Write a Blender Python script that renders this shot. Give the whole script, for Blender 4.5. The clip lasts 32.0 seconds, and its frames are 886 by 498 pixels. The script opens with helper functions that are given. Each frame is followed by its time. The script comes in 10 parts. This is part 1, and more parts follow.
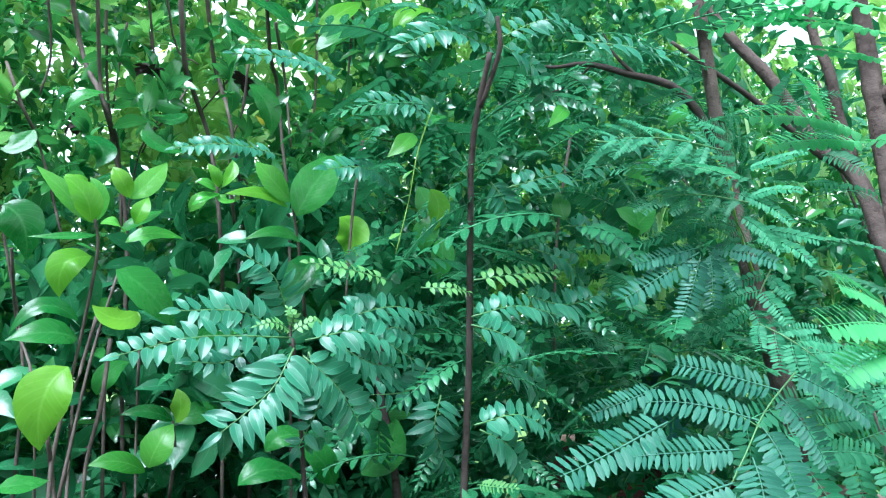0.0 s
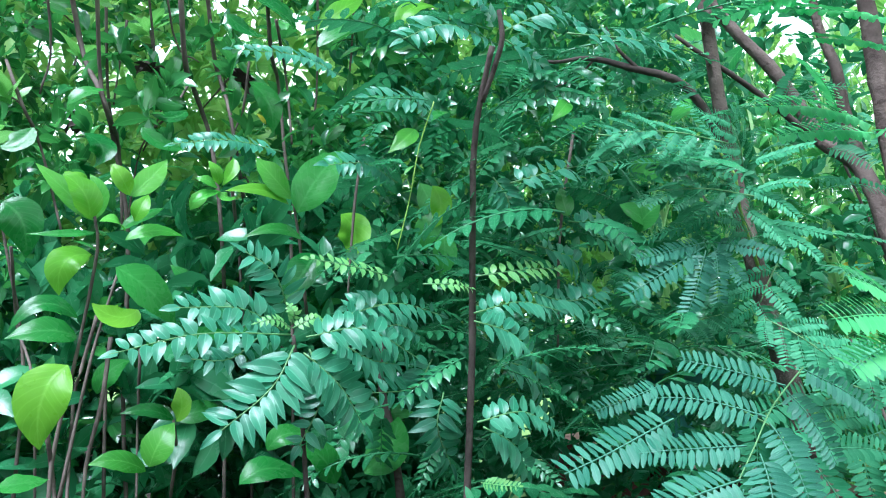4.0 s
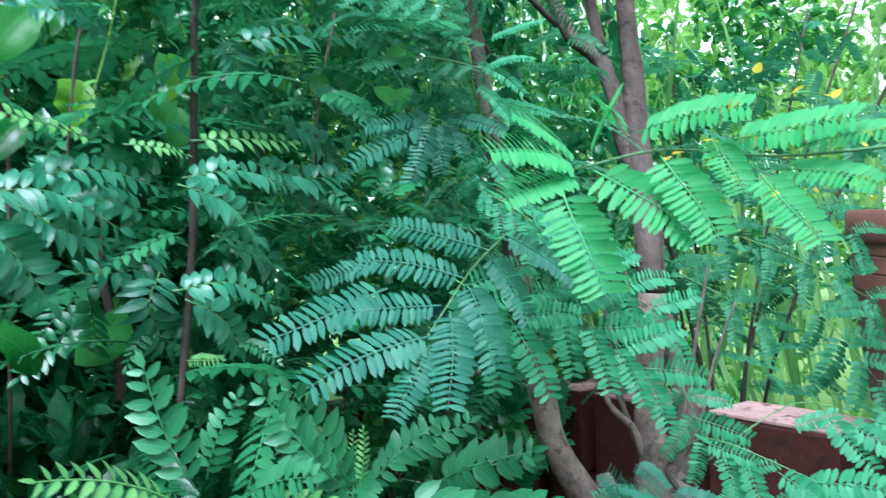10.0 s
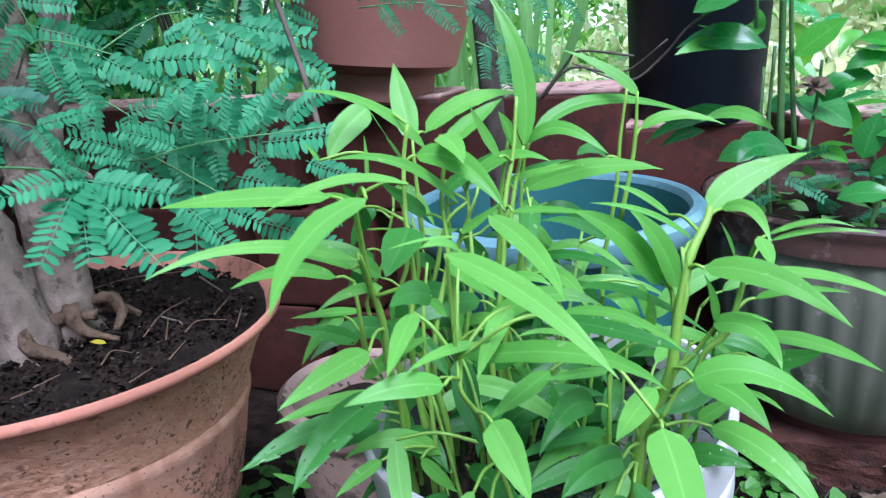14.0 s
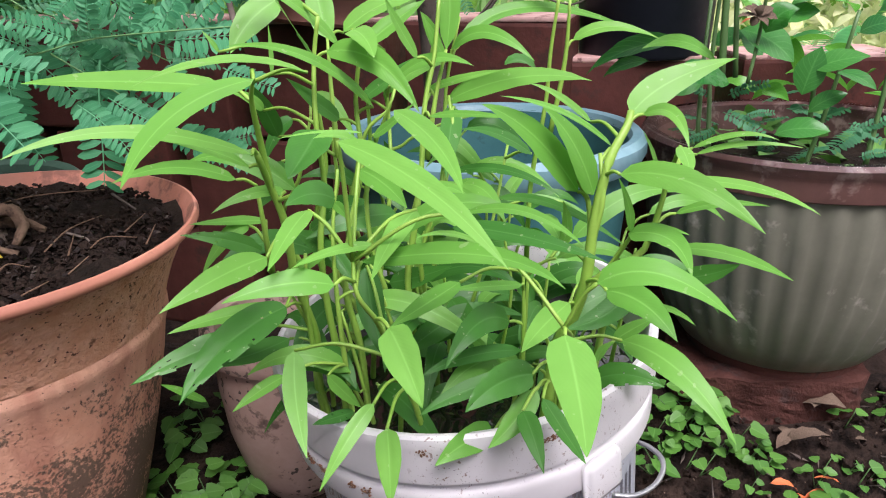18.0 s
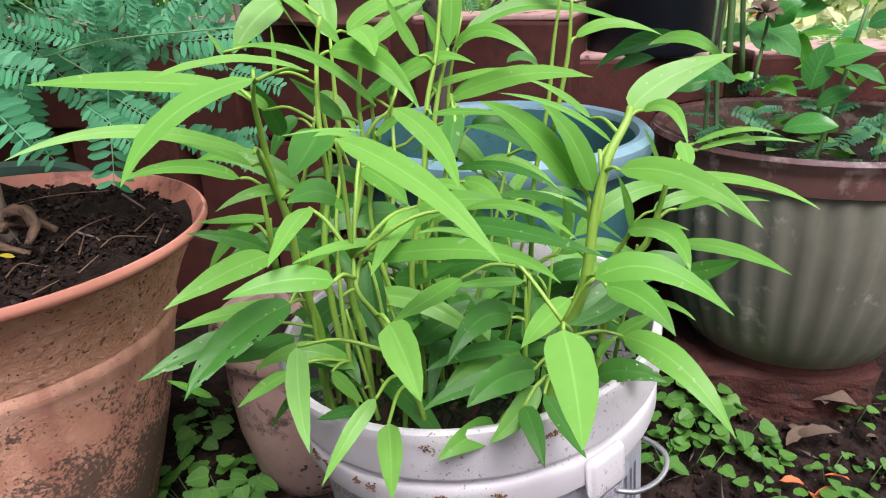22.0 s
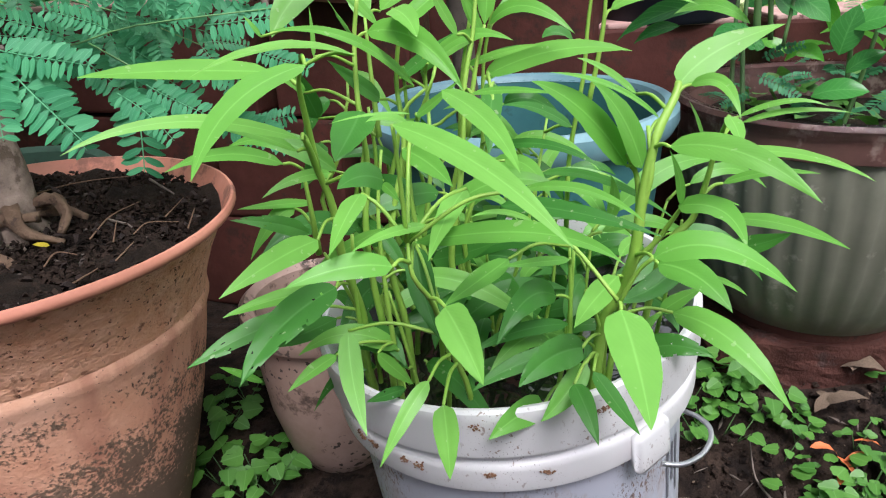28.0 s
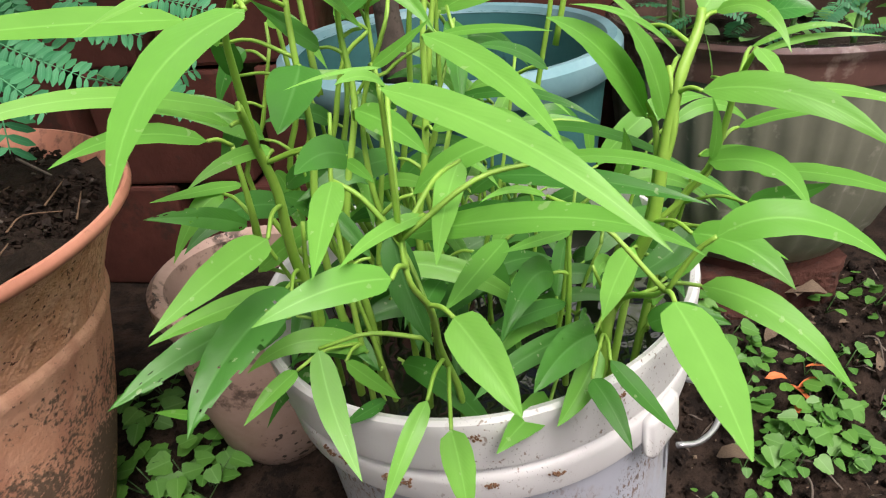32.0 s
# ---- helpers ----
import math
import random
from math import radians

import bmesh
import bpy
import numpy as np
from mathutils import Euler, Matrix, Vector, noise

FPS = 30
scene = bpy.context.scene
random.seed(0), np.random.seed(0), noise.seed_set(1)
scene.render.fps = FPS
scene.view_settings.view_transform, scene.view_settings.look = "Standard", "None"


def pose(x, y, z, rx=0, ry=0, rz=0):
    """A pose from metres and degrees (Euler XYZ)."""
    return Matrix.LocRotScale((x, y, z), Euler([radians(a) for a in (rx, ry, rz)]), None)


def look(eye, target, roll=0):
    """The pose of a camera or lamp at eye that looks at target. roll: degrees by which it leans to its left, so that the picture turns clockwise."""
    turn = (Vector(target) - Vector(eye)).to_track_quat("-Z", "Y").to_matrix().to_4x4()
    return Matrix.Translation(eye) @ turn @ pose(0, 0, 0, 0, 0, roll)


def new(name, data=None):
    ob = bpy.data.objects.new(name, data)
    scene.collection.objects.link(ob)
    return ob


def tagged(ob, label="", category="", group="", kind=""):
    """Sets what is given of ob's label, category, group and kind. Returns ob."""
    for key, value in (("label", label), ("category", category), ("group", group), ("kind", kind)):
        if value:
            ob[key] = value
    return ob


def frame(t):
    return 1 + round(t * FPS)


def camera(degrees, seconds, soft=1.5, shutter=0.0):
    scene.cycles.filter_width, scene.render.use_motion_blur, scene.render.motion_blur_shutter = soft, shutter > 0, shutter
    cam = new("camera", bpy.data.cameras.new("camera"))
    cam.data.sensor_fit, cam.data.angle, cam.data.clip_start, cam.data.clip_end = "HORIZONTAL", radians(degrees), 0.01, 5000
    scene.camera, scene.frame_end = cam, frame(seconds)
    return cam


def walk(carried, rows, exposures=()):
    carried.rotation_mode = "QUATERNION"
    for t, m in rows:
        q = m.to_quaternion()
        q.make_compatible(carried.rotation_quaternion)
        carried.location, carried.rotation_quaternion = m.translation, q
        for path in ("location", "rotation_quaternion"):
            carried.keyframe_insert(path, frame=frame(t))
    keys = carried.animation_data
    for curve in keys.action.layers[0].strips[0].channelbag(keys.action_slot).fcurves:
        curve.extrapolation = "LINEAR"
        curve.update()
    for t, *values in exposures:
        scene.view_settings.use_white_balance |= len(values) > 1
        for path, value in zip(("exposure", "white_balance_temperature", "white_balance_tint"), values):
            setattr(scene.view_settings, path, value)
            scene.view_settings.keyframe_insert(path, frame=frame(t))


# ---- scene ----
cam = camera(64.27, 32.0, soft=1.1, shutter=0.4)
PATH = [
    (0, (-0.2370, -0.7767, 0.9484), (-1.7777, 0.4775, 1.1795), -1.97),
    (0.5, (-0.2333, -0.7810, 0.9493), (-1.7706, 0.4727, 1.2040), -1.80),
    (1, (-0.2328, -0.7806, 0.9488), (-1.7714, 0.4672, 1.2241), -1.83),
    (1.5, (-0.2362, -0.7759, 0.9486), (-1.7754, 0.4725, 1.2171), -1.94),
    (2, (-0.2389, -0.7744, 0.9468), (-1.7778, 0.4761, 1.2080), -2.05),
    (2.5, (-0.2426, -0.7700, 0.9447), (-1.7807, 0.4838, 1.1937), -2.13),
    (3, (-0.2449, -0.7702, 0.9443), (-1.7840, 0.4846, 1.1821), -2.20),
    (3.5, (-0.2427, -0.7704, 0.9442), (-1.7865, 0.4792, 1.1793), -2.24),
    (5.5, (-0.2447, -0.7704, 0.9441), (-1.7947, 0.4729, 1.1721), -2.10),
    (6, (-0.2467, -0.7705, 0.9443), (-1.7975, 0.4730, 1.1655), -2.06),
    (6.5, (-0.2531, -0.7703, 0.9439), (-1.8112, 0.4668, 1.1494), -1.45),
    (7, (-0.2531, -0.7623, 0.9417), (-1.8033, 0.4889, 1.1185), -1.56),
    (7.5, (-0.2482, -0.7539, 0.9385), (-1.7599, 0.5464, 1.0927), -2.49),
    (8, (-0.2356, -0.7468, 0.9364), (-1.7159, 0.5905, 1.0786), -3.09),
    (8.5, (-0.2162, -0.7347, 0.9345), (-1.6722, 0.6292, 1.0748), -3.42),
    (9, (-0.2021, -0.7158, 0.9276), (-1.6014, 0.7073, 1.0577), -2.47),
    (9.5, (-0.1912, -0.6838, 0.9052), (-1.4865, 0.8380, 0.9845), -1.78),
    (10, (-0.1968, -0.6563, 0.8754), (-1.4196, 0.9261, 0.9064), -1.64),
    (10.5, (-0.1753, -0.6213, 0.8500), (-1.2471, 1.0670, 0.8251), -1.13),
    (11, (-0.1498, -0.5990, 0.8397), (-1.0705, 1.1730, 0.7296), -1.13),
    (11.5, (-0.1286, -0.5864, 0.8246), (-0.8692, 1.2606, 0.6245), -1.82),
    (12, (-0.1061, -0.5782, 0.8036), (-0.7019, 1.3092, 0.5161), -2.38),
    (12.5, (-0.0913, -0.5562, 0.7674), (-0.5702, 1.3414, 0.3557), -3.59),
    (13, (-0.0695, -0.5445, 0.7339), (-0.4403, 1.3576, 0.2395), -3.56),
    (13.5, (-0.0433, -0.5316, 0.7016), (-0.2944, 1.3682, 0.1289), -3.36),
    (14, (-0.0187, -0.5269, 0.6700), (-0.2240, 1.3704, 0.0713), -4.03),
    (14.5, (-0.0040, -0.5157, 0.6493), (-0.1878, 1.3761, 0.0272), -4.66),
    (16.5, (-0.0007, -0.5086, 0.6319), (-0.1264, 1.3589, -0.0730), -3.58),
    (17, (-0.0013, -0.5100, 0.6313), (-0.1213, 1.3554, -0.0801), -2.60),
    (17.5, (0.0050, -0.5089, 0.6296), (-0.1182, 1.3524, -0.0918), -2.71),
    (18, (0.0086, -0.5088, 0.6331), (-0.0797, 1.3496, -0.1007), -1.36),
    (18.5, (0.0030, -0.5087, 0.6316), (-0.0917, 1.3537, -0.0911), -1.29),
    (19, (0.0100, -0.5079, 0.6316), (-0.0562, 1.3535, -0.0968), -1.33),
    (19.5, (0.0096, -0.5116, 0.6349), (-0.0283, 1.3551, -0.0820), -1.08),
    (20, (0.0096, -0.5120, 0.6345), (-0.0344, 1.3548, -0.0816), -0.99),
    (20.5, (0.0133, -0.5117, 0.6309), (-0.0377, 1.3544, -0.0867), -1.35),
    (21, (0.0198, -0.5076, 0.6287), (-0.1305, 1.3438, -0.1129), -3.93),
    (21.5, (0.0251, -0.5128, 0.6331), (-0.0882, 1.3453, -0.0980), -3.46),
    (22, (0.0159, -0.5122, 0.6325), (-0.1093, 1.3441, -0.1015), -2.06),
    (22.5, (0.0112, -0.5074, 0.6309), (-0.1018, 1.3436, -0.1181), -1.47),
    (23, (0.0077, -0.5045, 0.6292), (-0.0990, 1.3481, -0.1167), -1.09),
    (23.5, (0.0048, -0.5028, 0.6280), (-0.0870, 1.3550, -0.1069), -0.63),
    (24, (0.0013, -0.5006, 0.6271), (-0.0797, 1.3615, -0.0981), -0.63),
    (24.5, (-0.0012, -0.4998, 0.6258), (-0.0626, 1.3641, -0.0967), -0.24),
    (26.5, (-0.0166, -0.4916, 0.6250), (-0.0957, 1.3652, -0.1141), 0.58),
    (27, (-0.0213, -0.4910, 0.6255), (-0.1574, 1.3450, -0.1559), -1.05),
    (27.5, (-0.0154, -0.5007, 0.6339), (-0.1572, 1.3335, -0.1507), -1.78),
    (28, (-0.0090, -0.5109, 0.6387), (-0.1520, 1.3140, -0.1673), -3.75),
    (28.5, (-0.0140, -0.5053, 0.6375), (-0.1179, 1.3032, -0.2104), -3.09),
    (29, (-0.0154, -0.5005, 0.6353), (-0.0962, 1.2848, -0.2626), -3.79),
    (29.5, (-0.0199, -0.4973, 0.6353), (-0.1287, 1.2803, -0.2747), -3.91),
    (30, (-0.0232, -0.4858, 0.6339), (-0.1388, 1.2828, -0.2927), -5.31),
    (30.5, (-0.0233, -0.4768, 0.6317), (-0.0850, 1.3056, -0.2734), -4.56),
    (31, (-0.0225, -0.4677, 0.6310), (-0.0742, 1.2863, -0.3285), -5.54),
    (31.5, (-0.0320, -0.4410, 0.6320), (-0.0050, 1.2880, -0.3720), -6.00),
    (32, (-0.0550, -0.4240, 0.6290), (0.0770, 1.3130, -0.3550), -4.80),
]
EXPOSURE = [(0.0, 1.33, 5000, 14), (8.0, 1.29, 4950, 14), (10.0, 1.1, 4900, 13), (12.0, 1.1, 4950, 19), (14.5, 0.74, 4850, 18), (16.5, 0.71, 5950, 28), (24.5, 0.71, 5950, 28), (27.0, 0.7, 5450, 17), (29.0, 0.7, 6200, 20), (32.0, 0.7, 6400, 18)]

walk(cam, [(t, look(eye, target, roll)) for t, eye, target, roll in PATH], EXPOSURE)

# ---- daylight: soft overcast sky ----
world = bpy.data.worlds.new("sky")
scene.world = world
world.use_nodes = True
wn = world.node_tree
sky = wn.nodes.new("ShaderNodeTexSky")
sky.sky_type = "NISHITA"
sky.sun_disc = False
sky.sun_elevation = radians(59)
sky.sun_rotation = radians(161)
sky.dust_density = 8.0
sky.air_density = 1.2
wn.links.new(sky.outputs[0], wn.nodes["Background"].inputs[0])
wn.nodes["Background"].inputs[1].default_value = 0.052
lamp = bpy.data.lights.new("sun", "SUN")
lamp.energy = 3.3
lamp.angle = radians(32)
lamp.color = (1.0, 0.96, 0.88)
sun = new("sun", lamp)
sun.matrix_world = look((0.75, -2.2, 3.9), (0, 0, 0))

# ---- materials ----
def nodes_of(name):
    m = bpy.data.materials.new(name)
    m.use_nodes = True
    nt = m.node_tree
    return m, nt, nt.nodes["Principled BSDF"], nt.nodes["Material Output"]


def ramp(nt, stops):
    r = nt.nodes.new("ShaderNodeValToRGB")
    e = r.color_ramp.elements
    while len(e) < len(stops):
        e.new(0.5)
    for k, (p, c) in zip(e, stops):
        k.position = p
        k.color = (*c, 1)
    return r


def noise_node(nt, scale, detail=4.0, rough=0.6, coord="Object"):
    tc = nt.nodes.new("ShaderNodeTexCoord")
    n = nt.nodes.new("ShaderNodeTexNoise")
    n.inputs["Scale"].default_value = scale
    n.inputs["Detail"].default_value = detail
    n.inputs["Roughness"].default_value = rough
    nt.links.new(tc.outputs[coord], n.inputs["Vector"])
    return n


def math_node(nt, op, a, b=None, clamp=False):
    n = nt.nodes.new("ShaderNodeMath")
    n.operation = op
    n.use_clamp = clamp
    for i, v in enumerate((a, b)):
        if v is None:
            continue
        if isinstance(v, (int, float)):
            n.inputs[i].default_value = v
        else:
            nt.links.new(v, n.inputs[i])
    return n.outputs[0]


def mix_color(nt, fac, a, b, mode="MIX"):
    n = nt.nodes.new("ShaderNodeMix")
    n.data_type = "RGBA"
    n.blend_type = mode
    for i, v in ((0, fac), (6, a), (7, b)):
        if isinstance(v, (int, float)):
            n.inputs[i].default_value = v
        elif isinstance(v, tuple):
            n.inputs[i].default_value = (*v, 1)
        else:
            nt.links.new(v, n.inputs[i])
    return n.outputs[2]


def bump(nt, height, strength, distance, target):
    b = nt.nodes.new("ShaderNodeBump")
    b.inputs["Strength"].default_value = strength
    b.inputs["Distance"].default_value = distance
    nt.links.new(height, b.inputs["Height"])
    nt.links.new(b.outputs[0], target.inputs["Normal"])


def leaf_material(name, dark, light, rough=0.4, translucent=0.3, veins=0.0, vein_rows=9.0, rib=0.35, shed=(0.45, 0.36, 0.04), shed_share=0.0, spots=0.0, spec=0.5, edge=0.0):
    """A leaf: colour varies from leaf to leaf, a paler midrib, side veins in relief, light passing through."""
    m, nt, bsdf, out = nodes_of(name)
    info = nt.nodes.new("ShaderNodeObjectInfo")
    geo = nt.nodes.new("ShaderNodeNewGeometry")
    rnd = math_node(nt, "FRACT", math_node(nt, "ADD", info.outputs["Random"], geo.outputs["Random Per Island"]))
    base = ramp(nt, [(0.0, dark), (1.0, light)])
    nt.links.new(rnd, base.inputs[0])
    blot = noise_node(nt, 38.0, 3.0)
    col = mix_color(nt, math_node(nt, "MULTIPLY", blot.outputs["Fac"], 0.55), base.outputs[0], tuple(v * 0.62 for v in dark))
    uv = nt.nodes.new("ShaderNodeUVMap")
    sep = nt.nodes.new("ShaderNodeSeparateXYZ")
    nt.links.new(uv.outputs[0], sep.inputs[0])
    side = math_node(nt, "ABSOLUTE", math_node(nt, "SUBTRACT", sep.outputs[1], 0.5))
    ribmask = math_node(nt, "SUBTRACT", 1.0, math_node(nt, "MULTIPLY", side, 22.0), True)
    pale = tuple(min(1.0, v * 1.25 + 0.06) for v in light)
    col = mix_color(nt, math_node(nt, "MULTIPLY", ribmask, rib), col, pale)
    if shed_share > 0:
        yes = math_node(nt, "GREATER_THAN", info.outputs["Random"], 1.0 - shed_share)
        patch = noise_node(nt, 14.0, 2.0)
        col = mix_color(nt, math_node(nt, "MULTIPLY", yes, math_node(nt, "MULTIPLY", patch.outputs["Fac"], 1.5, True)), col, shed)
    if spots > 0:
        sp = noise_node(nt, 160.0, 2.0)
        mark = math_node(nt, "GREATER_THAN", sp.outputs["Fac"], 0.70)
        col = mix_color(nt, math_node(nt, "MULTIPLY", mark, spots), col, (0.55, 0.62, 0.38))
    if veins > 0.3:
        line = math_node(nt, "SUBTRACT", math_node(nt, "MULTIPLY", sep.outputs[0], vein_rows), math_node(nt, "MULTIPLY", side, vein_rows * 0.55))
        near = math_node(nt, "ABSOLUTE", math_node(nt, "SUBTRACT", math_node(nt, "FRACT", math_node(nt, "ADD", line, 4.0)), 0.5))
        col = mix_color(nt, math_node(nt, "MULTIPLY", math_node(nt, "SUBTRACT", 1.0, math_node(nt, "MULTIPLY", near, 9.0), True), 0.22), col, pale)
    if edge > 0:
        margin = math_node(nt, "MULTIPLY", math_node(nt, "SUBTRACT", side, 0.43), 16.0, True)
        col = mix_color(nt, math_node(nt, "MULTIPLY", margin, edge), col, pale)
    nt.links.new(col, bsdf.inputs["Base Color"])
    rn = noise_node(nt, 60.0, 2.0)
    nt.links.new(math_node(nt, "ADD", math_node(nt, "MULTIPLY", rn.outputs["Fac"], 0.25), rough - 0.12), bsdf.inputs["Roughness"])
    bsdf.inputs["Specular IOR Level"].default_value = spec
    if veins > 0:
        ph = math_node(nt, "SUBTRACT", math_node(nt, "MULTIPLY", sep.outputs[0], vein_rows), math_node(nt, "MULTIPLY", side, vein_rows * 0.55))
        wv = math_node(nt, "SINE", math_node(nt, "MULTIPLY", ph, 6.283))
        h = math_node(nt, "ADD", math_node(nt, "MULTIPLY", math_node(nt, "POWER", math_node(nt, "ABSOLUTE", wv), 0.5), 0.5), math_node(nt, "MULTIPLY", ribmask, -0.8))
        bump(nt, h, veins * 0.5, 0.0014, bsdf)
    else:
        bump(nt, blot.outputs["Fac"], 0.15, 0.001, bsdf)
    tr = nt.nodes.new("ShaderNodeBsdfTranslucent")
    nt.links.new(mix_color(nt, 0.5, col, tuple(min(1, v * 1.6) for v in light)), tr.inputs[0])
    mx = nt.nodes.new("ShaderNodeMixShader")
    mx.inputs[0].default_value = translucent
    nt.links.new(bsdf.outputs[0], mx.inputs[1])
    nt.links.new(tr.outputs[0], mx.inputs[2])
    nt.links.new(mx.outputs[0], out.inputs[0])
    return m


def plain_material(name, a, b, scale=8.0, rough=0.7, relief=0.3, grain=120.0, metal=0.0, dirt=None, dirt_at=0.58, depth=0.003, specks=None, speck_scale=200.0, speck_at=0.66, speck_mask=0.48, spec=0.5):
    """A surface with colour drift at one scale, grain at another, and dirt in patches."""
    m, nt, bsdf, _ = nodes_of(name)
    big = noise_node(nt, scale, 5.0, 0.62)
    fine = noise_node(nt, grain, 4.0, 0.7)
    r = ramp(nt, [(0.32, a), (0.68, b)])
    nt.links.new(big.outputs["Fac"], r.inputs[0])
    col = mix_color(nt, math_node(nt, "MULTIPLY", fine.outputs["Fac"], 0.4), r.outputs[0], tuple(v * 0.6 for v in a))
    if dirt:
        d1 = noise_node(nt, scale * 1.7, 3.0, 0.5)
        d2 = noise_node(nt, grain * 0.8, 3.0, 0.7)
        s = math_node(nt, "ADD", math_node(nt, "MULTIPLY", d1.outputs["Fac"], 0.6), math_node(nt, "MULTIPLY", d2.outputs["Fac"], 0.4))
        mask = math_node(nt, "MULTIPLY", math_node(nt, "SUBTRACT", s, dirt_at - 0.03), 14.0, True)
        col = mix_color(nt, mask, col, dirt)
    if specks:
        s1 = noise_node(nt, speck_scale, 2.0, 0.5)
        s2 = noise_node(nt, scale * 1.3, 3.0, 0.6)
        hit = math_node(nt, "MULTIPLY", math_node(nt, "SUBTRACT", s1.outputs["Fac"], speck_at), 30.0, True)
        where = math_node(nt, "MULTIPLY", math_node(nt, "SUBTRACT", s2.outputs["Fac"], speck_mask), 9.0, True)
        col = mix_color(nt, math_node(nt, "MULTIPLY", hit, where), col, specks)
    nt.links.new(col, bsdf.inputs["Base Color"])
    nt.links.new(math_node(nt, "ADD", math_node(nt, "MULTIPLY", fine.outputs["Fac"], 0.3), rough - 0.15), bsdf.inputs["Roughness"])
    bsdf.inputs["Metallic"].default_value = metal
    bsdf.inputs["Specular IOR Level"].default_value = spec
    h = math_node(nt, "ADD", big.outputs["Fac"], math_node(nt, "MULTIPLY", fine.outputs["Fac"], 0.5))
    bump(nt, h, relief, depth, bsdf)
    return m


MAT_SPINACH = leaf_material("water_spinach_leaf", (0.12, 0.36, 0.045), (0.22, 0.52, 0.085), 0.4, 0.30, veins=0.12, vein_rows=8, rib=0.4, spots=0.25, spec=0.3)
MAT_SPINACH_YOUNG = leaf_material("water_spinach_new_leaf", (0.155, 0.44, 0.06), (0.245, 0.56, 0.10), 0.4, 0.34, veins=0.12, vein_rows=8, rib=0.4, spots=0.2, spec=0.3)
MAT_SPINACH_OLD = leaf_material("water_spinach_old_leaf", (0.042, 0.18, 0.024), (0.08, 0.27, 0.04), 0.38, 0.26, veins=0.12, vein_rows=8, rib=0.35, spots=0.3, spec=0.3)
MAT_GARDENIA = leaf_material("broad_leaf", (0.025, 0.15, 0.035), (0.085, 0.34, 0.05), 0.22, 0.26, veins=0.31, vein_rows=8, shed_share=0.0, spec=0.5)
MAT_SHRUB = leaf_material("shrub_leaf", (0.018, 0.15, 0.022), (0.060, 0.28, 0.040), 0.27, 0.28, veins=0.31, vein_rows=8, spec=0.38)
MAT_LIME = leaf_material("yellow_green_leaf", (0.12, 0.40, 0.02), (0.22, 0.50, 0.03), 0.3, 0.42, veins=0.31, vein_rows=8, spec=0.4)
MAT_YOUNG = leaf_material("young_leaf", (0.07, 0.33, 0.03), (0.17, 0.48, 0.06), 0.24, 0.36, veins=0.31, vein_rows=8, spec=0.38)
MAT_CURRY = leaf_material("curry_leaf", (0.029, 0.17, 0.081), (0.083, 0.31, 0.162), 0.34, 0.2, veins=0.2, vein_rows=6, rib=0.6, edge=0.45)
MAT_CURRY_FRESH = leaf_material("curry_leaf_fresh", (0.036, 0.20, 0.075), (0.08, 0.32, 0.125), 0.38, 0.28, veins=0.2, vein_rows=6, rib=0.5, edge=0.4)
MAT_CURRY_DARK = leaf_material("curry_leaf_old", (0.03, 0.16, 0.06), (0.075, 0.31, 0.11), 0.24, 0.24, veins=0.1, vein_rows=6)
MAT_CURRY_YOUNG = leaf_material("curry_leaf_new", (0.16, 0.44, 0.12), (0.26, 0.55, 0.16), 0.38, 0.36)
MAT_PINNA = leaf_material("feathery_leaf", (0.038, 0.163, 0.098), (0.092, 0.275, 0.168), 0.40, 0.2, spec=0.25)
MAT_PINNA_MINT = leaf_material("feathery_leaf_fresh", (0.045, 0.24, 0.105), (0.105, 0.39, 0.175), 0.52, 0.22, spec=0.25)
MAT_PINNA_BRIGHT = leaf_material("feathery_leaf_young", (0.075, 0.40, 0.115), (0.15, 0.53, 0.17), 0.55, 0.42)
# Shaded copy of the feathery leaf: the shade is put into its base colour.
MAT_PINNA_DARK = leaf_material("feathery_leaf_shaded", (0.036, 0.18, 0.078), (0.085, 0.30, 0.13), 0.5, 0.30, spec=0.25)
MAT_YELLOW = leaf_material("yellow_leaf", (0.62, 0.48, 0.03), (0.78, 0.66, 0.06), 0.5, 0.4)
MAT_WEED = leaf_material("weed_leaf", (0.055, 0.18, 0.023), (0.118, 0.30, 0.044), 0.5, 0.2, veins=0.2, vein_rows=4)
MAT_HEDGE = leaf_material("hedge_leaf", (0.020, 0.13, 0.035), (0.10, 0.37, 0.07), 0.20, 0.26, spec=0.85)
MAT_HEDGE_LIGHT = leaf_material("hedge_leaf_light", (0.08, 0.30, 0.05), (0.22, 0.52, 0.10), 0.26, 0.38, spec=0.85)
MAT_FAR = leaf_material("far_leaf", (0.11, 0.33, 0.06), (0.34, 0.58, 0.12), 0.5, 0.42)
# Near-white leaf colour: glaring direct sun is painted into it.
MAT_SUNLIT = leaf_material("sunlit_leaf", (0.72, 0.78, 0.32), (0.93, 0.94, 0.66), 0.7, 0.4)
MAT_REED = leaf_material("reed_leaf", (0.20, 0.42, 0.12), (0.34, 0.55, 0.22), 0.45, 0.4)
MAT_BARK = plain_material("bark", (0.15, 0.112, 0.09), (0.36, 0.285, 0.23), 38, 0.85, 1.0, 170, dirt=(0.10, 0.075, 0.055), depth=0.004, spec=0.15)
# Darker copy of the bark: shade on the upper trunks and limbs painted in.
MAT_BARK_SHADE = plain_material("shaded_bark", (0.085, 0.066, 0.055), (0.19, 0.15, 0.122), 34, 0.85, 1.0, 170, dirt=(0.07, 0.052, 0.042), depth=0.004, spec=0.15)
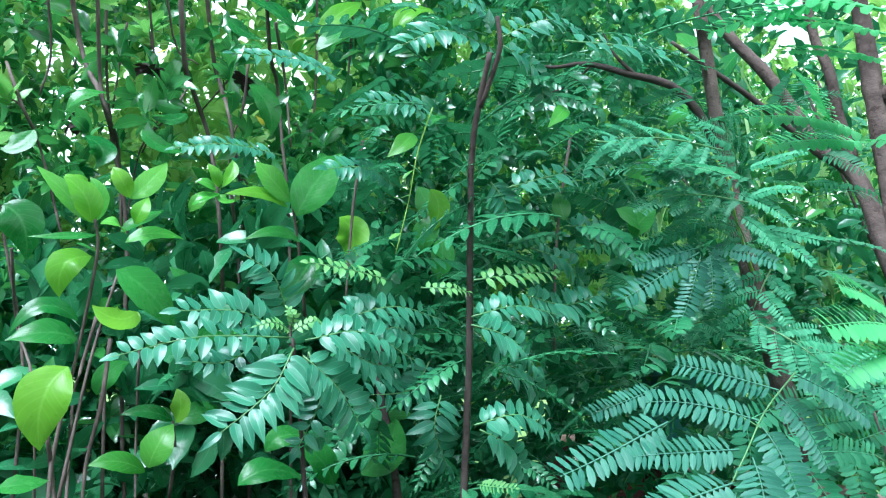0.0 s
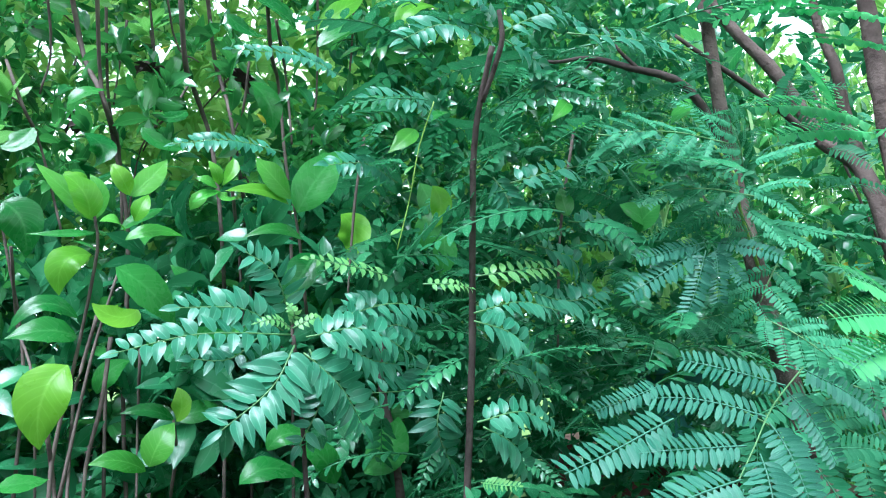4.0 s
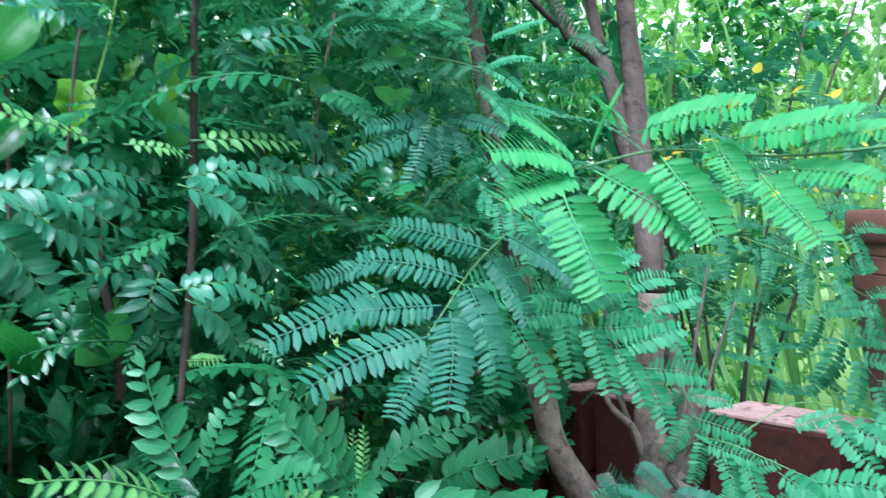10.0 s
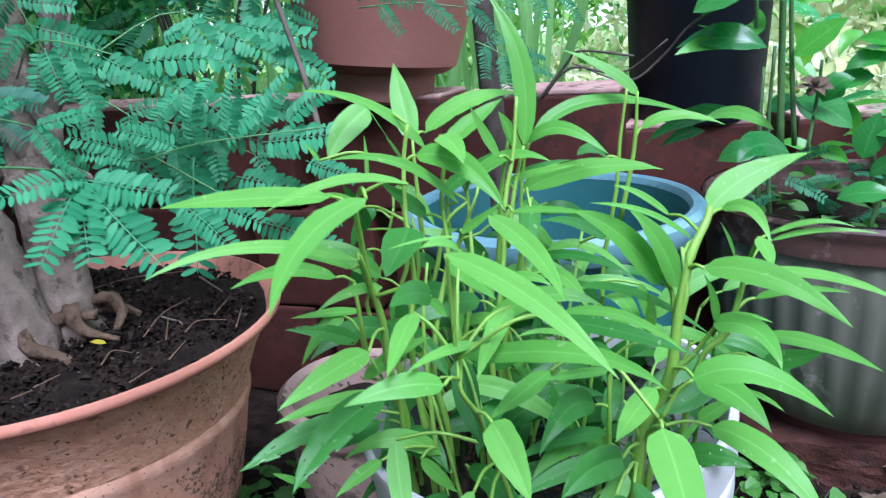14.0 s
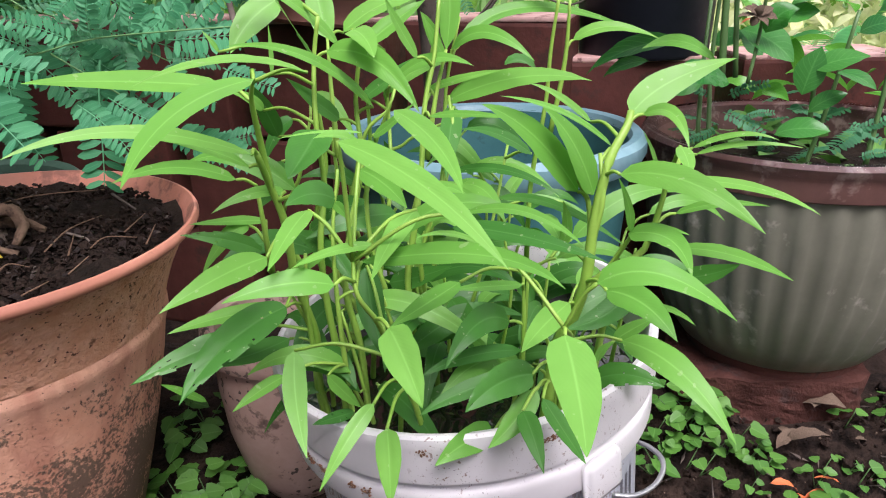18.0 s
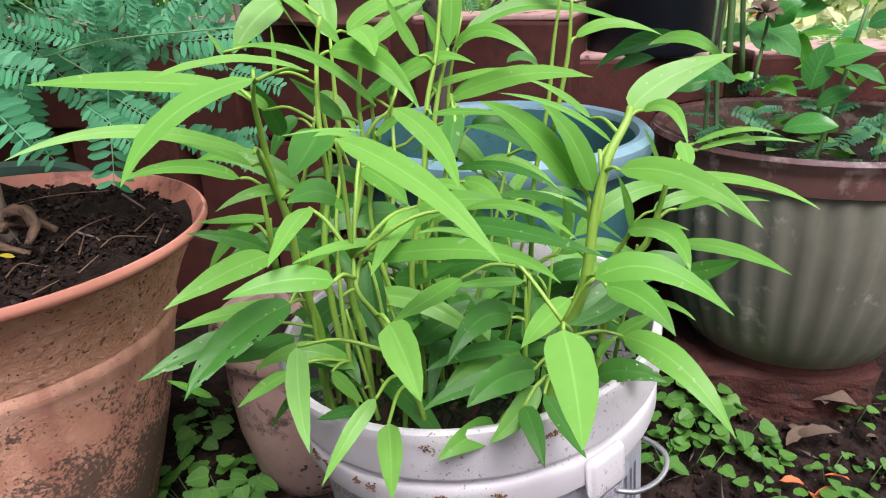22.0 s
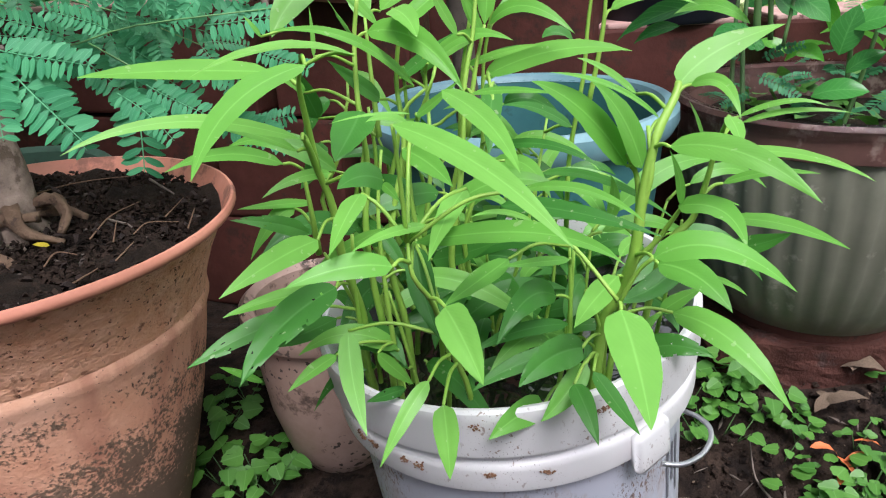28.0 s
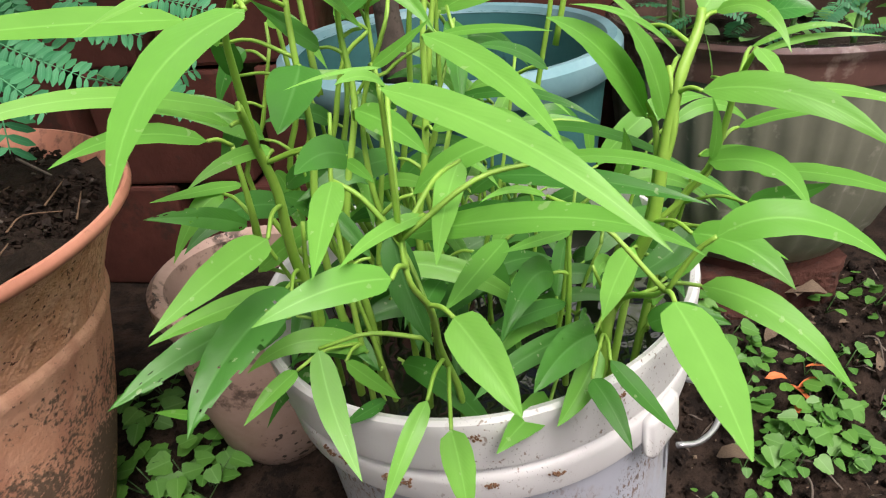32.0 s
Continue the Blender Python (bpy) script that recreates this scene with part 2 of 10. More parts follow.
MAT_BARK_DARK = plain_material("dark_bark", (0.055, 0.045, 0.038), (0.115, 0.092, 0.078), 26, 0.85, 0.7, 150, dirt=(0.04, 0.03, 0.025), depth=0.003, spec=0.15)
MAT_TWIG = plain_material("twig", (0.08, 0.066, 0.056), (0.19, 0.155, 0.128), 30, 0.8, 0.4, 160, spec=0.15)
MAT_GREENSTEM = plain_material("green_stem", (0.20, 0.40, 0.04), (0.31, 0.51, 0.08), 20, 0.5, 0.15, 90)
MAT_RIB = plain_material("leaf_midrib", (0.09, 0.24, 0.07), (0.15, 0.33, 0.11), 20, 0.5, 0.1, 90)
MAT_CANE = plain_material("green_cane", (0.05, 0.13, 0.03), (0.09, 0.19, 0.05), 20, 0.5, 0.15, 90)
MAT_TERRA_BAND = plain_material("embossed_terracotta", (0.70, 0.345, 0.20), (0.85, 0.51, 0.345), 40, 0.88, 1.0, 110, dirt=(0.30, 0.15, 0.09), dirt_at=0.61, depth=0.006, spec=0.2, specks=(0.12, 0.06, 0.04), speck_scale=210.0, speck_at=0.63, speck_mask=0.42)
MAT_TERRA_RIM = plain_material("terracotta_rim", (0.56, 0.22, 0.145), (0.68, 0.31, 0.215), 9, 0.6, 0.2, 80, dirt=(0.30, 0.13, 0.09))
MAT_TERRA_CLEAN = plain_material("smooth_terracotta", (0.32, 0.128, 0.098), (0.41, 0.182, 0.14), 5, 0.6, 0.12, 90)
MAT_CLAY_DARK = plain_material("dark_red_clay", (0.085, 0.036, 0.028), (0.15, 0.062, 0.048), 12, 0.85, 0.8, 70, dirt=(0.05, 0.03, 0.025), depth=0.006, spec=0.15)
MAT_SLAB = plain_material("broken_brick", (0.05, 0.02, 0.015), (0.10, 0.042, 0.032), 16, 0.9, 1.0, 70, dirt=(0.06, 0.035, 0.03), depth=0.01, spec=0.15)
# Pale pink stands in for daylight falling on the block tops; dirt patches over it.
MAT_CAP = plain_material("lit_block_top", (0.40, 0.23, 0.20), (0.60, 0.41, 0.37), 18, 0.85, 0.6, 80, dirt=(0.15, 0.08, 0.07), depth=0.004, spec=0.2)
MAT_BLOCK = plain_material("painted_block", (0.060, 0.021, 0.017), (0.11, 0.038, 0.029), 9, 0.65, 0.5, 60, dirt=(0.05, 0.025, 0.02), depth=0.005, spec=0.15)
MAT_SOIL = plain_material("potting_soil", (0.010, 0.007, 0.005), (0.030, 0.020, 0.014), 30, 0.95, 1.0, 130, depth=0.012, spec=0.15)
MAT_CHIP = plain_material("soil_chip", (0.006, 0.004, 0.003), (0.040, 0.026, 0.019), 20, 0.95, 0.6, 150, spec=0.15)
MAT_MUD = plain_material("dried_mud", (0.16, 0.085, 0.05), (0.26, 0.15, 0.095), 60, 0.95, 0.5, 200, spec=0.15)
MAT_CLOD = plain_material("composted_bark", (0.009, 0.006, 0.005), (0.045, 0.029, 0.023), 60, 0.85, 1.0, 190, spec=0.3)
MAT_PRINT = plain_material("worn_ink", (0.09, 0.09, 0.11), (0.2, 0.2, 0.23), 60, 0.6, 0.1, 200, depth=0.001)
MAT_ROOTLET = plain_material("pale_rootlet", (0.12, 0.072, 0.045), (0.22, 0.14, 0.09), 40, 0.85, 0.3, 160, spec=0.2)
MAT_ROOT = plain_material("brown_root", (0.10, 0.064, 0.042), (0.22, 0.147, 0.098), 45, 0.85, 1.0, 170, dirt=(0.06, 0.04, 0.03), depth=0.004, spec=0.15)
MAT_GROUND = plain_material("garden_soil", (0.012, 0.008, 0.006), (0.050, 0.033, 0.024), 24, 0.95, 1.0, 120, dirt=(0.010, 0.007, 0.0055), dirt_at=0.53, depth=0.014, spec=0.15)
MAT_TEAL = plain_material("teal_plastic", (0.03, 0.125, 0.13), (0.05, 0.17, 0.175), 6, 0.45, 0.12, 80, dirt=(0.02, 0.07, 0.07), dirt_at=0.62, depth=0.001)
MAT_TEAL_RIM = plain_material("faded_teal_rim", (0.13, 0.28, 0.32), (0.22, 0.37, 0.42), 12, 0.45, 0.1, 80, depth=0.001)
MAT_GREENPOT = plain_material("green_plastic", (0.03, 0.16, 0.12), (0.05, 0.22, 0.17), 6, 0.45, 0.1, 80, depth=0.001)
MAT_GREYPOT = plain_material("grey_green_pot", (0.045, 0.10, 0.07), (0.075, 0.14, 0.10), 6, 0.5, 0.2, 70, dirt=(0.05, 0.06, 0.045), depth=0.002)
MAT_FLUTE = plain_material("grey_green_glaze", (0.14, 0.145, 0.105), (0.21, 0.215, 0.16), 7, 0.45, 0.25, 60, dirt=(0.34, 0.33, 0.27), dirt_at=0.63, depth=0.002)
MAT_FLUTE_RIM = plain_material("brown_rim", (0.085, 0.042, 0.035), (0.15, 0.075, 0.06), 14, 0.5, 0.4, 70, dirt=(0.26, 0.19, 0.16), dirt_at=0.56, depth=0.002)
MAT_BEIGE = plain_material("beige_clay", (0.36, 0.24, 0.19), (0.47, 0.34, 0.28), 8, 0.7, 0.25, 90, dirt=(0.12, 0.08, 0.06), dirt_at=0.60, specks=(0.06, 0.045, 0.035), speck_scale=110.0, speck_at=0.6, speck_mask=0.45)
MAT_BLACK = plain_material("black_plastic", (0.008, 0.010, 0.017), (0.015, 0.018, 0.027), 5, 0.55, 0.08, 60, depth=0.001, dirt=(0.03, 0.032, 0.036), dirt_at=0.64, spec=0.25)
MAT_STEEL = plain_material("galvanised_wire", (0.45, 0.46, 0.48), (0.6, 0.6, 0.62), 20, 0.4, 0.1, 90, metal=0.9, depth=0.001)
MAT_DRY = plain_material("dry_leaf", (0.085, 0.058, 0.036), (0.19, 0.135, 0.09), 25, 0.85, 0.4, 120)
MAT_ORANGE = plain_material("orange_petal", (0.62, 0.13, 0.04), (0.75, 0.24, 0.07), 25, 0.6, 0.3, 120)
MAT_DARKFLOWER = plain_material("withered_flower", (0.02, 0.014, 0.012), (0.06, 0.04, 0.03), 30, 0.9, 0.4, 120)
MAT_LAWN = plain_material("far_lawn", (0.12, 0.24, 0.05), (0.24, 0.36, 0.09), 3, 0.95, 0.6, 60)


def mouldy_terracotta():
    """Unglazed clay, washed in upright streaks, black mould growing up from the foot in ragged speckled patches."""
    m, nt, bsdf, _ = nodes_of("terracotta")
    big = noise_node(nt, 7.0, 5.0, 0.62)
    fine = noise_node(nt, 170.0, 4.0, 0.7)
    r = ramp(nt, [(0.32, (0.70, 0.345, 0.205)), (0.68, (0.87, 0.545, 0.385))])
    nt.links.new(big.outputs["Fac"], r.inputs[0])
    tc = nt.nodes.new("ShaderNodeTexCoord")
    mp = nt.nodes.new("ShaderNodeMapping")
    mp.inputs["Scale"].default_value = (1, 1, 0.12)
    nt.links.new(tc.outputs["Object"], mp.inputs["Vector"])
    streak = nt.nodes.new("ShaderNodeTexNoise")
    streak.inputs["Scale"].default_value = 38.0
    streak.inputs["Detail"].default_value = 3.0
    nt.links.new(mp.outputs[0], streak.inputs["Vector"])
    col = mix_color(nt, math_node(nt, "MULTIPLY", math_node(nt, "SUBTRACT", streak.outputs["Fac"], 0.48), 3.0, True), r.outputs[0], (0.46, 0.20, 0.13))
    col = mix_color(nt, math_node(nt, "MULTIPLY", fine.outputs["Fac"], 0.35), col, (0.36, 0.17, 0.11))
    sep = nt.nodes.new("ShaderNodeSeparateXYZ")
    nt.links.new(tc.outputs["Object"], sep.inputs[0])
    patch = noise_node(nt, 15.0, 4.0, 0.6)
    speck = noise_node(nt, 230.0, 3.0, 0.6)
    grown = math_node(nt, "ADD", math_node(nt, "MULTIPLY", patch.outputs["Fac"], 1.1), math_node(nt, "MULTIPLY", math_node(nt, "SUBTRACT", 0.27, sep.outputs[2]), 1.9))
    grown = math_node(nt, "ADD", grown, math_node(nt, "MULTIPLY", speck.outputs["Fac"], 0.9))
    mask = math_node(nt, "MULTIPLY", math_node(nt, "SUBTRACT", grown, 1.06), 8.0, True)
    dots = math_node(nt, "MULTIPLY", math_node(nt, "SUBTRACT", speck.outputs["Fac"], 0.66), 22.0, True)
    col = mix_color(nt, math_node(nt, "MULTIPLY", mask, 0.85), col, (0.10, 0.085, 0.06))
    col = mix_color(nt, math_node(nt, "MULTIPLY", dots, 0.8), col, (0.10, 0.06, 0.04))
    nt.links.new(col, bsdf.inputs["Base Color"])
    bsdf.inputs["Roughness"].default_value = 0.88
    bsdf.inputs["Specular IOR Level"].default_value = 0.2
    bump(nt, math_node(nt, "ADD", math_node(nt, "MULTIPLY", mask, 0.5), math_node(nt, "ADD", fine.outputs["Fac"], math_node(nt, "MULTIPLY", streak.outputs["Fac"], 0.8))), 0.6, 0.003, bsdf)
    return m


def soiled_plastic(name, a, b, speck_at, patch_at, run, mud):
    """White plastic with fine soil specks that gather in patches; run stretches them downwards."""
    m, nt, bsdf, _ = nodes_of(name)
    big = noise_node(nt, 7.0, 4.0, 0.6)
    grain = noise_node(nt, 160.0, 3.0, 0.6)
    r = ramp(nt, [(0.3, a), (0.7, b)])
    nt.links.new(big.outputs["Fac"], r.inputs[0])
    col = r.outputs[0]
    coord = nt.nodes.new("ShaderNodeTexCoord")
    stretch = nt.nodes.new("ShaderNodeMapping")
    stretch.inputs["Scale"].default_value = (1.0, 1.0, run)
    nt.links.new(coord.outputs["Object"], stretch.inputs["Vector"])
    patch = noise_node(nt, 13.0, 3.0, 0.6)
    where = math_node(nt, "MULTIPLY", math_node(nt, "SUBTRACT", patch.outputs["Fac"], patch_at), 7.0, True)
    for scale, at, colour, share in ((300.0, speck_at, (0.17, 0.095, 0.06), 0.85), (760.0, speck_at + 0.02, (0.07, 0.06, 0.055), 0.7)):
        fleck = noise_node(nt, scale, 2.0, 0.5)
        nt.links.new(stretch.outputs["Vector"], fleck.inputs["Vector"])
        hit = math_node(nt, "MULTIPLY", math_node(nt, "SUBTRACT", fleck.outputs["Fac"], at), 24.0, True)
        col = mix_color(nt, math_node(nt, "MULTIPLY", math_node(nt, "MULTIPLY", hit, where), share), col, colour)
    film = noise_node(nt, 26.0, 5.0, 0.7)
    nt.links.new(stretch.outputs["Vector"], film.inputs["Vector"])
    col = mix_color(nt, math_node(nt, "MULTIPLY", math_node(nt, "SUBTRACT", film.outputs["Fac"], 0.52), mud, True), col, (0.36, 0.24, 0.18))
    nt.links.new(col, bsdf.inputs["Base Color"])
    nt.links.new(math_node(nt, "ADD", math_node(nt, "MULTIPLY", grain.outputs["Fac"], 0.25), 0.26), bsdf.inputs["Roughness"])
    bump(nt, math_node(nt, "ADD", grain.outputs["Fac"], big.outputs["Fac"]), 0.06, 0.001, bsdf)
    return m


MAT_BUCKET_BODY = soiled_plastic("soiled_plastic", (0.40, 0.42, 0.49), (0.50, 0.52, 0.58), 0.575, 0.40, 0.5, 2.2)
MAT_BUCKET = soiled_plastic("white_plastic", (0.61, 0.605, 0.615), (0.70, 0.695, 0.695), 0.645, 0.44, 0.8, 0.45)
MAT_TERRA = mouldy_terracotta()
water_m, wnt, wb, _ = nodes_of("still_water")
wb.inputs["Base Color"].default_value = (0.012, 0.012, 0.010, 1)
wb.inputs["Roughness"].default_value = 0.04
wnoise = noise_node(wnt, 26, 2.0)
bump(wnt, wnoise.outputs["Fac"], 0.5, 0.006, wb)
MAT_WATER = water_m
film_m, fnt, fb, _ = nodes_of("clear_film")
fb.inputs["Base Color"].default_value = (0.8, 0.8, 0.82, 1)
fb.inputs["Roughness"].default_value = 0.18
fb.inputs["Transmission Weight"].default_value = 1.0
fb.inputs["IOR"].default_value = 1.12
fcr = noise_node(fnt, 45, 3.0)
bump(fnt, fcr.outputs["Fac"], 0.8, 0.006, fb)
MAT_FILM = film_m


# ---- makers ----
def mesh_data(name, verts, faces, mat, uvs=None, smooth=True):
    me = bpy.data.meshes.new(name)
    me.from_pydata([tuple(v) for v in verts], [], faces)
    if uvs is not None:
        lay = me.uv_layers.new(name="UVMap")
        idx = np.zeros(len(me.loops), dtype=np.int32)
        me.loops.foreach_get("vertex_index", idx)
        lay.data.foreach_set("uv", np.asarray(uvs, dtype=np.float32)[idx].ravel())
    if smooth:
        me.polygons.foreach_set("use_smooth", np.ones(len(me.polygons), dtype=bool))
    me.materials.append(mat)
    me.update()
    return me


def thing(name, label, category, group="", kind="", at=(0, 0, 0)):
    ob = new(name)
    ob.location = at
    ob.empty_display_size = 0.05
    return tagged(ob, label, category, group, kind)


def part(name, data, parent, label="", m=None):
    ob = new(name, data)
    ob.parent = parent
    if m is not None:
        ob.matrix_basis = m
    if label:
        tagged(ob, label)
    return ob


def lathe(profile, seg=56, flute=0.0, flutes=0, wobble=0.0):
    """A turned form from (radius, height) pairs. flute: depth of vertical flutes."""
    verts, faces = [], []
    n = len(profile)
    for i in range(seg):
        a = 2 * math.pi * i / seg
        for k, (r, z) in enumerate(profile):
            rr = r
            if flutes and 0 < k < n - 1:
                rise = (z - profile[0][1]) / (profile[-1][1] - profile[0][1])
                rr = r + flute * math.cos(a * flutes) * min(max((rise - 0.10) * 5, 0.0), 1.0)
            w = 1 + wobble * noise.noise(Vector((math.cos(a) * 1.7, math.sin(a) * 1.7, z * 4)))
            verts.append((rr * w * math.cos(a), rr * w * math.sin(a), z))
    for i in range(seg):
        j = (i + 1) % seg
        for k in range(n - 1):
            faces.append((i * n + k, j * n + k, j * n + k + 1, i * n + k + 1))
    return verts, faces


def lathe_part(name, profile, mat, parent, label="", seg=56, flute=0.0, flutes=0, wobble=0.0, at=(0, 0, 0)):
    v, f = lathe(profile, seg, flute, flutes, wobble)
    data = mesh_data(name, v, f, mat)
    if flute == 0.0:
        data.set_sharp_from_angle(angle=radians(38))
    return part(name, data, parent, label, Matrix.Translation(at))


def smooth_line(pts, steps=4):
    """A Catmull-Rom line through the points."""
    p = [Vector(q) for q in pts]
    if len(p) < 3:
        return [p[0].lerp(p[-1], i / steps) for i in range(steps + 1)]
    p = [p[0] * 2 - p[1], *p, p[-1] * 2 - p[-2]]
    out = []
    for a, b, c, d in zip(p, p[1:], p[2:], p[3:]):
        for i in range(steps):
            t = i / steps
            out.append(0.5 * ((2 * b) + (c - a) * t + (2 * a - 5 * b + 4 * c - d) * t * t + (3 * b - a - 3 * c + d) * t ** 3))
    return [*out, p[-2]]


def tube_data(name, pts, r0, r1, mat, sides=8, knots=0.0, steps=4, power=1.0):
    line = smooth_line(pts, steps)
    n = len(line)
    verts, faces = [], []
    up = Vector((0.31, 0.17, 0.93)).normalized()
    for i, c in enumerate(line):
        tan = (line[min(i + 1, n - 1)] - line[max(i - 1, 0)]).normalized()
        s = tan.cross(up)
        s = s.normalized() if s.length > 1e-4 else Vector((1, 0, 0))
        q = tan.cross(s)
        r = r1 + (r0 - r1) * (1 - i / (n - 1)) ** power
        for k in range(sides):
            a = 2 * math.pi * k / sides
            d = s * math.cos(a) + q * math.sin(a)
            w = 1 + knots * noise.noise(c * 30 + d * 1.3) + knots * 0.6 * noise.noise(c * 85 + d * 2.1)
            verts.append(c + d * r * w)
    for i in range(n - 1):
        for k in range(sides):
            j = (k + 1) % sides
            faces.append((i * sides + k, i * sides + j, (i + 1) * sides + j, (i + 1) * sides + k))
    faces.append(tuple(range(sides - 1, -1, -1)))
    faces.append(tuple((n - 1) * sides + k for k in range(sides)))
    return mesh_data(name, verts, faces, mat)


def stem(owner, name, pts, r0, r1, mat, sides=8, knots=0.12, label="", power=1.0):
    o = owner.location
    return part(name, tube_data(name, [Vector(p) - o for p in pts], r0, r1, mat, sides, knots, 4, power), owner, label)


def blade(rows, cols, a, b, arch, fold, curl=0.0, ripple=0.0, seed=0, asp=0.4):
    """Points of a leaf of length 1 and full width 1: x along it from (0,0,0) to (1,0,0), arched up between."""
    peak = a / (a + b)
    top = peak ** a * (1 - peak) ** b
    verts, faces, uvs = [], [], []
    for i in range(rows + 1):
        t = i / rows
        w = 0.5 * (max(t, 1e-4) ** a) * (max(1 - t, 1e-4) ** b) / top
        w = max(w, 0.006)
        for k in range(cols + 1):
            s = 2 * k / cols - 1
            y = s * w
            z = arch * 4 * t * (1 - t) + asp * (fold * abs(s) * w - curl * (s * w) ** 2 * 4)
            z += ripple * math.sin(t * 23 + seed * 1.7 + s * 2.0) * abs(s)
            z += 0.35 * asp * s * w * math.sin(seed * 2.1 + t * 2.4)
            verts.append((t, y + 0.03 * math.sin(t * 3.1 + seed) * (t > 0), z))
            uvs.append((t, 0.5 + 0.5 * s))
    c = cols + 1
    for i in range(rows):
        for k in range(cols):
            faces.append((i * c + k, (i + 1) * c + k, (i + 1) * c + k + 1, i * c + k + 1))
    return verts, faces, uvs


def aim(base, tip, width, up=(0, 0, 1), roll=0.0):
    """Lays a unit leaf from base to tip, its face turned to up."""
    base, tip, up = Vector(base), Vector(tip), Vector(up)
    x = tip - base
    length = x.length
    x.normalize()
    y = up.cross(x)
    y = y.normalized() if y.length > 1e-3 else Vector((0, 1, 0))
    z = x.cross(y)
    m = Matrix((x, y, z)).transposed()
    m = m @ Matrix.Rotation(radians(roll), 3, "X") @ Matrix.Diagonal((length, width, length))
    m = m.to_4x4()
    m.translation = base
    return m


def pinnate(pairs, leaf_len, leaf_w, a, b, sweep, arch, droop, alternate, mat, name, end_leaf=True, taper=0.35, seed=0):
    """A feather leaf of length 1: a midrib with leaflets in two rows, one mesh."""
    rng = random.Random(seed)
    V, F, U = [], [], []

    def rib(t):
        return Vector((t, 0.04 * math.sin(t * 3 + seed), arch * 4 * t * (1 - t)))

    for k in range(9):
        c = rib(k / 8)
        r = 0.011 * (1 - 0.6 * k / 8)
        for q in range(3):
            ang = q * 2.094
            V.append(c + Vector((0, r * math.cos(ang), r * math.sin(ang))))
            U.append((k / 8, 0.5))
    for k in range(8):
        for q in range(3):
            F.append((k * 3 + q, k * 3 + (q + 1) % 3, k * 3 + 3 + (q + 1) % 3, k * 3 + 3 + q))
    bv, bf, bu = blade(4, 2, a, b, 0.05, 0.22 if alternate else 0.10)
    rib_data = mesh_data("midrib", V, F, mat, U)
    leaflet = mesh_data("leaflet", bv, bf, mat, bu)
    laid = []
    spots = []
    for k in range(pairs):
        t = 0.10 + 0.86 * k / (pairs - 1 + (0.5 if alternate else 0))
        for s in (-1, 1):
            spots.append((t + (0.43 / pairs if alternate and s > 0 else 0), s))
    if end_leaf:
        spots.append((0.985, 0))
    for t, s in spots:
        size = leaf_len * (1 - taper * abs(2 * t - 0.85) ** 1.5) * rng.uniform(0.88, 1.1)
        ang = radians(sweep + rng.uniform(-8, 8)) * s
        d = Vector((math.cos(ang), math.sin(ang), -droop * rng.uniform(0.5, 1.4)))
        c = rib(min(t, 1.0))
        m = aim(c, c + d * size, size * leaf_w / leaf_len, (0.1, 0, 1), rng.uniform(-10, 10))
        laid.append(m)
        o = len(V)
        V += [m @ Vector(v) for v in bv]
        U += bu
        F += [tuple(o + i for i in f) for f in bf]
    return mesh_data(name, V, F, mat, U), rib_data, leaflet, laid


def leaf_set(name, mat, a, b, arches, fold, rows=8, cols=4, curl=0.1, ripple=0.006, asp=0.4):
    made = []
    for i, z in enumerate(arches):
        v, f, u = blade(rows, cols, a, b, z, fold, curl, ripple, i, asp)
        made.append(mesh_data(name, v, f, mat, u))
    return made


LEAF = {
    "gardenia": leaf_set("leaf", MAT_GARDENIA, 0.85, 1.0, (0.03, 0.08, 0.14), 0.4, 10, 4, ripple=0.008),
    "young": leaf_set("leaf", MAT_YOUNG, 0.95, 1.0, (0.03, 0.08, 0.14), 0.6, 9, 4),
    "shrub": leaf_set("leaf", MAT_SHRUB, 0.85, 1.0, (0.03, 0.08, 0.14), 0.5, 10, 4, ripple=0.008),
    "weed": leaf_set("leaf", MAT_WEED, 0.35, 0.75, (0.03, 0.08), 0.2, 5, 2, ripple=0.0, asp=0.8),
    "yellow": leaf_set("leaf", MAT_YELLOW, 0.6, 0.6, (0.05, 0.1), 0.2, 5, 2),
    "dry": leaf_set("leaf", MAT_DRY, 0.6, 0.7, (0.12, 0.2), 0.4, 7, 4, ripple=0.03),
    "petal": leaf_set("petal", MAT_ORANGE, 0.6, 0.5, (0.12, 0.2), 0.4, 6, 4, ripple=0.02),
    "dead": leaf_set("petal", MAT_DARKFLOWER, 0.6, 0.5, (0.15, 0.25), 0.6, 5, 2, ripple=0.03),
    "hedge": leaf_set("leaf", MAT_HEDGE, 0.8, 0.95, (0.03, 0.09), 0.25, 5, 2),
    "hedge_light": leaf_set("leaf", MAT_HEDGE_LIGHT, 0.8, 0.95, (0.03, 0.09), 0.25, 5, 2),
    "reed": leaf_set("leaf", MAT_REED, 0.25, 0.6, (0.05, 0.14, 0.25), 0.5, 8, 2, ripple=0.0, asp=0.02),
}
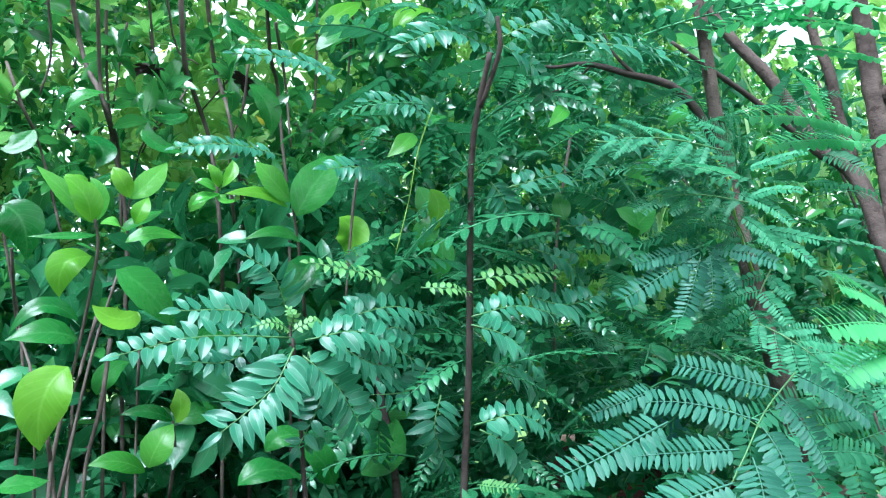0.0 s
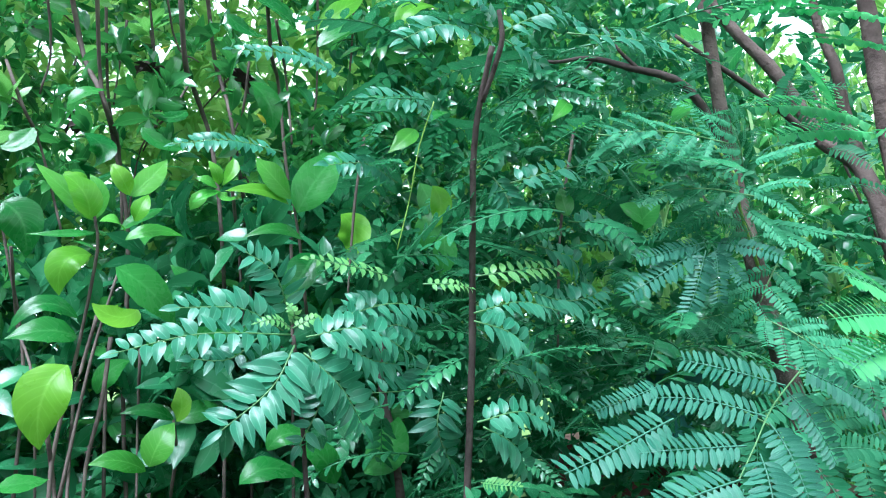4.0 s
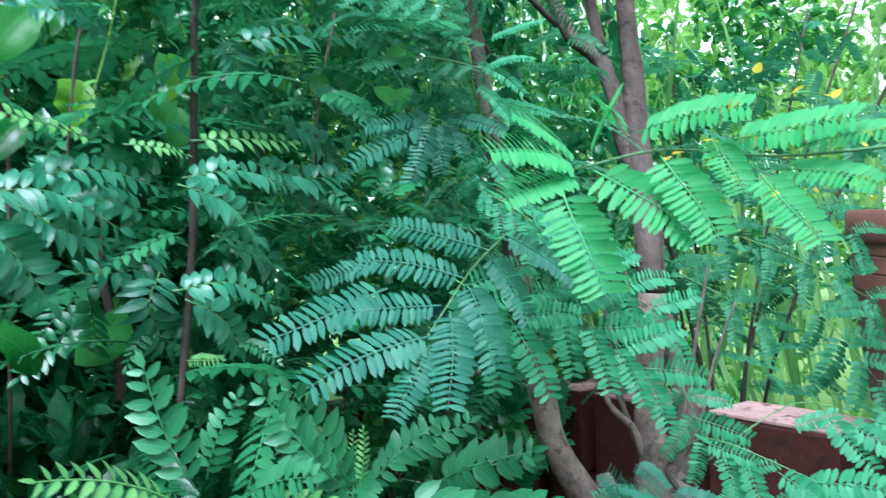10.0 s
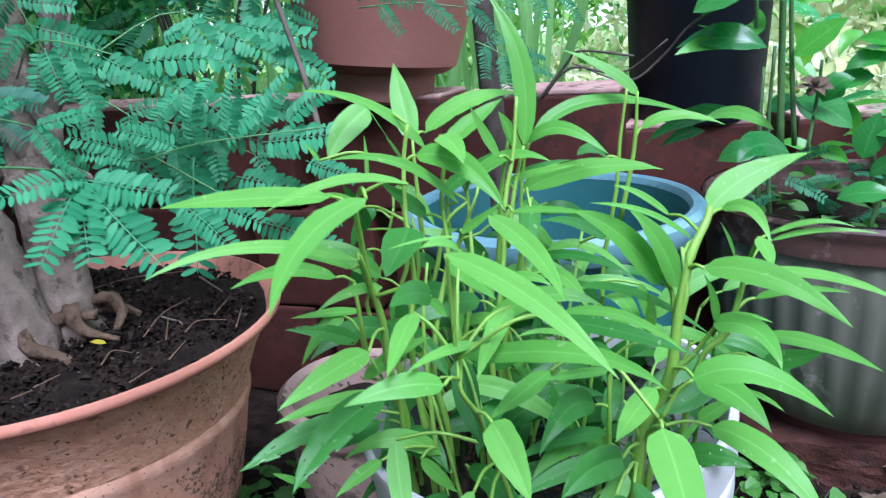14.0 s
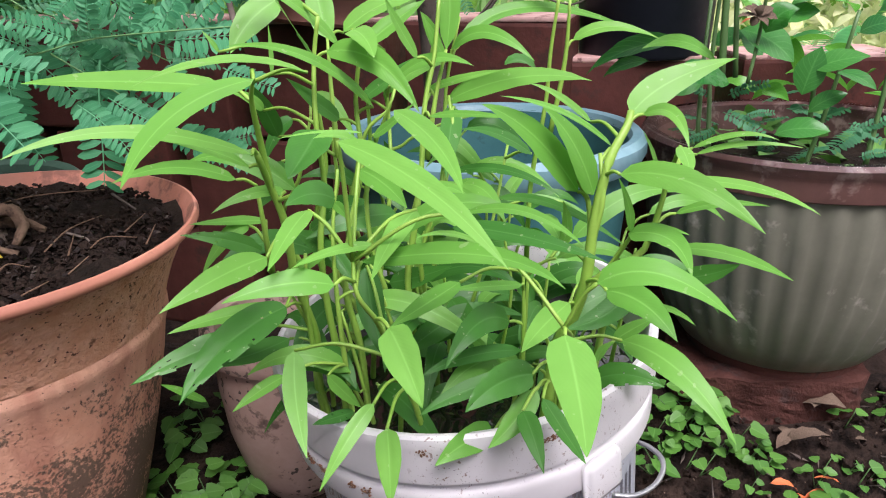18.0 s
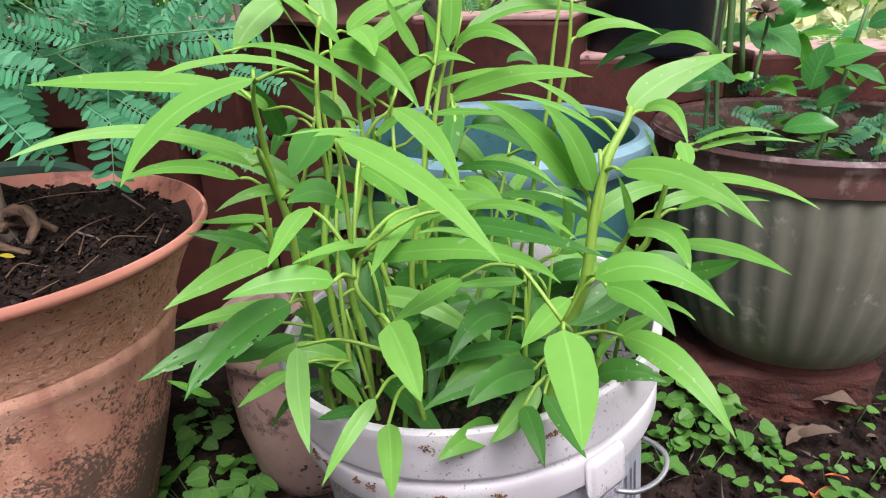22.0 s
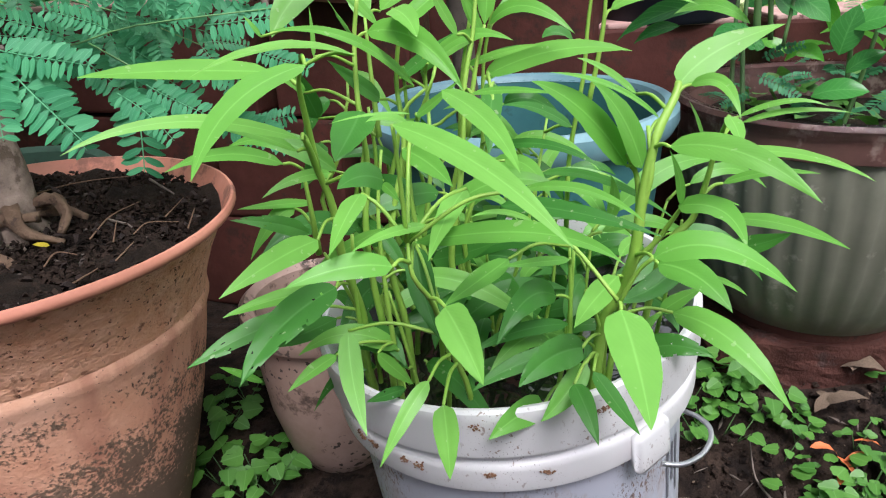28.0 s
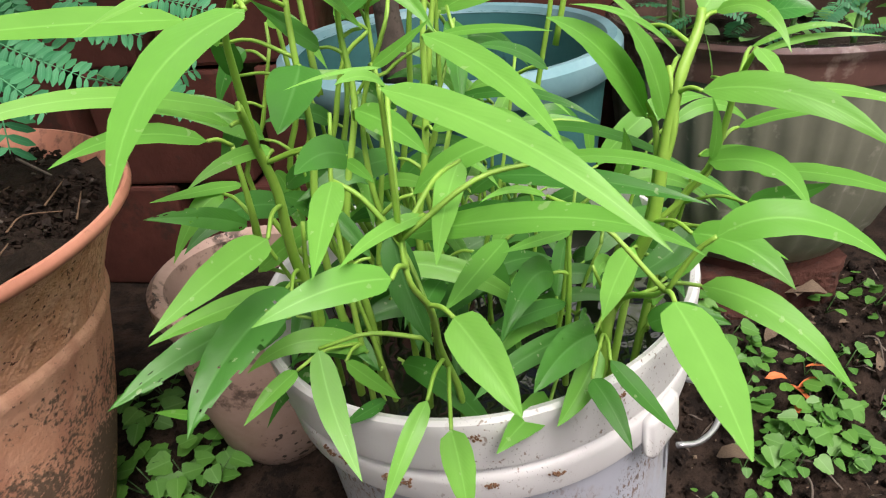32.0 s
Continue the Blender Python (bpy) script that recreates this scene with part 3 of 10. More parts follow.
FROND = {
    "curry": [pinnate(12, 0.185, 0.090, 0.5, 0.75, 62, z, 0.14, True, MAT_CURRY, "frond", seed=i) for i, z in enumerate((0.05, 0.09, 0.13))],
    "curry_fresh": [pinnate(8, 0.25, 0.105, 0.5, 0.75, 60, z, 0.12, True, MAT_CURRY_FRESH, "frond", seed=31 + i) for i, z in enumerate((0.05, 0.09, 0.13))],
    "curry_dark": [pinnate(9, 0.20, 0.085, 0.5, 0.75, 60, z, 0.2, True, MAT_CURRY_DARK, "frond", seed=5 + i) for i, z in enumerate((0.04, 0.08, 0.12))],
    "curry_young": [pinnate(9, 0.17, 0.06, 0.5, 0.75, 55, 0.06, 0.1, True, MAT_CURRY_YOUNG, "frond", seed=9)],
    "pinna": [pinnate(15, 0.215, 0.060, 0.30, 0.22, 74, z, 0.05, False, MAT_PINNA, "pinna", False, 0.22, seed=12 + i) for i, z in enumerate((0.03, 0.06, 0.10))],
    "pinna_bright": [pinnate(15, 0.23, 0.062, 0.28, 0.20, 72, z, 0.03, False, MAT_PINNA_BRIGHT, "pinna", False, 0.22, seed=16 + i) for i, z in enumerate((0.03, 0.07))],
    "pinna_small": [pinnate(12, 0.235, 0.078, 0.32, 0.24, 70, z, 0.04, False, MAT_PINNA_MINT, "pinna", False, 0.25, seed=23 + i) for i, z in enumerate((0.03, 0.06, 0.10))],
    "pinna_thin": [pinnate(17, 0.22, 0.050, 0.4, 0.36, 66, z, 0.08, False, MAT_PINNA_MINT, "pinna", False, 0.3, seed=61 + i) for i, z in enumerate((0.03, 0.08, 0.12))],
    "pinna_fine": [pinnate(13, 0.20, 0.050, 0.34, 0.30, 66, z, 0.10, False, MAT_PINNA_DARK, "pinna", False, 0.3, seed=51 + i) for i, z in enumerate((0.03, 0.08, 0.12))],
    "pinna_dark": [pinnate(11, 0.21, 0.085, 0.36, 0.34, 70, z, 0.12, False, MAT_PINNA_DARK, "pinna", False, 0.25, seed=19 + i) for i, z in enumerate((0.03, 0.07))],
}
pick = random.Random(7)


def leaf(owner, kind, base, tip, width, roll=0.0, up=(0, 0, 1), arch=None, name="leaf"):
    some = LEAF[kind]
    data = some[arch if arch is not None else pick.randrange(len(some))]
    o = owner.location
    return part(name, data, owner, "", aim(Vector(base) - o, Vector(tip) - o, width, up, roll))


def frond(owner, kind, base, tip, spread=1.0, roll=0.0, up=(0, 0, 1), name="frond", split=False):
    """A feather leaf; split: each leaflet is an object under its midrib."""
    whole, rib_data, leaflet, laid = pick.choice(FROND[kind])
    o = owner.location
    length = (Vector(tip) - Vector(base)).length
    m = aim(Vector(base) - o, Vector(tip) - o, length * spread, up, roll)
    if not split:
        return part(name, whole, owner, "", m)
    ob = part(name, rib_data, owner, "", m)
    for k in laid:
        part("leaflet", leaflet, ob, "", k)
    return ob


def compound(owner, kind, base, tip, pairs=4, pinna=0.09, spread=1.0, up=(0, 0, 1), first=0.25, sweep=62):
    """A twice-feathered leaf: a midrib from base to tip with pairs of pinnae."""
    base, tip, up = Vector(base), Vector(tip), Vector(up)
    x = tip - base
    side = up.cross(x).normalized()
    face = x.normalized().cross(side)
    mid = base.lerp(tip, 0.5) + face * x.length * 0.06
    stem(owner, "midrib", [base, mid, tip], 0.0010, 0.0006, MAT_RIB, 4, 0.0)
    for k in range(pairs):
        t = first + (1 - first) * k / max(pairs - 1, 1)
        c = base.lerp(tip, t) + face * x.length * 0.24 * t * (1 - t)
        for s in (-1, 1):
            a = radians(sweep - 22 * t + pick.uniform(-9, 9))
            d = x.normalized() * math.cos(a) + side * s * math.sin(a) + face * pick.uniform(-0.35, 0.05)
            size = pinna * (1 - 0.3 * abs(t - 0.6)) * pick.uniform(0.88, 1.1)
            frond(owner, kind, c, c + d.normalized() * size, spread, pick.uniform(-12, 12), face, "pinna")


def scatter(owner, kind, centre, radii, count, size, width, rng, name="leaf", frondy=False, out=0.6, sag=0.2, spread=1.0, split=False):
    """Leaves or fronds spread through a rounded space, facing up and outwards."""
    c = Vector(centre)
    for _ in range(count):
        while True:
            q = Vector((rng.uniform(-1, 1), rng.uniform(-1, 1), rng.uniform(-1, 1)))
            if q.length < 1:
                break
        p = c + Vector((q.x * radii[0], q.y * radii[1], q.z * radii[2]))
        a = rng.uniform(0, 6.283)
        d = Vector((math.cos(a), math.sin(a), 0)) + Vector((q.x, q.y, 0)) * out + Vector((0, 0, rng.uniform(-0.6, 0.5) - sag))
        d.normalize()
        s = size * rng.uniform(0.65, 1.25)
        tilt = (rng.uniform(-0.4, 0.4), rng.uniform(-0.4, 0.4), 1)
        if frondy:
            frond(owner, kind, p, p + d * s, spread, rng.uniform(-20, 20), tilt, name, split)
        else:
            leaf(owner, kind, p, p + d * s, width * s / size, rng.uniform(-35, 35), tilt, None, name)


def sprig(owner, kind, base, tip, count, size, width, rng, twig=0.002):
    """A twig ending in a whorl of leaves."""
    base, tip = Vector(base), Vector(tip)
    x = (tip - base).normalized()
    stem(owner, "twig", [base, base.lerp(tip, 0.5) + Vector((0, 0, 0.012)), tip], twig, twig * 0.6, MAT_TWIG, 5, 0.1)
    for k in range(count):
        a = 2.4 * k + rng.uniform(-0.4, 0.4)
        c = tip.lerp(base, 0.35 * k / count)
        d = Vector((math.cos(a), math.sin(a), rng.uniform(-0.25, 0.55))) + x * 0.45
        d.normalize()
        s = size * rng.uniform(0.65, 1.2)
        leaf(owner, kind, c, c + d * s, width * s / size, rng.uniform(-25, 25), x + Vector((0, 0, 0.5)))


BENT = {
    "mid": (MAT_SPINACH, 0.5, 1.0), "young_water": (MAT_SPINACH_YOUNG, 0.5, 1.0), "old": (MAT_SPINACH_OLD, 0.5, 1.0), "eaten": (MAT_SPINACH_OLD, 0.5, 1.0),
    "young": (MAT_YOUNG, 0.85, 1.1), "shrub": (MAT_SHRUB, 0.8, 1.1), "lime": (MAT_LIME, 0.8, 1.0),
}
VIEW_FRONT = (0.0, -0.72, 0.69)
VIEW_LEFT = (0.75, -0.25, 0.6)
bend_rng = random.Random(77)


def bent_leaf(owner, kind, base, mid, tip, width, face, label=""):
    """A leaf bent through three points, channelled along its midrib, its upper side turned to face."""
    base, mid, tip = Vector(base), Vector(mid), Vector(tip)
    ctrl = mid * 2 - (base + tip) / 2
    mat, a, b = BENT[kind]
    fine = kind == "eaten"
    rows, cols = (56, 20) if fine else (14, 6)
    if a == 0.5 and width > 0.34 * (tip - base).length:
        a, b = 0.36, 0.85
    peak = a / (a + b)
    top = peak ** a * (1 - peak) ** b
    seed = bend_rng.uniform(0, 50)
    deep = bend_rng.uniform(0.12, 0.4)
    face = (Vector(face) + Vector((bend_rng.uniform(-0.4, 0.4), bend_rng.uniform(-0.2, 0.2), 0))).normalized()
    o = owner.location
    verts, faces, uvs = [], [], []
    for i in range(rows + 1):
        t = i / rows
        c = base * (1 - t) ** 2 + ctrl * 2 * t * (1 - t) + tip * t * t
        tan = ((ctrl - base) * (1 - t) + (tip - ctrl) * t).normalized()
        side = tan.cross(face)
        side = side.normalized() if side.length > 1e-3 else Vector((1, 0, 0))
        n = side.cross(tan)
        w = 0.5 * width * max((max(t, 1e-4) ** a) * (max(1 - t, 1e-4) ** b) / top, 0.012)
        for k in range(cols + 1):
            s = 2 * k / cols - 1
            edge = 1 + 0.07 * noise.noise(Vector((t * 7, s * 0.6, seed)))
            lift = deep * w * (abs(s) - 0.55 * s * s) + 0.05 * width * s * s * noise.noise(Vector((t * 9, s, seed + 9)))
            verts.append(c + side * s * w * edge + n * lift - o)
            uvs.append((t, 0.5 + 0.5 * s))
    q = cols + 1
    for i in range(rows):
        for k in range(cols):
            if fine:
                h = noise.noise(Vector((i / rows * 22, k / cols * 7, seed)))
                rim = noise.noise(Vector((i / rows * 9, 3.0 * (k > cols / 2), seed + 4)))
                if h > 0.62 or (rim > 0.42 and min(k, cols - 1 - k) < 2):
                    continue
            faces.append((i * q + k, (i + 1) * q + k, (i + 1) * q + k + 1, i * q + k + 1))
    return part("leaf", mesh_data("leaf", verts, faces, mat, uvs), owner, label)


LEAFLET = {}
for key, mat in (("curry", MAT_CURRY), ("curry_young", MAT_CURRY_YOUNG)):
    LEAFLET[key] = []
    for n in range(3):
        bv, bf, bu = blade(7, 4, 0.55, 1.05, 0.05 + 0.03 * n, 0.38, 0.1, 0.012, n)
        LEAFLET[key].append(mesh_data("leaflet", bv, bf, mat, bu))


def feather(owner, kind, base, mid, tip, pairs, leaf_len, leaf_w, face=VIEW_LEFT):
    """A feather leaf along a bent midrib: each leaflet is an object under the midrib."""
    base, mid, tip, face = Vector(base), Vector(mid), Vector(tip), Vector(face)
    o = owner.location
    rib = part("frond", tube_data("frond", [base - o, mid - o, tip - o], 0.0011, 0.0006, MAT_RIB, 5, 0.0, 5), owner)
    line = smooth_line([base, mid, tip], 20)
    pairs += 1
    leaf_len *= 1.18
    leaf_w *= 0.92
    spots = [(0.10 + 0.86 * (k + (0.45 if s > 0 else 0.0)) / pairs, s) for k in range(pairs) for s in (-1, 1)] + [(0.97, 0)]
    for t, s in spots:
        i = min(int(t * 40), 39)
        c = line[i]
        tan = (line[i + 1] - line[i]).normalized()
        side = tan.cross(face).normalized()
        up = side.cross(tan)
        size = leaf_len * (1.0 - 0.35 * abs(2 * t - 0.9) ** 2) * bend_rng.uniform(0.86, 1.1) * (1.15 if s == 0 else 1.0)
        ang = radians(bend_rng.uniform(64, 74)) * s
        d = tan * math.cos(ang) + side * math.sin(ang) + up * bend_rng.uniform(-0.15, 0.05) - Vector((0, 0, bend_rng.uniform(0.0, 0.14)))
        m = aim(c - o, c - o + d.normalized() * size, leaf_w * size / leaf_len, up, bend_rng.uniform(-9, 9))
        part("leaflet", LEAFLET[kind][bend_rng.randrange(3)], rib, "", m)


def leaf_cloud(name, mat, clumps, per, size, width, rng_seed, kind="hedge"):
    """Uncountable small leaves in clumps, one mesh."""
    rng = np.random.default_rng(rng_seed)
    bv, bf, bu = blade(4, 2, 0.7, 0.85, 0.10, 0.3)
    bv, bf, bu = np.array(bv), np.array(bf), np.array(bu)
    V, F, U = [], [], []
    o = 0
    for (cx, cy, cz), (rx, ry, rz) in clumps:
        tips = max(per // 7, 1)
        q = rng.normal(size=(tips, 3))
        q /= np.linalg.norm(q, axis=1)[:, None]
        q *= rng.uniform(0.35, 1.0, (tips, 1)) ** 0.5
        axis = q * 0.5 + rng.normal(size=(tips, 3)) * 0.4 + (0, 0, 0.9)
        axis /= np.linalg.norm(axis, axis=1)[:, None]
        which = np.arange(per) % tips
        u = axis[which]
        x = rng.normal(size=(per, 3)) + u * rng.uniform(-0.2, 1.3, (per, 1))
        x /= np.linalg.norm(x, axis=1)[:, None]
        p = q[which] * (rx, ry, rz) + (cx, cy, cz) + u * rng.uniform(-0.5, 0.2, (per, 1)) * size
        u = u + rng.normal(size=(per, 3)) * 0.25
        y = np.cross(u, x)
        y /= np.linalg.norm(y, axis=1)[:, None] + 1e-9
        z = np.cross(x, y)
        s = size * rng.uniform(0.6, 1.35, (per, 1, 1))
        w = s * width / size
        v = p[:, None, :] + bv[None, :, :1] * s * x[:, None, :] + bv[None, :, 1:2] * w * y[:, None, :] + bv[None, :, 2:] * s * z[:, None, :]
        V.append(v.reshape(-1, 3))
        F.append((bf[None] + (o + np.arange(per) * len(bv))[:, None, None]).reshape(-1, 4))
        U.append(np.tile(bu, (per, 1)))
        o += per * len(bv)
    return mesh_data(name, np.concatenate(V).tolist(), np.concatenate(F).tolist(), mat, np.concatenate(U))


def soil_disc(name, radius, z, owner, mat=MAT_SOIL, seed=1, lumps=0.012, label="dark crumbly potting soil"):
    rings, seg = 14, 40
    verts, faces = [(0, 0, z)], []
    for i in range(1, rings + 1):
        r = radius * i / rings
        for k in range(seg):
            a = 2 * math.pi * k / seg
            h = lumps * (noise.noise(Vector((r * math.cos(a) * 14, r * math.sin(a) * 14, seed))) + 0.6 * noise.noise(Vector((r * math.cos(a) * 45, r * math.sin(a) * 45, seed))))
            verts.append((r * math.cos(a), r * math.sin(a), z + h))
    for k in range(seg):
        faces.append((0, 1 + k, 1 + (k + 1) % seg))
    for i in range(rings - 1):
        for k in range(seg):
            j = (k + 1) % seg
            faces.append((1 + i * seg + k, 1 + (i + 1) * seg + k, 1 + (i + 1) * seg + j, 1 + i * seg + j))
    return part(name, mesh_data(name, verts, faces, mat), owner, label)


def chips(name, radius, z, count, owner, seed, size=0.008, centre=(0, 0), mat=MAT_CHIP, label="loose crumbs of dark soil"):
    rng = random.Random(seed)
    V, F = [], []
    for _ in range(count):
        r, a = radius * math.sqrt(rng.random()), rng.uniform(0, 6.283)
        c = Vector((centre[0] + r * math.cos(a), centre[1] + r * math.sin(a), z + rng.uniform(0, 0.006)))
        m = Euler((rng.uniform(-1, 1), rng.uniform(-1, 1), rng.uniform(0, 6))).to_matrix()
        s = size * rng.uniform(0.4, 1.5)
        o = len(V)
        for p in ((-1, -0.5, -0.3), (1, -0.4, -0.3), (0.8, 0.6, -0.3), (-0.7, 0.5, -0.3), (-0.6, -0.3, 0.35), (0.7, -0.3, 0.3), (0.5, 0.4, 0.4), (-0.5, 0.4, 0.3)):
            V.append(c + m @ (Vector(p) * s))
        for f in ((0, 1, 5, 4), (1, 2, 6, 5), (2, 3, 7, 6), (3, 0, 4, 7), (4, 5, 6, 7), (3, 2, 1, 0)):
            F.append(tuple(o + i for i in f))
    return tagged(part(name, mesh_data(name, V, F, mat, None, False), owner, label), kind="stuff")


def stain_free_pot(name, label, at, profile, mat, rim_profile, rim_mat, soil_r, soil_z, group="garden pots", wobble=0.0, seg=64, flute=0.0, flutes=0, rim_label="", seed=1, lumps=0.012):
    pot = thing(name, label, "plant pot", group, at=at)
    lathe_part("body", profile, mat, pot, seg=seg, flute=flute, flutes=flutes, wobble=wobble)
    if rim_profile:
        lathe_part("rim", rim_profile, rim_mat, pot, rim_label, seg=seg, wobble=wobble)
    if soil_r:
        soil_disc("soil", soil_r, soil_z, pot, seed=seed, lumps=lumps)
    return pot


# ---- ground, parapet, garden beyond ----
def ground_height(x, y):
    """Soil banked up towards the parapet."""
    t = min(max((y - 0.06) / 0.24, 0.0), 1.0)
    k = min(max((x - 0.08) / 0.16, 0.0), 1.0)
    return (0.03 + 0.055 * k) * t * t * (3 - 2 * t) * (1.0 if y < 0.62 else 0.0)


def ground_sheet():
    verts, faces = [], []
    xs = [-400, -60, -12, -5, *np.linspace(-2.6, 1.6, 64), 4, 12, 60, 400]
    ys = [-400, -60, -12, -4, *np.linspace(-1.6, 1.2, 46), 3, 8, 30, 120, 400]
    for y in ys:
        for x in xs:
            near = max(0.0, 1 - max(abs(x + 0.4) - 1.6, 0) - max(abs(y) - 1.0, 0))
            h = 0.018 * noise.noise(Vector((x * 5, y * 5, 0))) + 0.008 * noise.noise(Vector((x * 17, y * 17, 3)))
            verts.append((x, y, h * min(1, near) - 0.004 + ground_height(x, y)))
    w = len(xs)
    for j in range(len(ys) - 1):
        for i in range(w - 1):
            faces.append((j * w + i, j * w + i + 1, (j + 1) * w + i + 1, (j + 1) * w + i))
    return mesh_data("ground", verts, faces, MAT_GROUND)


ground = tagged(new("ground", ground_sheet()), "dark bare garden soil with litter", "ground", kind="structure")


def bevel_box(name, sx, sy, sz, mat, b=0.012, seed=0, flat=False):
    bm = bmesh.new()
    bmesh.ops.create_cube(bm, size=1)
    bmesh.ops.scale(bm, vec=(sx, sy, sz), verts=bm.verts)
    bmesh.ops.bevel(bm, geom=bm.edges[:], offset=b, segments=2, affect="EDGES", profile=0.6)
    for v in bm.verts:
        v.co += Vector((0, 1, 0)) * 0.006 * noise.noise(v.co * 9 + Vector((seed, 0, 0)))
        v.co += Vector((0, 0, 1)) * 0.006 * noise.noise(v.co * 11 + Vector((0, seed, 5)))
    me = bpy.data.meshes.new(name)
    bm.to_mesh(me)
    bm.free()
    me.polygons.foreach_set("use_smooth", np.full(len(me.polygons), not flat))
    me.materials.append(mat)
    return me


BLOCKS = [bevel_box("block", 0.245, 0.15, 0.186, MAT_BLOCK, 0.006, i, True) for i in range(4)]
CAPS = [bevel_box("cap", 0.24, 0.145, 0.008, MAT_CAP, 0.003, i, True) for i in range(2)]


def parapet(name, label, start, along, length, top, first):
    wall = thing(name, label, "wall", kind="structure", at=(start[0], start[1], 0))
    ang = math.atan2(along[1], along[0])
    u = Vector((math.cos(ang), math.sin(ang), 0))
    back = Vector((-u.y, u.x, 0))
    for row in range(3):
        s = first - (0.14 if row % 2 else 0.0)
        z = top - 0.0945 - 0.19 * row
        while s < length:
            c = u * (s + 0.1225) + back * 0.078 + Vector((0, 0, z))
            m = Matrix.Translation(c) @ Matrix.Rotation(ang + pick.uniform(-0.015, 0.015), 4, "Z")
            block = part("block", BLOCKS[pick.randrange(4)], wall, "", m)
            if row == 0:
                part("cap", CAPS[pick.randrange(2)], block, "pinkish top face with daylight painted into its colour", Matrix.Translation((0, 0, 0.0955)))
            s += 0.28
    return wall


parapet("wall_1", "brown painted openwork block parapet with sunlit top", (-1.99, 1.068), (0.970, -0.243), 2.15, 0.565, -0.007)
parapet("wall_2", "lower brown painted block parapet behind the pots", (0.135, 0.605), (1.0, -0.03), 1.6, 0.50, 0.0)

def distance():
    """Far trees and sky on a curved sheet that glows, haze and glare painted in."""
    m, nt, bsdf, out = nodes_of("glowing_distance")
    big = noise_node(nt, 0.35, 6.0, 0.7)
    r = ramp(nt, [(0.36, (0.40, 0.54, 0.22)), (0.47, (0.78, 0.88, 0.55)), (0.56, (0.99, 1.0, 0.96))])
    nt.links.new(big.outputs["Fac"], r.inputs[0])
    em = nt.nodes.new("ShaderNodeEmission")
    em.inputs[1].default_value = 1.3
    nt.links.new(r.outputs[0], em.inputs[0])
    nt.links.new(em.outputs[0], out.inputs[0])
    verts, faces = [], []
    for i in range(33):
        a = radians(-20 + 220 * i / 32)
        for z in (-2.0, 15.0, 34.0):
            verts.append((36 * math.cos(a), 36 * math.sin(a), z))
    for i in range(32):
        for k in range(2):
            faces.append((i * 3 + k, i * 3 + 3 + k, i * 3 + 4 + k, i * 3 + 1 + k))
    return mesh_data("backdrop", verts, faces, m)


backdrop = tagged(new("backdrop", distance()), "far trees and sky on a glowing sheet, haze and glare painted in", "backdrop", kind="structure")
lawn = tagged(new("lawn", mesh_data("lawn", [(-30, 1.6, 0.02), (30, 1.6, 0.02), (30, 60, 0.02), (-30, 60, 0.02)], [(0, 1, 2, 3)], MAT_LAWN)), "bright sunlit lawn beyond the parapet", "lawn", kind="structure")


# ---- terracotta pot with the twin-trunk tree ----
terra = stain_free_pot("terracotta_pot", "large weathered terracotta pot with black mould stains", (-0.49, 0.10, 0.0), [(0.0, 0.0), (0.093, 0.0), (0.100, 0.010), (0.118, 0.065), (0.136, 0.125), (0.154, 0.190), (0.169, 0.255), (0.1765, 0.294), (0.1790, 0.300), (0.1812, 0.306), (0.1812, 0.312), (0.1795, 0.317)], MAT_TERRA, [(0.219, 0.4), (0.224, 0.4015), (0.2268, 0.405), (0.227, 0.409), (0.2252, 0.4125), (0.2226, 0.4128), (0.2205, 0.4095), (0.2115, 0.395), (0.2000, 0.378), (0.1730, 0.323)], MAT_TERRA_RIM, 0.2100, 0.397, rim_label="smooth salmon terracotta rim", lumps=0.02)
lathe_part("collar", [(0.1800, 0.317), (0.1840, 0.333), (0.1945, 0.360), (0.2080, 0.386), (0.2195, 0.4015)], MAT_TERRA_BAND, terra, "embossed rough terracotta band", seg=96)
chips("soil_crumb", 0.197, 0.399, 3600, terra, 3, 0.0028)
chips("soil_clod", 0.197, 0.398, 520, terra, 4, 0.0042)
chips("bark_mulch", 0.197, 0.400, 190, terra, 8, 0.0046, mat=MAT_CLOD, label="dark chunks of composted bark")
chips("mulch_debris", 0.197, 0.401, 110, terra, 6, 0.0021, mat=MAT_BARK_DARK, label="dry bits of bark and leaf")
tree = thing("potted_tree", "twin-trunk pale-barked tree with feathery leaves in terracotta pot", "tree", at=(-0.49, 0.09, 0.37))

stem(tree, "trunk", [(-0.479, 0.042, 0.377), (-0.484, 0.051, 0.397), (-0.507, 0.067, 0.459), (-0.527, 0.079, 0.529), (-0.541, 0.083, 0.579), (-0.569, 0.069, 0.613), (-0.592, 0.043, 0.680), (-0.613, 0.042, 0.781)], 0.031, 0.0135, MAT_BARK, 18, 0.24, power=1.2)
# Upper length of the trunk, in the bark with painted shade.
stem(tree, "limb", [(-0.613, 0.042, 0.781), (-0.671, 0.082, 0.952), (-0.687, 0.070, 1.080), (-0.690, 0.043, 1.222), (-0.700, 0.030, 1.450), (-0.720, 0.020, 1.700)], 0.0133, 0.006, MAT_BARK_SHADE, 14, 0.2)
stem(tree, "trunk", [(-0.465, 0.089, 0.371), (-0.470, 0.098, 0.393), (-0.486, 0.120, 0.463), (-0.502, 0.137, 0.542), (-0.512, 0.155, 0.590), (-0.522, 0.174, 0.631), (-0.542, 0.202, 0.680), (-0.531, 0.202, 0.827)], 0.032, 0.0170, MAT_BARK, 18, 0.24, power=1.2)
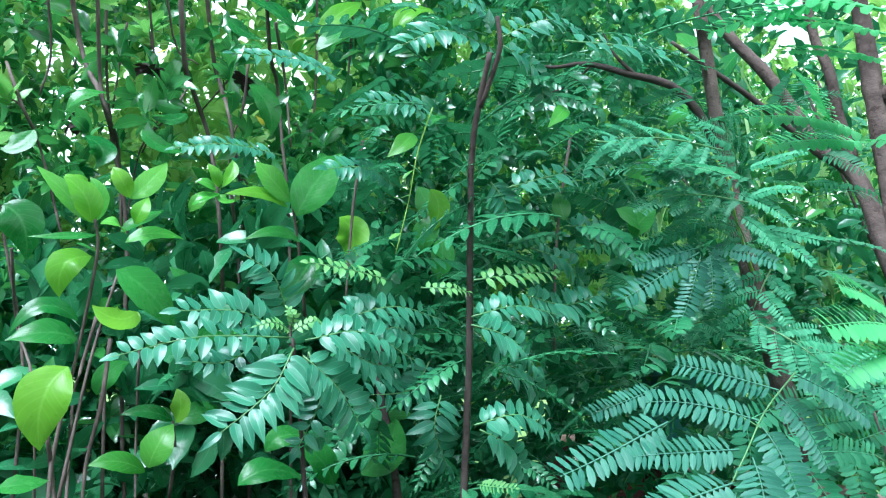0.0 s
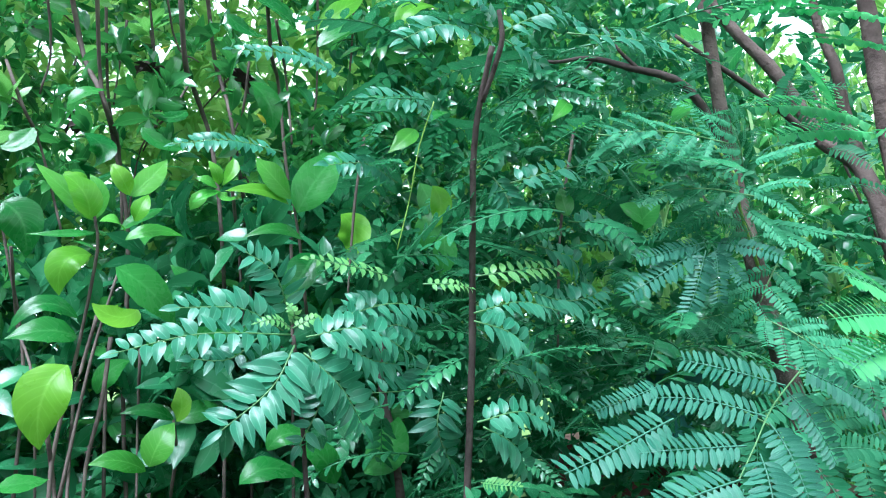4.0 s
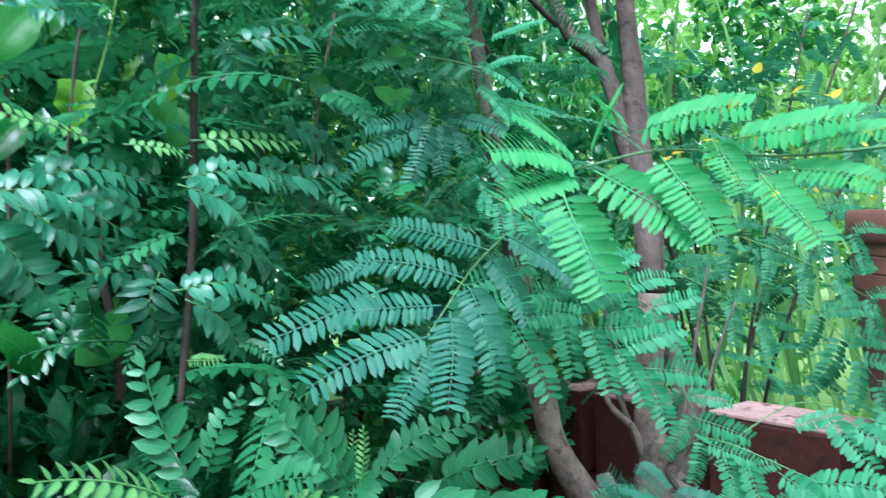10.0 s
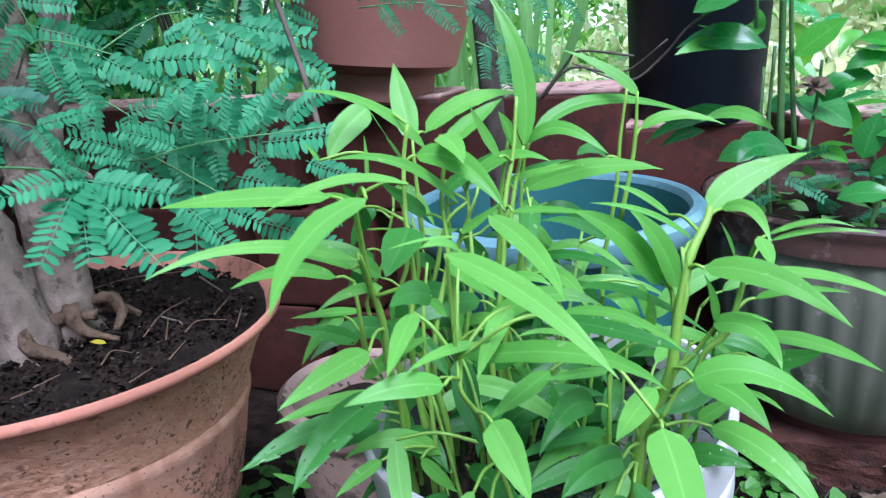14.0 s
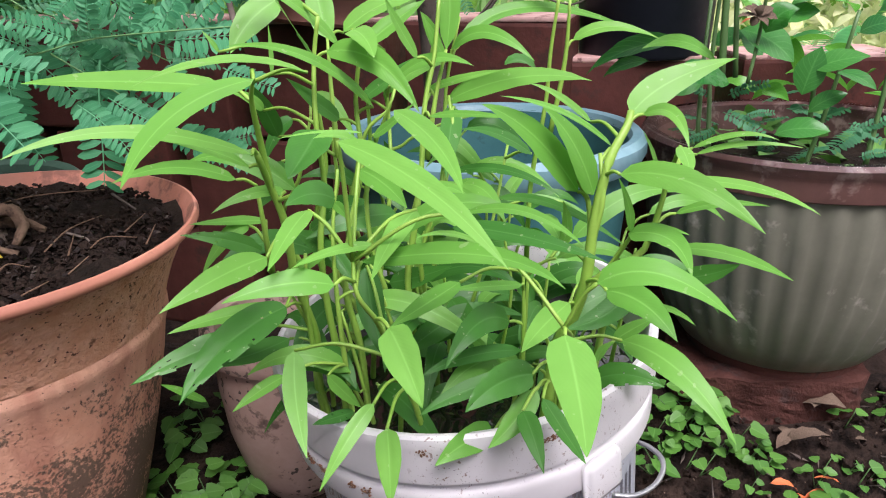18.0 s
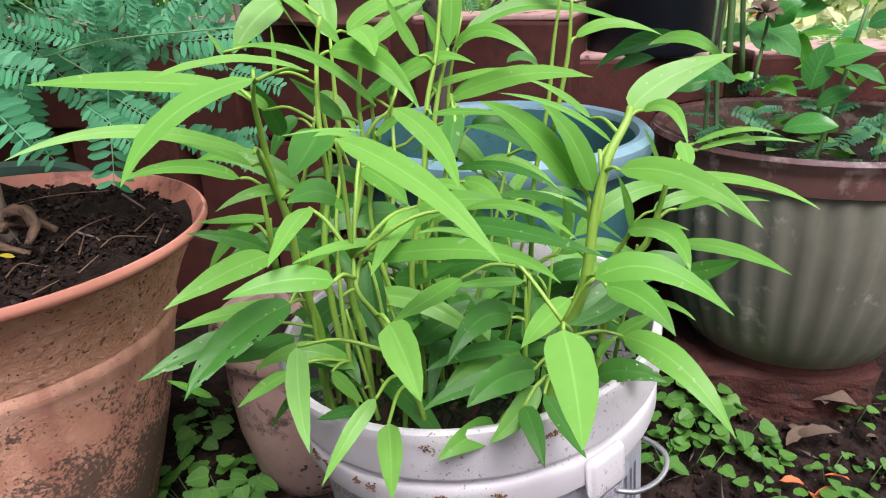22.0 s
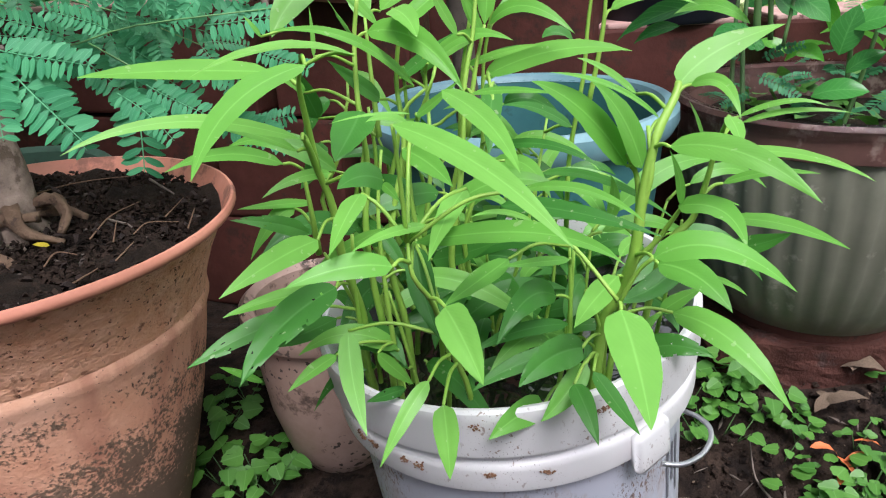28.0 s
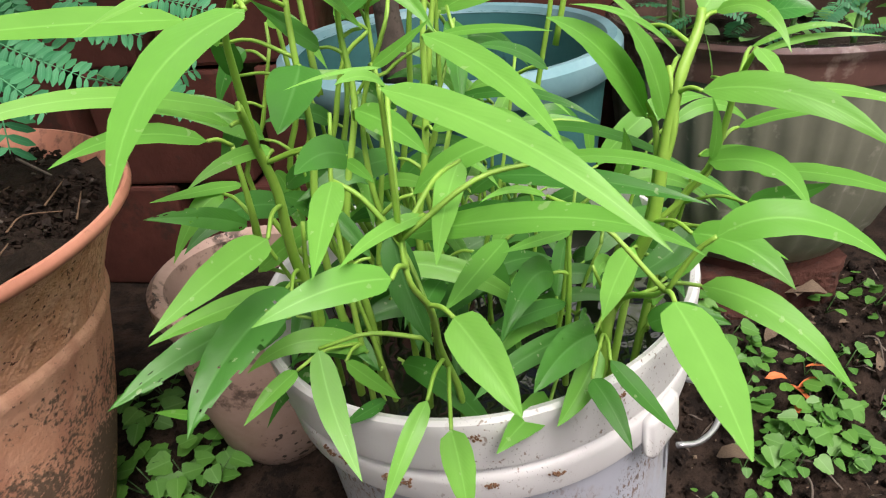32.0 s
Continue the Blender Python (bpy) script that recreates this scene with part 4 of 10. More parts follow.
stem(tree, "limb", [(-0.531, 0.202, 0.827), (-0.564, 0.257, 1.002), (-0.578, 0.275, 1.139), (-0.583, 0.269, 1.235), (-0.585, 0.260, 1.323), (-0.580, 0.237, 1.427)], 0.0168, 0.010, MAT_BARK_SHADE, 14, 0.2)
stem(tree, "burl", [(-0.500, 0.136, 0.545), (-0.503, 0.144, 0.575), (-0.509, 0.156, 0.606), (-0.512, 0.176, 0.640)], 0.024, 0.019, MAT_BARK, 22, 1.1, "knobbly burl where the limbs fork")
for dx, dy, h, r in ((-0.030, 0.030, 0.26, 0.0042), (-0.045, 0.012, 0.30, 0.0034), (0.012, 0.040, 0.24, 0.0038), (-0.018, 0.055, 0.33, 0.0046), (0.028, 0.030, 0.20, 0.0030), (-0.055, 0.045, 0.28, 0.0034)):
    foot = Vector((-0.511 + 0.4 * dx, 0.160 + 0.4 * dy, 0.615))
    stem(tree, "shoot", [foot, foot + Vector((dx * 0.9, dy * 0.7, h * 0.3)), foot + Vector((dx * 1.3, dy * 1.6, h * 0.65)), foot + Vector((dx * 2.1, dy * 2.2, h))], r, r * 0.45, MAT_TWIG, 7, 0.2)
stem(tree, "limb", [(-0.556, 0.251, 0.948), (-0.585, 0.257, 1.028), (-0.601, 0.262, 1.101), (-0.623, 0.264, 1.153), (-0.657, 0.251, 1.189), (-0.683, 0.242, 1.252), (-0.708, 0.220, 1.310), (-0.745, 0.194, 1.375), (-0.779, 0.162, 1.465), (-0.780, 0.117, 1.570)], 0.013, 0.007, MAT_BARK_SHADE, 12, 0.12)
stem(tree, "limb", [(-0.617, 0.265, 1.158), (-0.626, 0.254, 1.227), (-0.624, 0.237, 1.280), (-0.638, 0.227, 1.348), (-0.635, 0.214, 1.425), (-0.610, 0.194, 1.521)], 0.009, 0.004, MAT_BARK_SHADE, 10, 0.12)
stem(tree, "limb", [(-0.576, 0.272, 1.234), (-0.545, 0.268, 1.280), (-0.529, 0.276, 1.332), (-0.510, 0.270, 1.410), (-0.505, 0.251, 1.494)], 0.009, 0.004, MAT_BARK_SHADE, 10, 0.12)
stem(tree, "limb", [(-0.509, 0.153, 0.571), (-0.505, 0.175, 0.611), (-0.497, 0.210, 0.663), (-0.522, 0.256, 0.721), (-0.566, 0.293, 0.826), (-0.583, 0.298, 0.880)], 0.020, 0.010, MAT_BARK_SHADE, 14, 0.22)
stem(tree, "branch", [(-0.530, 0.161, 0.629), (-0.548, 0.170, 0.662), (-0.574, 0.159, 0.691), (-0.592, 0.176, 0.731)], 0.006, 0.003, MAT_BARK, 8, 0.2)
stem(tree, "stub", [(-0.532, 0.066, 0.594), (-0.538, 0.069, 0.618), (-0.543, 0.070, 0.633)], 0.012, 0.008, MAT_BARK, 10, 0.4)
stem(tree, "root", [(-0.477, 0.069, 0.421), (-0.458, 0.081, 0.422), (-0.433, 0.083, 0.421)], 0.007, 0.005, MAT_ROOT, 12, 0.7)
stem(tree, "root", [(-0.461, 0.107, 0.426), (-0.433, 0.112, 0.430), (-0.417, 0.103, 0.419), (-0.416, 0.085, 0.405)], 0.007, 0.003, MAT_ROOT, 12, 0.7)
stem(tree, "root", [(-0.476, 0.084, 0.400), (-0.425, 0.085, 0.391), (-0.390, 0.074, 0.382)], 0.005, 0.002, MAT_ROOT, 12, 0.7)
stem(tree, "root", [(-0.480, 0.040, 0.420), (-0.463, 0.028, 0.412), (-0.440, 0.030, 0.404), (-0.422, 0.022, 0.398)], 0.008, 0.003, MAT_ROOT, 12, 0.7)
stem(tree, "root", [(-0.462, 0.086, 0.428), (-0.446, 0.070, 0.420), (-0.428, 0.066, 0.410), (-0.405, 0.070, 0.402)], 0.008, 0.003, MAT_ROOT, 12, 0.7)
stem(tree, "root", [(-0.455, 0.110, 0.420), (-0.436, 0.128, 0.412), (-0.415, 0.132, 0.403)], 0.007, 0.003, MAT_ROOT, 12, 0.7)
stem(tree, "twig", [(-0.385, 0.114, 0.407), (-0.354, 0.101, 0.401), (-0.352, 0.060, 0.391)], 0.0016, 0.001, MAT_TWIG, 5, 0.2)
stem(tree, "twig", [(-0.371, 0.187, 0.423), (-0.336, 0.162, 0.414)], 0.0016, 0.001, MAT_TWIG, 5, 0.2)
stem(tree, "twig", [(-0.411, 0.055, 0.392), (-0.372, 0.034, 0.386), (-0.337, 0.050, 0.384)], 0.0016, 0.001, MAT_TWIG, 5, 0.2)
stem(tree, "twig", [(-0.523, -0.067, 0.443), (-0.506, -0.039, 0.440), (-0.474, -0.047, 0.429)], 0.0016, 0.001, MAT_TWIG, 5, 0.2)
stem(tree, "twig", [(-0.605, 0.057, 0.462), (-0.565, 0.071, 0.450), (-0.518, 0.045, 0.431)], 0.0016, 0.001, MAT_TWIG, 5, 0.2)
stem(tree, "twig", [(-0.371, 0.077, 0.394), (-0.363, 0.105, 0.393)], 0.0016, 0.001, MAT_TWIG, 5, 0.2)
stem(tree, "twig", [(-0.613, 0.015, 0.480), (-0.629, 0.059, 0.486)], 0.0016, 0.001, MAT_TWIG, 5, 0.2)
stem(tree, "twig", [(-0.386, 0.026, 0.384), (-0.334, 0.013, 0.382)], 0.0016, 0.001, MAT_TWIG, 5, 0.2)
for line in (
    [(-0.379, 0.068, 0.405), (-0.384, 0.120, 0.408), (-0.376, 0.173, 0.405)],
    [(-0.352, 0.059, 0.405), (-0.371, 0.105, 0.408)],
    [(-0.341, 0.076, 0.405), (-0.336, 0.097, 0.408), (-0.309, 0.104, 0.405)],
    [(-0.293, 0.086, 0.405), (-0.304, 0.133, 0.408)],
    [(-0.344, -0.025, 0.405), (-0.333, -0.004, 0.408)],
    [(-0.524, 0.196, 0.405), (-0.482, 0.234, 0.408), (-0.421, 0.264, 0.405)],
    [(-0.426, -0.030, 0.405), (-0.412, -0.013, 0.408)],
    [(-0.329, 0.017, 0.405), (-0.328, 0.050, 0.408)],
    [(-0.433, -0.049, 0.405), (-0.419, -0.040, 0.408)],
    [(-0.388, 0.009, 0.405), (-0.390, 0.032, 0.408), (-0.372, 0.033, 0.405)],
    [(-0.329, 0.119, 0.405), (-0.329, 0.166, 0.408)]):
    stem(tree, "rootlet", line, 0.0009, 0.0005, MAT_ROOTLET, 5, 0.3)
leaf(tree, "yellow", (-0.426, 0.055, 0.407), (-0.413, 0.060, 0.403), 0.007)
stem(tree, "branch", [(-0.712, 0.117, 1.143), (-0.741, 0.061, 1.253), (-0.792, 0.007, 1.287), (-0.840, -0.018, 1.311), (-0.887, -0.037, 1.317), (-0.924, -0.056, 1.336)], 0.007, 0.0015, MAT_BARK_DARK, 8, 0.12)
stem(tree, "twig", [(-0.782, 0.018, 1.281), (-0.797, -0.009, 1.311), (-0.811, -0.013, 1.347)], 0.003, 0.001, MAT_BARK_DARK, 6, 0.2)
stem(tree, "twig", [(-0.841, -0.006, 1.312), (-0.859, -0.023, 1.288), (-0.884, -0.043, 1.278)], 0.002, 0.0008, MAT_BARK_DARK, 6, 0.2)
stem(tree, "branch", [(-0.663, 0.223, 1.198), (-0.703, 0.157, 1.260), (-0.734, 0.096, 1.303), (-0.757, 0.065, 1.334)], 0.005, 0.0025, MAT_BARK_DARK, 8, 0.2)
stem(tree, "twig", [(-0.552, -0.074, 0.481), (-0.538, -0.031, 0.479), (-0.505, 0.017, 0.466)], 0.0035, 0.003, MAT_TWIG, 6, 0.2)
stem(tree, "twig", [(-0.524, -0.107, 0.480), (-0.499, -0.091, 0.464), (-0.454, -0.080, 0.441)], 0.003, 0.002, MAT_TWIG, 6, 0.2)
frond(tree, "pinna", (-0.561, -0.116, 0.884), (-0.636, -0.167, 0.908), 1.0, 0, (0.5, -0.6, 0.8), "pinna", True)
frond(tree, "pinna", (-0.566, -0.145, 0.860), (-0.646, -0.203, 0.872), 1.0, 0, (0.5, -0.6, 0.8), "pinna", True)
frond(tree, "pinna", (-0.572, -0.176, 0.837), (-0.630, -0.249, 0.832), 1.0, 0, (0.5, -0.6, 0.8), "pinna", True)
frond(tree, "pinna", (-0.567, -0.202, 0.815), (-0.605, -0.297, 0.778), 1.0, 0, (0.5, -0.6, 0.8), "pinna", True)
frond(tree, "pinna", (-0.559, -0.211, 0.807), (-0.554, -0.261, 0.756), 1.0, 0, (0.5, -0.6, 0.8), "pinna", True)
frond(tree, "pinna", (-0.554, -0.190, 0.833), (-0.521, -0.235, 0.762), 1.0, 0, (0.5, -0.6, 0.8), "pinna", True)
frond(tree, "pinna", (-0.563, -0.156, 0.853), (-0.514, -0.176, 0.785), 1.0, 0, (0.5, -0.6, 0.8), "pinna", True)
frond(tree, "pinna", (-0.563, -0.118, 0.879), (-0.527, -0.106, 0.816), 1.0, 0, (0.5, -0.6, 0.8), "pinna", True)
frond(tree, "pinna", (-0.663, -0.142, 0.847), (-0.715, -0.254, 0.808), 1.0, 0, (0.5, -0.6, 0.8), "pinna", True)
frond(tree, "pinna", (-0.695, -0.114, 0.877), (-0.736, -0.179, 0.857), 1.0, 0, (0.5, -0.6, 0.8), "pinna", True)
frond(tree, "pinna", (-0.559, -0.091, 0.899), (-0.513, -0.048, 0.852), 1.0, 0, (0.5, -0.6, 0.8), "pinna", True)
stem(tree, "midrib", [(-0.552, -0.099, 0.899), (-0.562, -0.142, 0.867), (-0.562, -0.183, 0.834), (-0.566, -0.218, 0.800)], 0.0009, 0.0006, MAT_RIB, 5, 0)
frond(tree, "pinna", (-0.659, -0.067, 1.029), (-0.707, -0.127, 1.015), 1.0, 0, (0.5, -0.6, 0.8), "pinna", True)
frond(tree, "pinna", (-0.654, -0.075, 1.023), (-0.713, -0.142, 0.977), 1.0, 0, (0.5, -0.6, 0.8), "pinna", True)
frond(tree, "pinna", (-0.648, -0.083, 1.019), (-0.662, -0.111, 0.954), 1.0, 0, (0.5, -0.6, 0.8), "pinna", True)
frond(tree, "pinna", (-0.649, -0.071, 1.020), (-0.638, -0.082, 0.963), 1.0, 0, (0.5, -0.6, 0.8), "pinna", True)
frond(tree, "pinna", (-0.652, -0.061, 1.024), (-0.624, -0.062, 0.983), 1.0, 0, (0.5, -0.6, 0.8), "pinna", True)
frond(tree, "pinna", (-0.662, -0.045, 1.033), (-0.597, -0.024, 1.007), 1.0, 0, (0.5, -0.6, 0.8), "pinna", True)
frond(tree, "pinna_bright", (-0.417, -0.224, 0.935), (-0.445, -0.290, 0.945), 1.32, 0, (0.35, -0.6, 0.7), "pinna", True)
frond(tree, "pinna_bright", (-0.412, -0.231, 0.928), (-0.436, -0.286, 0.911), 1.32, 0, (0.35, -0.6, 0.7), "pinna", True)
frond(tree, "pinna_bright", (-0.408, -0.251, 0.918), (-0.383, -0.262, 0.850), 1.32, 0, (0.35, -0.6, 0.7), "pinna", True)
frond(tree, "pinna_bright", (-0.399, -0.224, 0.933), (-0.341, -0.216, 0.883), 1.32, 0, (0.35, -0.6, 0.7), "pinna", True)
frond(tree, "pinna_bright", (-0.430, -0.199, 0.947), (-0.445, -0.258, 0.972), 1.32, 0, (0.35, -0.6, 0.7), "pinna", True)
frond(tree, "pinna_bright", (-0.420, -0.192, 0.947), (-0.385, -0.218, 0.981), 1.32, 0, (0.35, -0.6, 0.7), "pinna", True)
frond(tree, "pinna_bright", (-0.382, -0.196, 0.960), (-0.309, -0.197, 0.962), 1.32, 0, (0.35, -0.6, 0.7), "pinna", True)
frond(tree, "pinna_bright", (-0.399, -0.183, 0.960), (-0.398, -0.225, 0.978), 1.32, 0, (0.35, -0.6, 0.7), "pinna", True)
frond(tree, "pinna_bright", (-0.332, -0.191, 0.949), (-0.315, -0.208, 0.910), 1.32, 0, (0.35, -0.6, 0.7), "pinna", True)
frond(tree, "pinna_bright", (-0.305, -0.196, 0.923), (-0.270, -0.209, 0.879), 1.32, 0, (0.35, -0.6, 0.7), "pinna", True)
frond(tree, "pinna_bright", (-0.331, -0.168, 0.950), (-0.255, -0.177, 0.953), 1.32, 0, (0.35, -0.6, 0.7), "pinna", True)
frond(tree, "pinna_bright", (-0.358, -0.212, 0.938), (-0.327, -0.221, 0.883), 1.32, 0, (0.35, -0.6, 0.7), "pinna", True)
frond(tree, "pinna_bright", (-0.299, -0.173, 0.928), (-0.246, -0.186, 0.910), 1.32, 0, (0.35, -0.6, 0.7), "pinna", True)
frond(tree, "pinna_bright", (-0.290, -0.152, 0.944), (-0.234, -0.169, 0.941), 1.32, 0, (0.35, -0.6, 0.7), "pinna", True)
stem(tree, "midrib", [(-0.233, -0.116, 0.941), (-0.301, -0.165, 0.936), (-0.362, -0.204, 0.943), (-0.417, -0.224, 0.934)], 0.0012, 0.0008, MAT_RIB, 5, 0)
frond(tree, "pinna_bright", (-0.448, -0.170, 1.089), (-0.507, -0.245, 1.110), 1.25, 0, (0.4, -0.4, 0.8), "pinna", True)
frond(tree, "pinna_bright", (-0.446, -0.169, 1.088), (-0.383, -0.169, 1.056), 1.25, 0, (0.4, -0.4, 0.8), "pinna", True)
frond(tree, "pinna_bright", (-0.455, -0.150, 1.089), (-0.508, -0.214, 1.090), 1.25, 0, (0.4, -0.4, 0.8), "pinna", True)
frond(tree, "pinna_bright", (-0.472, -0.164, 1.106), (-0.477, -0.215, 1.142), 1.25, 0, (0.4, -0.4, 0.8), "pinna", True)
frond(tree, "pinna_bright", (-0.413, -0.173, 1.073), (-0.371, -0.186, 1.053), 1.25, 0, (0.4, -0.4, 0.8), "pinna", True)
frond(tree, "pinna_bright", (-0.402, -0.239, 1.158), (-0.499, -0.339, 1.179), 1.0, 0, (0.4, -0.4, 0.8), "pinna", True)
frond(tree, "pinna_bright", (-0.411, -0.217, 1.150), (-0.471, -0.291, 1.162), 1.0, 0, (0.4, -0.4, 0.8), "pinna", True)
frond(tree, "pinna_bright", (-0.428, -0.233, 1.178), (-0.499, -0.305, 1.160), 1.0, 0, (0.4, -0.4, 0.8), "pinna", True)
frond(tree, "pinna_bright", (-0.415, -0.212, 1.132), (-0.460, -0.277, 1.140), 1.0, 0, (0.4, -0.4, 0.8), "pinna", True)
frond(tree, "pinna_small", (-0.409, 0.065, 0.676), (-0.394, 0.050, 0.631), 1.0, 0, (0.1, -0.75, 0.65), "pinna", True)
frond(tree, "pinna_small", (-0.387, 0.065, 0.672), (-0.369, 0.050, 0.624), 1.0, 0, (0.1, -0.75, 0.65), "pinna", True)
frond(tree, "pinna_small", (-0.360, 0.066, 0.667), (-0.309, 0.068, 0.634), 1.0, 0, (0.1, -0.75, 0.65), "pinna", True)
frond(tree, "pinna_small", (-0.338, 0.076, 0.660), (-0.262, 0.087, 0.652), 1.0, 0, (0.1, -0.75, 0.65), "pinna", True)
frond(tree, "pinna_small", (-0.427, 0.078, 0.682), (-0.436, 0.057, 0.695), 1.0, 0, (0.1, -0.75, 0.65), "pinna", True)
frond(tree, "pinna_small", (-0.341, 0.207, 0.698), (-0.299, 0.200, 0.642), 1.0, 0, (0.1, -0.75, 0.65), "pinna", True)
frond(tree, "pinna_small", (-0.324, 0.213, 0.691), (-0.263, 0.212, 0.653), 1.0, 0, (0.1, -0.75, 0.65), "pinna", True)
frond(tree, "pinna_small", (-0.306, 0.239, 0.691), (-0.227, 0.242, 0.665), 1.0, 0, (0.1, -0.75, 0.65), "pinna", True)
frond(tree, "pinna_small", (-0.277, 0.245, 0.661), (-0.213, 0.240, 0.623), 1.0, 0, (0.1, -0.75, 0.65), "pinna", True)
frond(tree, "pinna_small", (-0.379, 0.213, 0.678), (-0.332, 0.216, 0.694), 1.0, 0, (0.1, -0.75, 0.65), "pinna", True)
frond(tree, "pinna_small", (-0.283, 0.042, 0.591), (-0.271, 0.039, 0.636), 1.0, 0, (0.1, -0.75, 0.65), "pinna", True)
frond(tree, "pinna_small", (-0.259, 0.051, 0.595), (-0.241, 0.049, 0.641), 1.0, 0, (0.1, -0.75, 0.65), "pinna", True)
frond(tree, "pinna_small", (-0.235, 0.059, 0.598), (-0.198, 0.060, 0.638), 1.0, 0, (0.1, -0.75, 0.65), "pinna", True)
frond(tree, "pinna_small", (-0.210, 0.065, 0.600), (-0.162, 0.064, 0.626), 1.0, 0, (0.1, -0.75, 0.65), "pinna", True)
frond(tree, "pinna_small", (-0.230, 0.058, 0.589), (-0.160, 0.057, 0.589), 1.0, 0, (0.1, -0.75, 0.65), "pinna", True)
frond(tree, "pinna_small", (-0.304, 0.054, 0.585), (-0.340, 0.028, 0.609), 1.0, 0, (0.1, -0.75, 0.65), "pinna", True)
frond(tree, "pinna_small", (-0.333, 0.041, 0.582), (-0.372, 0.011, 0.608), 1.0, 0, (0.1, -0.75, 0.65), "pinna", True)
frond(tree, "pinna_small", (-0.337, 0.039, 0.580), (-0.368, 0.010, 0.593), 1.0, 0, (0.1, -0.75, 0.65), "pinna", True)
frond(tree, "pinna_small", (-0.266, 0.082, 0.556), (-0.206, 0.074, 0.533), 1.0, 0, (0.1, -0.75, 0.65), "pinna", True)
frond(tree, "pinna_small", (-0.292, 0.069, 0.543), (-0.242, 0.059, 0.513), 1.0, 0, (0.1, -0.75, 0.65), "pinna", True)
frond(tree, "pinna_small", (-0.305, 0.041, 0.541), (-0.261, 0.027, 0.503), 1.0, 0, (0.1, -0.75, 0.65), "pinna", True)
frond(tree, "pinna_small", (-0.261, 0.111, 0.506), (-0.192, 0.100, 0.474), 1.0, 0, (0.1, -0.75, 0.65), "pinna", True)
frond(tree, "pinna_small", (-0.331, 0.139, 0.625), (-0.358, 0.106, 0.597), 1.0, 0, (0.1, -0.75, 0.65), "pinna", True)
frond(tree, "pinna_small", (-0.306, 0.161, 0.638), (-0.330, 0.130, 0.603), 1.0, 0, (0.1, -0.75, 0.65), "pinna", True)
frond(tree, "pinna_small", (-0.361, 0.173, 0.638), (-0.296, 0.171, 0.587), 1.0, 0, (0.1, -0.75, 0.65), "pinna", True)
frond(tree, "pinna_small", (-0.264, 0.201, 0.612), (-0.308, 0.165, 0.577), 1.0, 0, (0.1, -0.75, 0.65), "pinna", True)
frond(tree, "pinna_small", (-0.217, 0.138, 0.557), (-0.169, 0.125, 0.537), 1.0, 0, (0.1, -0.75, 0.65), "pinna", True)
frond(tree, "pinna_small", (-0.244, 0.131, 0.486), (-0.189, 0.130, 0.496), 1.0, 0, (0.1, -0.75, 0.65), "pinna", True)
frond(tree, "pinna_small", (-0.410, 0.149, 0.626), (-0.435, 0.115, 0.603), 1.0, 0, (0.1, -0.75, 0.65), "pinna", True)
stem(tree, "midrib", [(-0.478, 0.115, 0.651), (-0.430, 0.088, 0.683), (-0.341, 0.085, 0.659), (-0.309, 0.085, 0.644)], 0.0009, 0.0006, MAT_RIB, 5, 0)
stem(tree, "midrib", [(-0.465, 0.120, 0.632), (-0.377, 0.215, 0.702), (-0.307, 0.239, 0.682), (-0.259, 0.248, 0.643)], 0.0009, 0.0006, MAT_RIB, 5, 0)
stem(tree, "midrib", [(-0.448, 0.097, 0.583), (-0.346, 0.046, 0.578), (-0.278, 0.043, 0.591), (-0.163, 0.063, 0.597)], 0.0009, 0.0006, MAT_RIB, 5, 0)
stem(tree, "midrib", [(-0.331, 0.064, 0.578), (-0.282, 0.072, 0.542), (-0.234, 0.094, 0.500)], 0.0009, 0.0006, MAT_RIB, 5, 0)
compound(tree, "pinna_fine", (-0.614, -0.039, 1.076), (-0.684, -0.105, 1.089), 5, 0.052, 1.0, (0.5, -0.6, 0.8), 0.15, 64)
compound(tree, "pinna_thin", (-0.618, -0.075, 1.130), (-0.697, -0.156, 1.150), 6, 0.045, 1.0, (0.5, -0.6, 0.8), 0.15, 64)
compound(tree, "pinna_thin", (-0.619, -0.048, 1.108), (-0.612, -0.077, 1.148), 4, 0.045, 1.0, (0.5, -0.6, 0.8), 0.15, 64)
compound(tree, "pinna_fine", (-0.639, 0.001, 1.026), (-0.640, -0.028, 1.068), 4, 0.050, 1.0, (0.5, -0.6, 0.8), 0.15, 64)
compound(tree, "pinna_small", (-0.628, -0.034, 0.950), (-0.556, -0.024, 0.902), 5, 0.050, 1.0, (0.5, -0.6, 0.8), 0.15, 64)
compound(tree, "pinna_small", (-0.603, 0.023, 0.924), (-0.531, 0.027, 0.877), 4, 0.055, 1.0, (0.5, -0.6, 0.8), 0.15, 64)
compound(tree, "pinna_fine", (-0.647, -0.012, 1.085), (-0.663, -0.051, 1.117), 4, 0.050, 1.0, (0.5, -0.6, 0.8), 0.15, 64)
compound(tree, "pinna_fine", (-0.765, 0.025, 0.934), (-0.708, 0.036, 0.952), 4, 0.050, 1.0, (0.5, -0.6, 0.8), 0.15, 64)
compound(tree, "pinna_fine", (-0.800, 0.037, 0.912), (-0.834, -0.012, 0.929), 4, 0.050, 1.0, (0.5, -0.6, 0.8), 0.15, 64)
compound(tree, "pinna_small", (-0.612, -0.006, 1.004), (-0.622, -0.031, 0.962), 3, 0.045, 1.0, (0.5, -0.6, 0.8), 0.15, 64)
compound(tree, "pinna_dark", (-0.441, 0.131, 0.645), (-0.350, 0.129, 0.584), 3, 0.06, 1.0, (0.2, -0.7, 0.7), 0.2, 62)
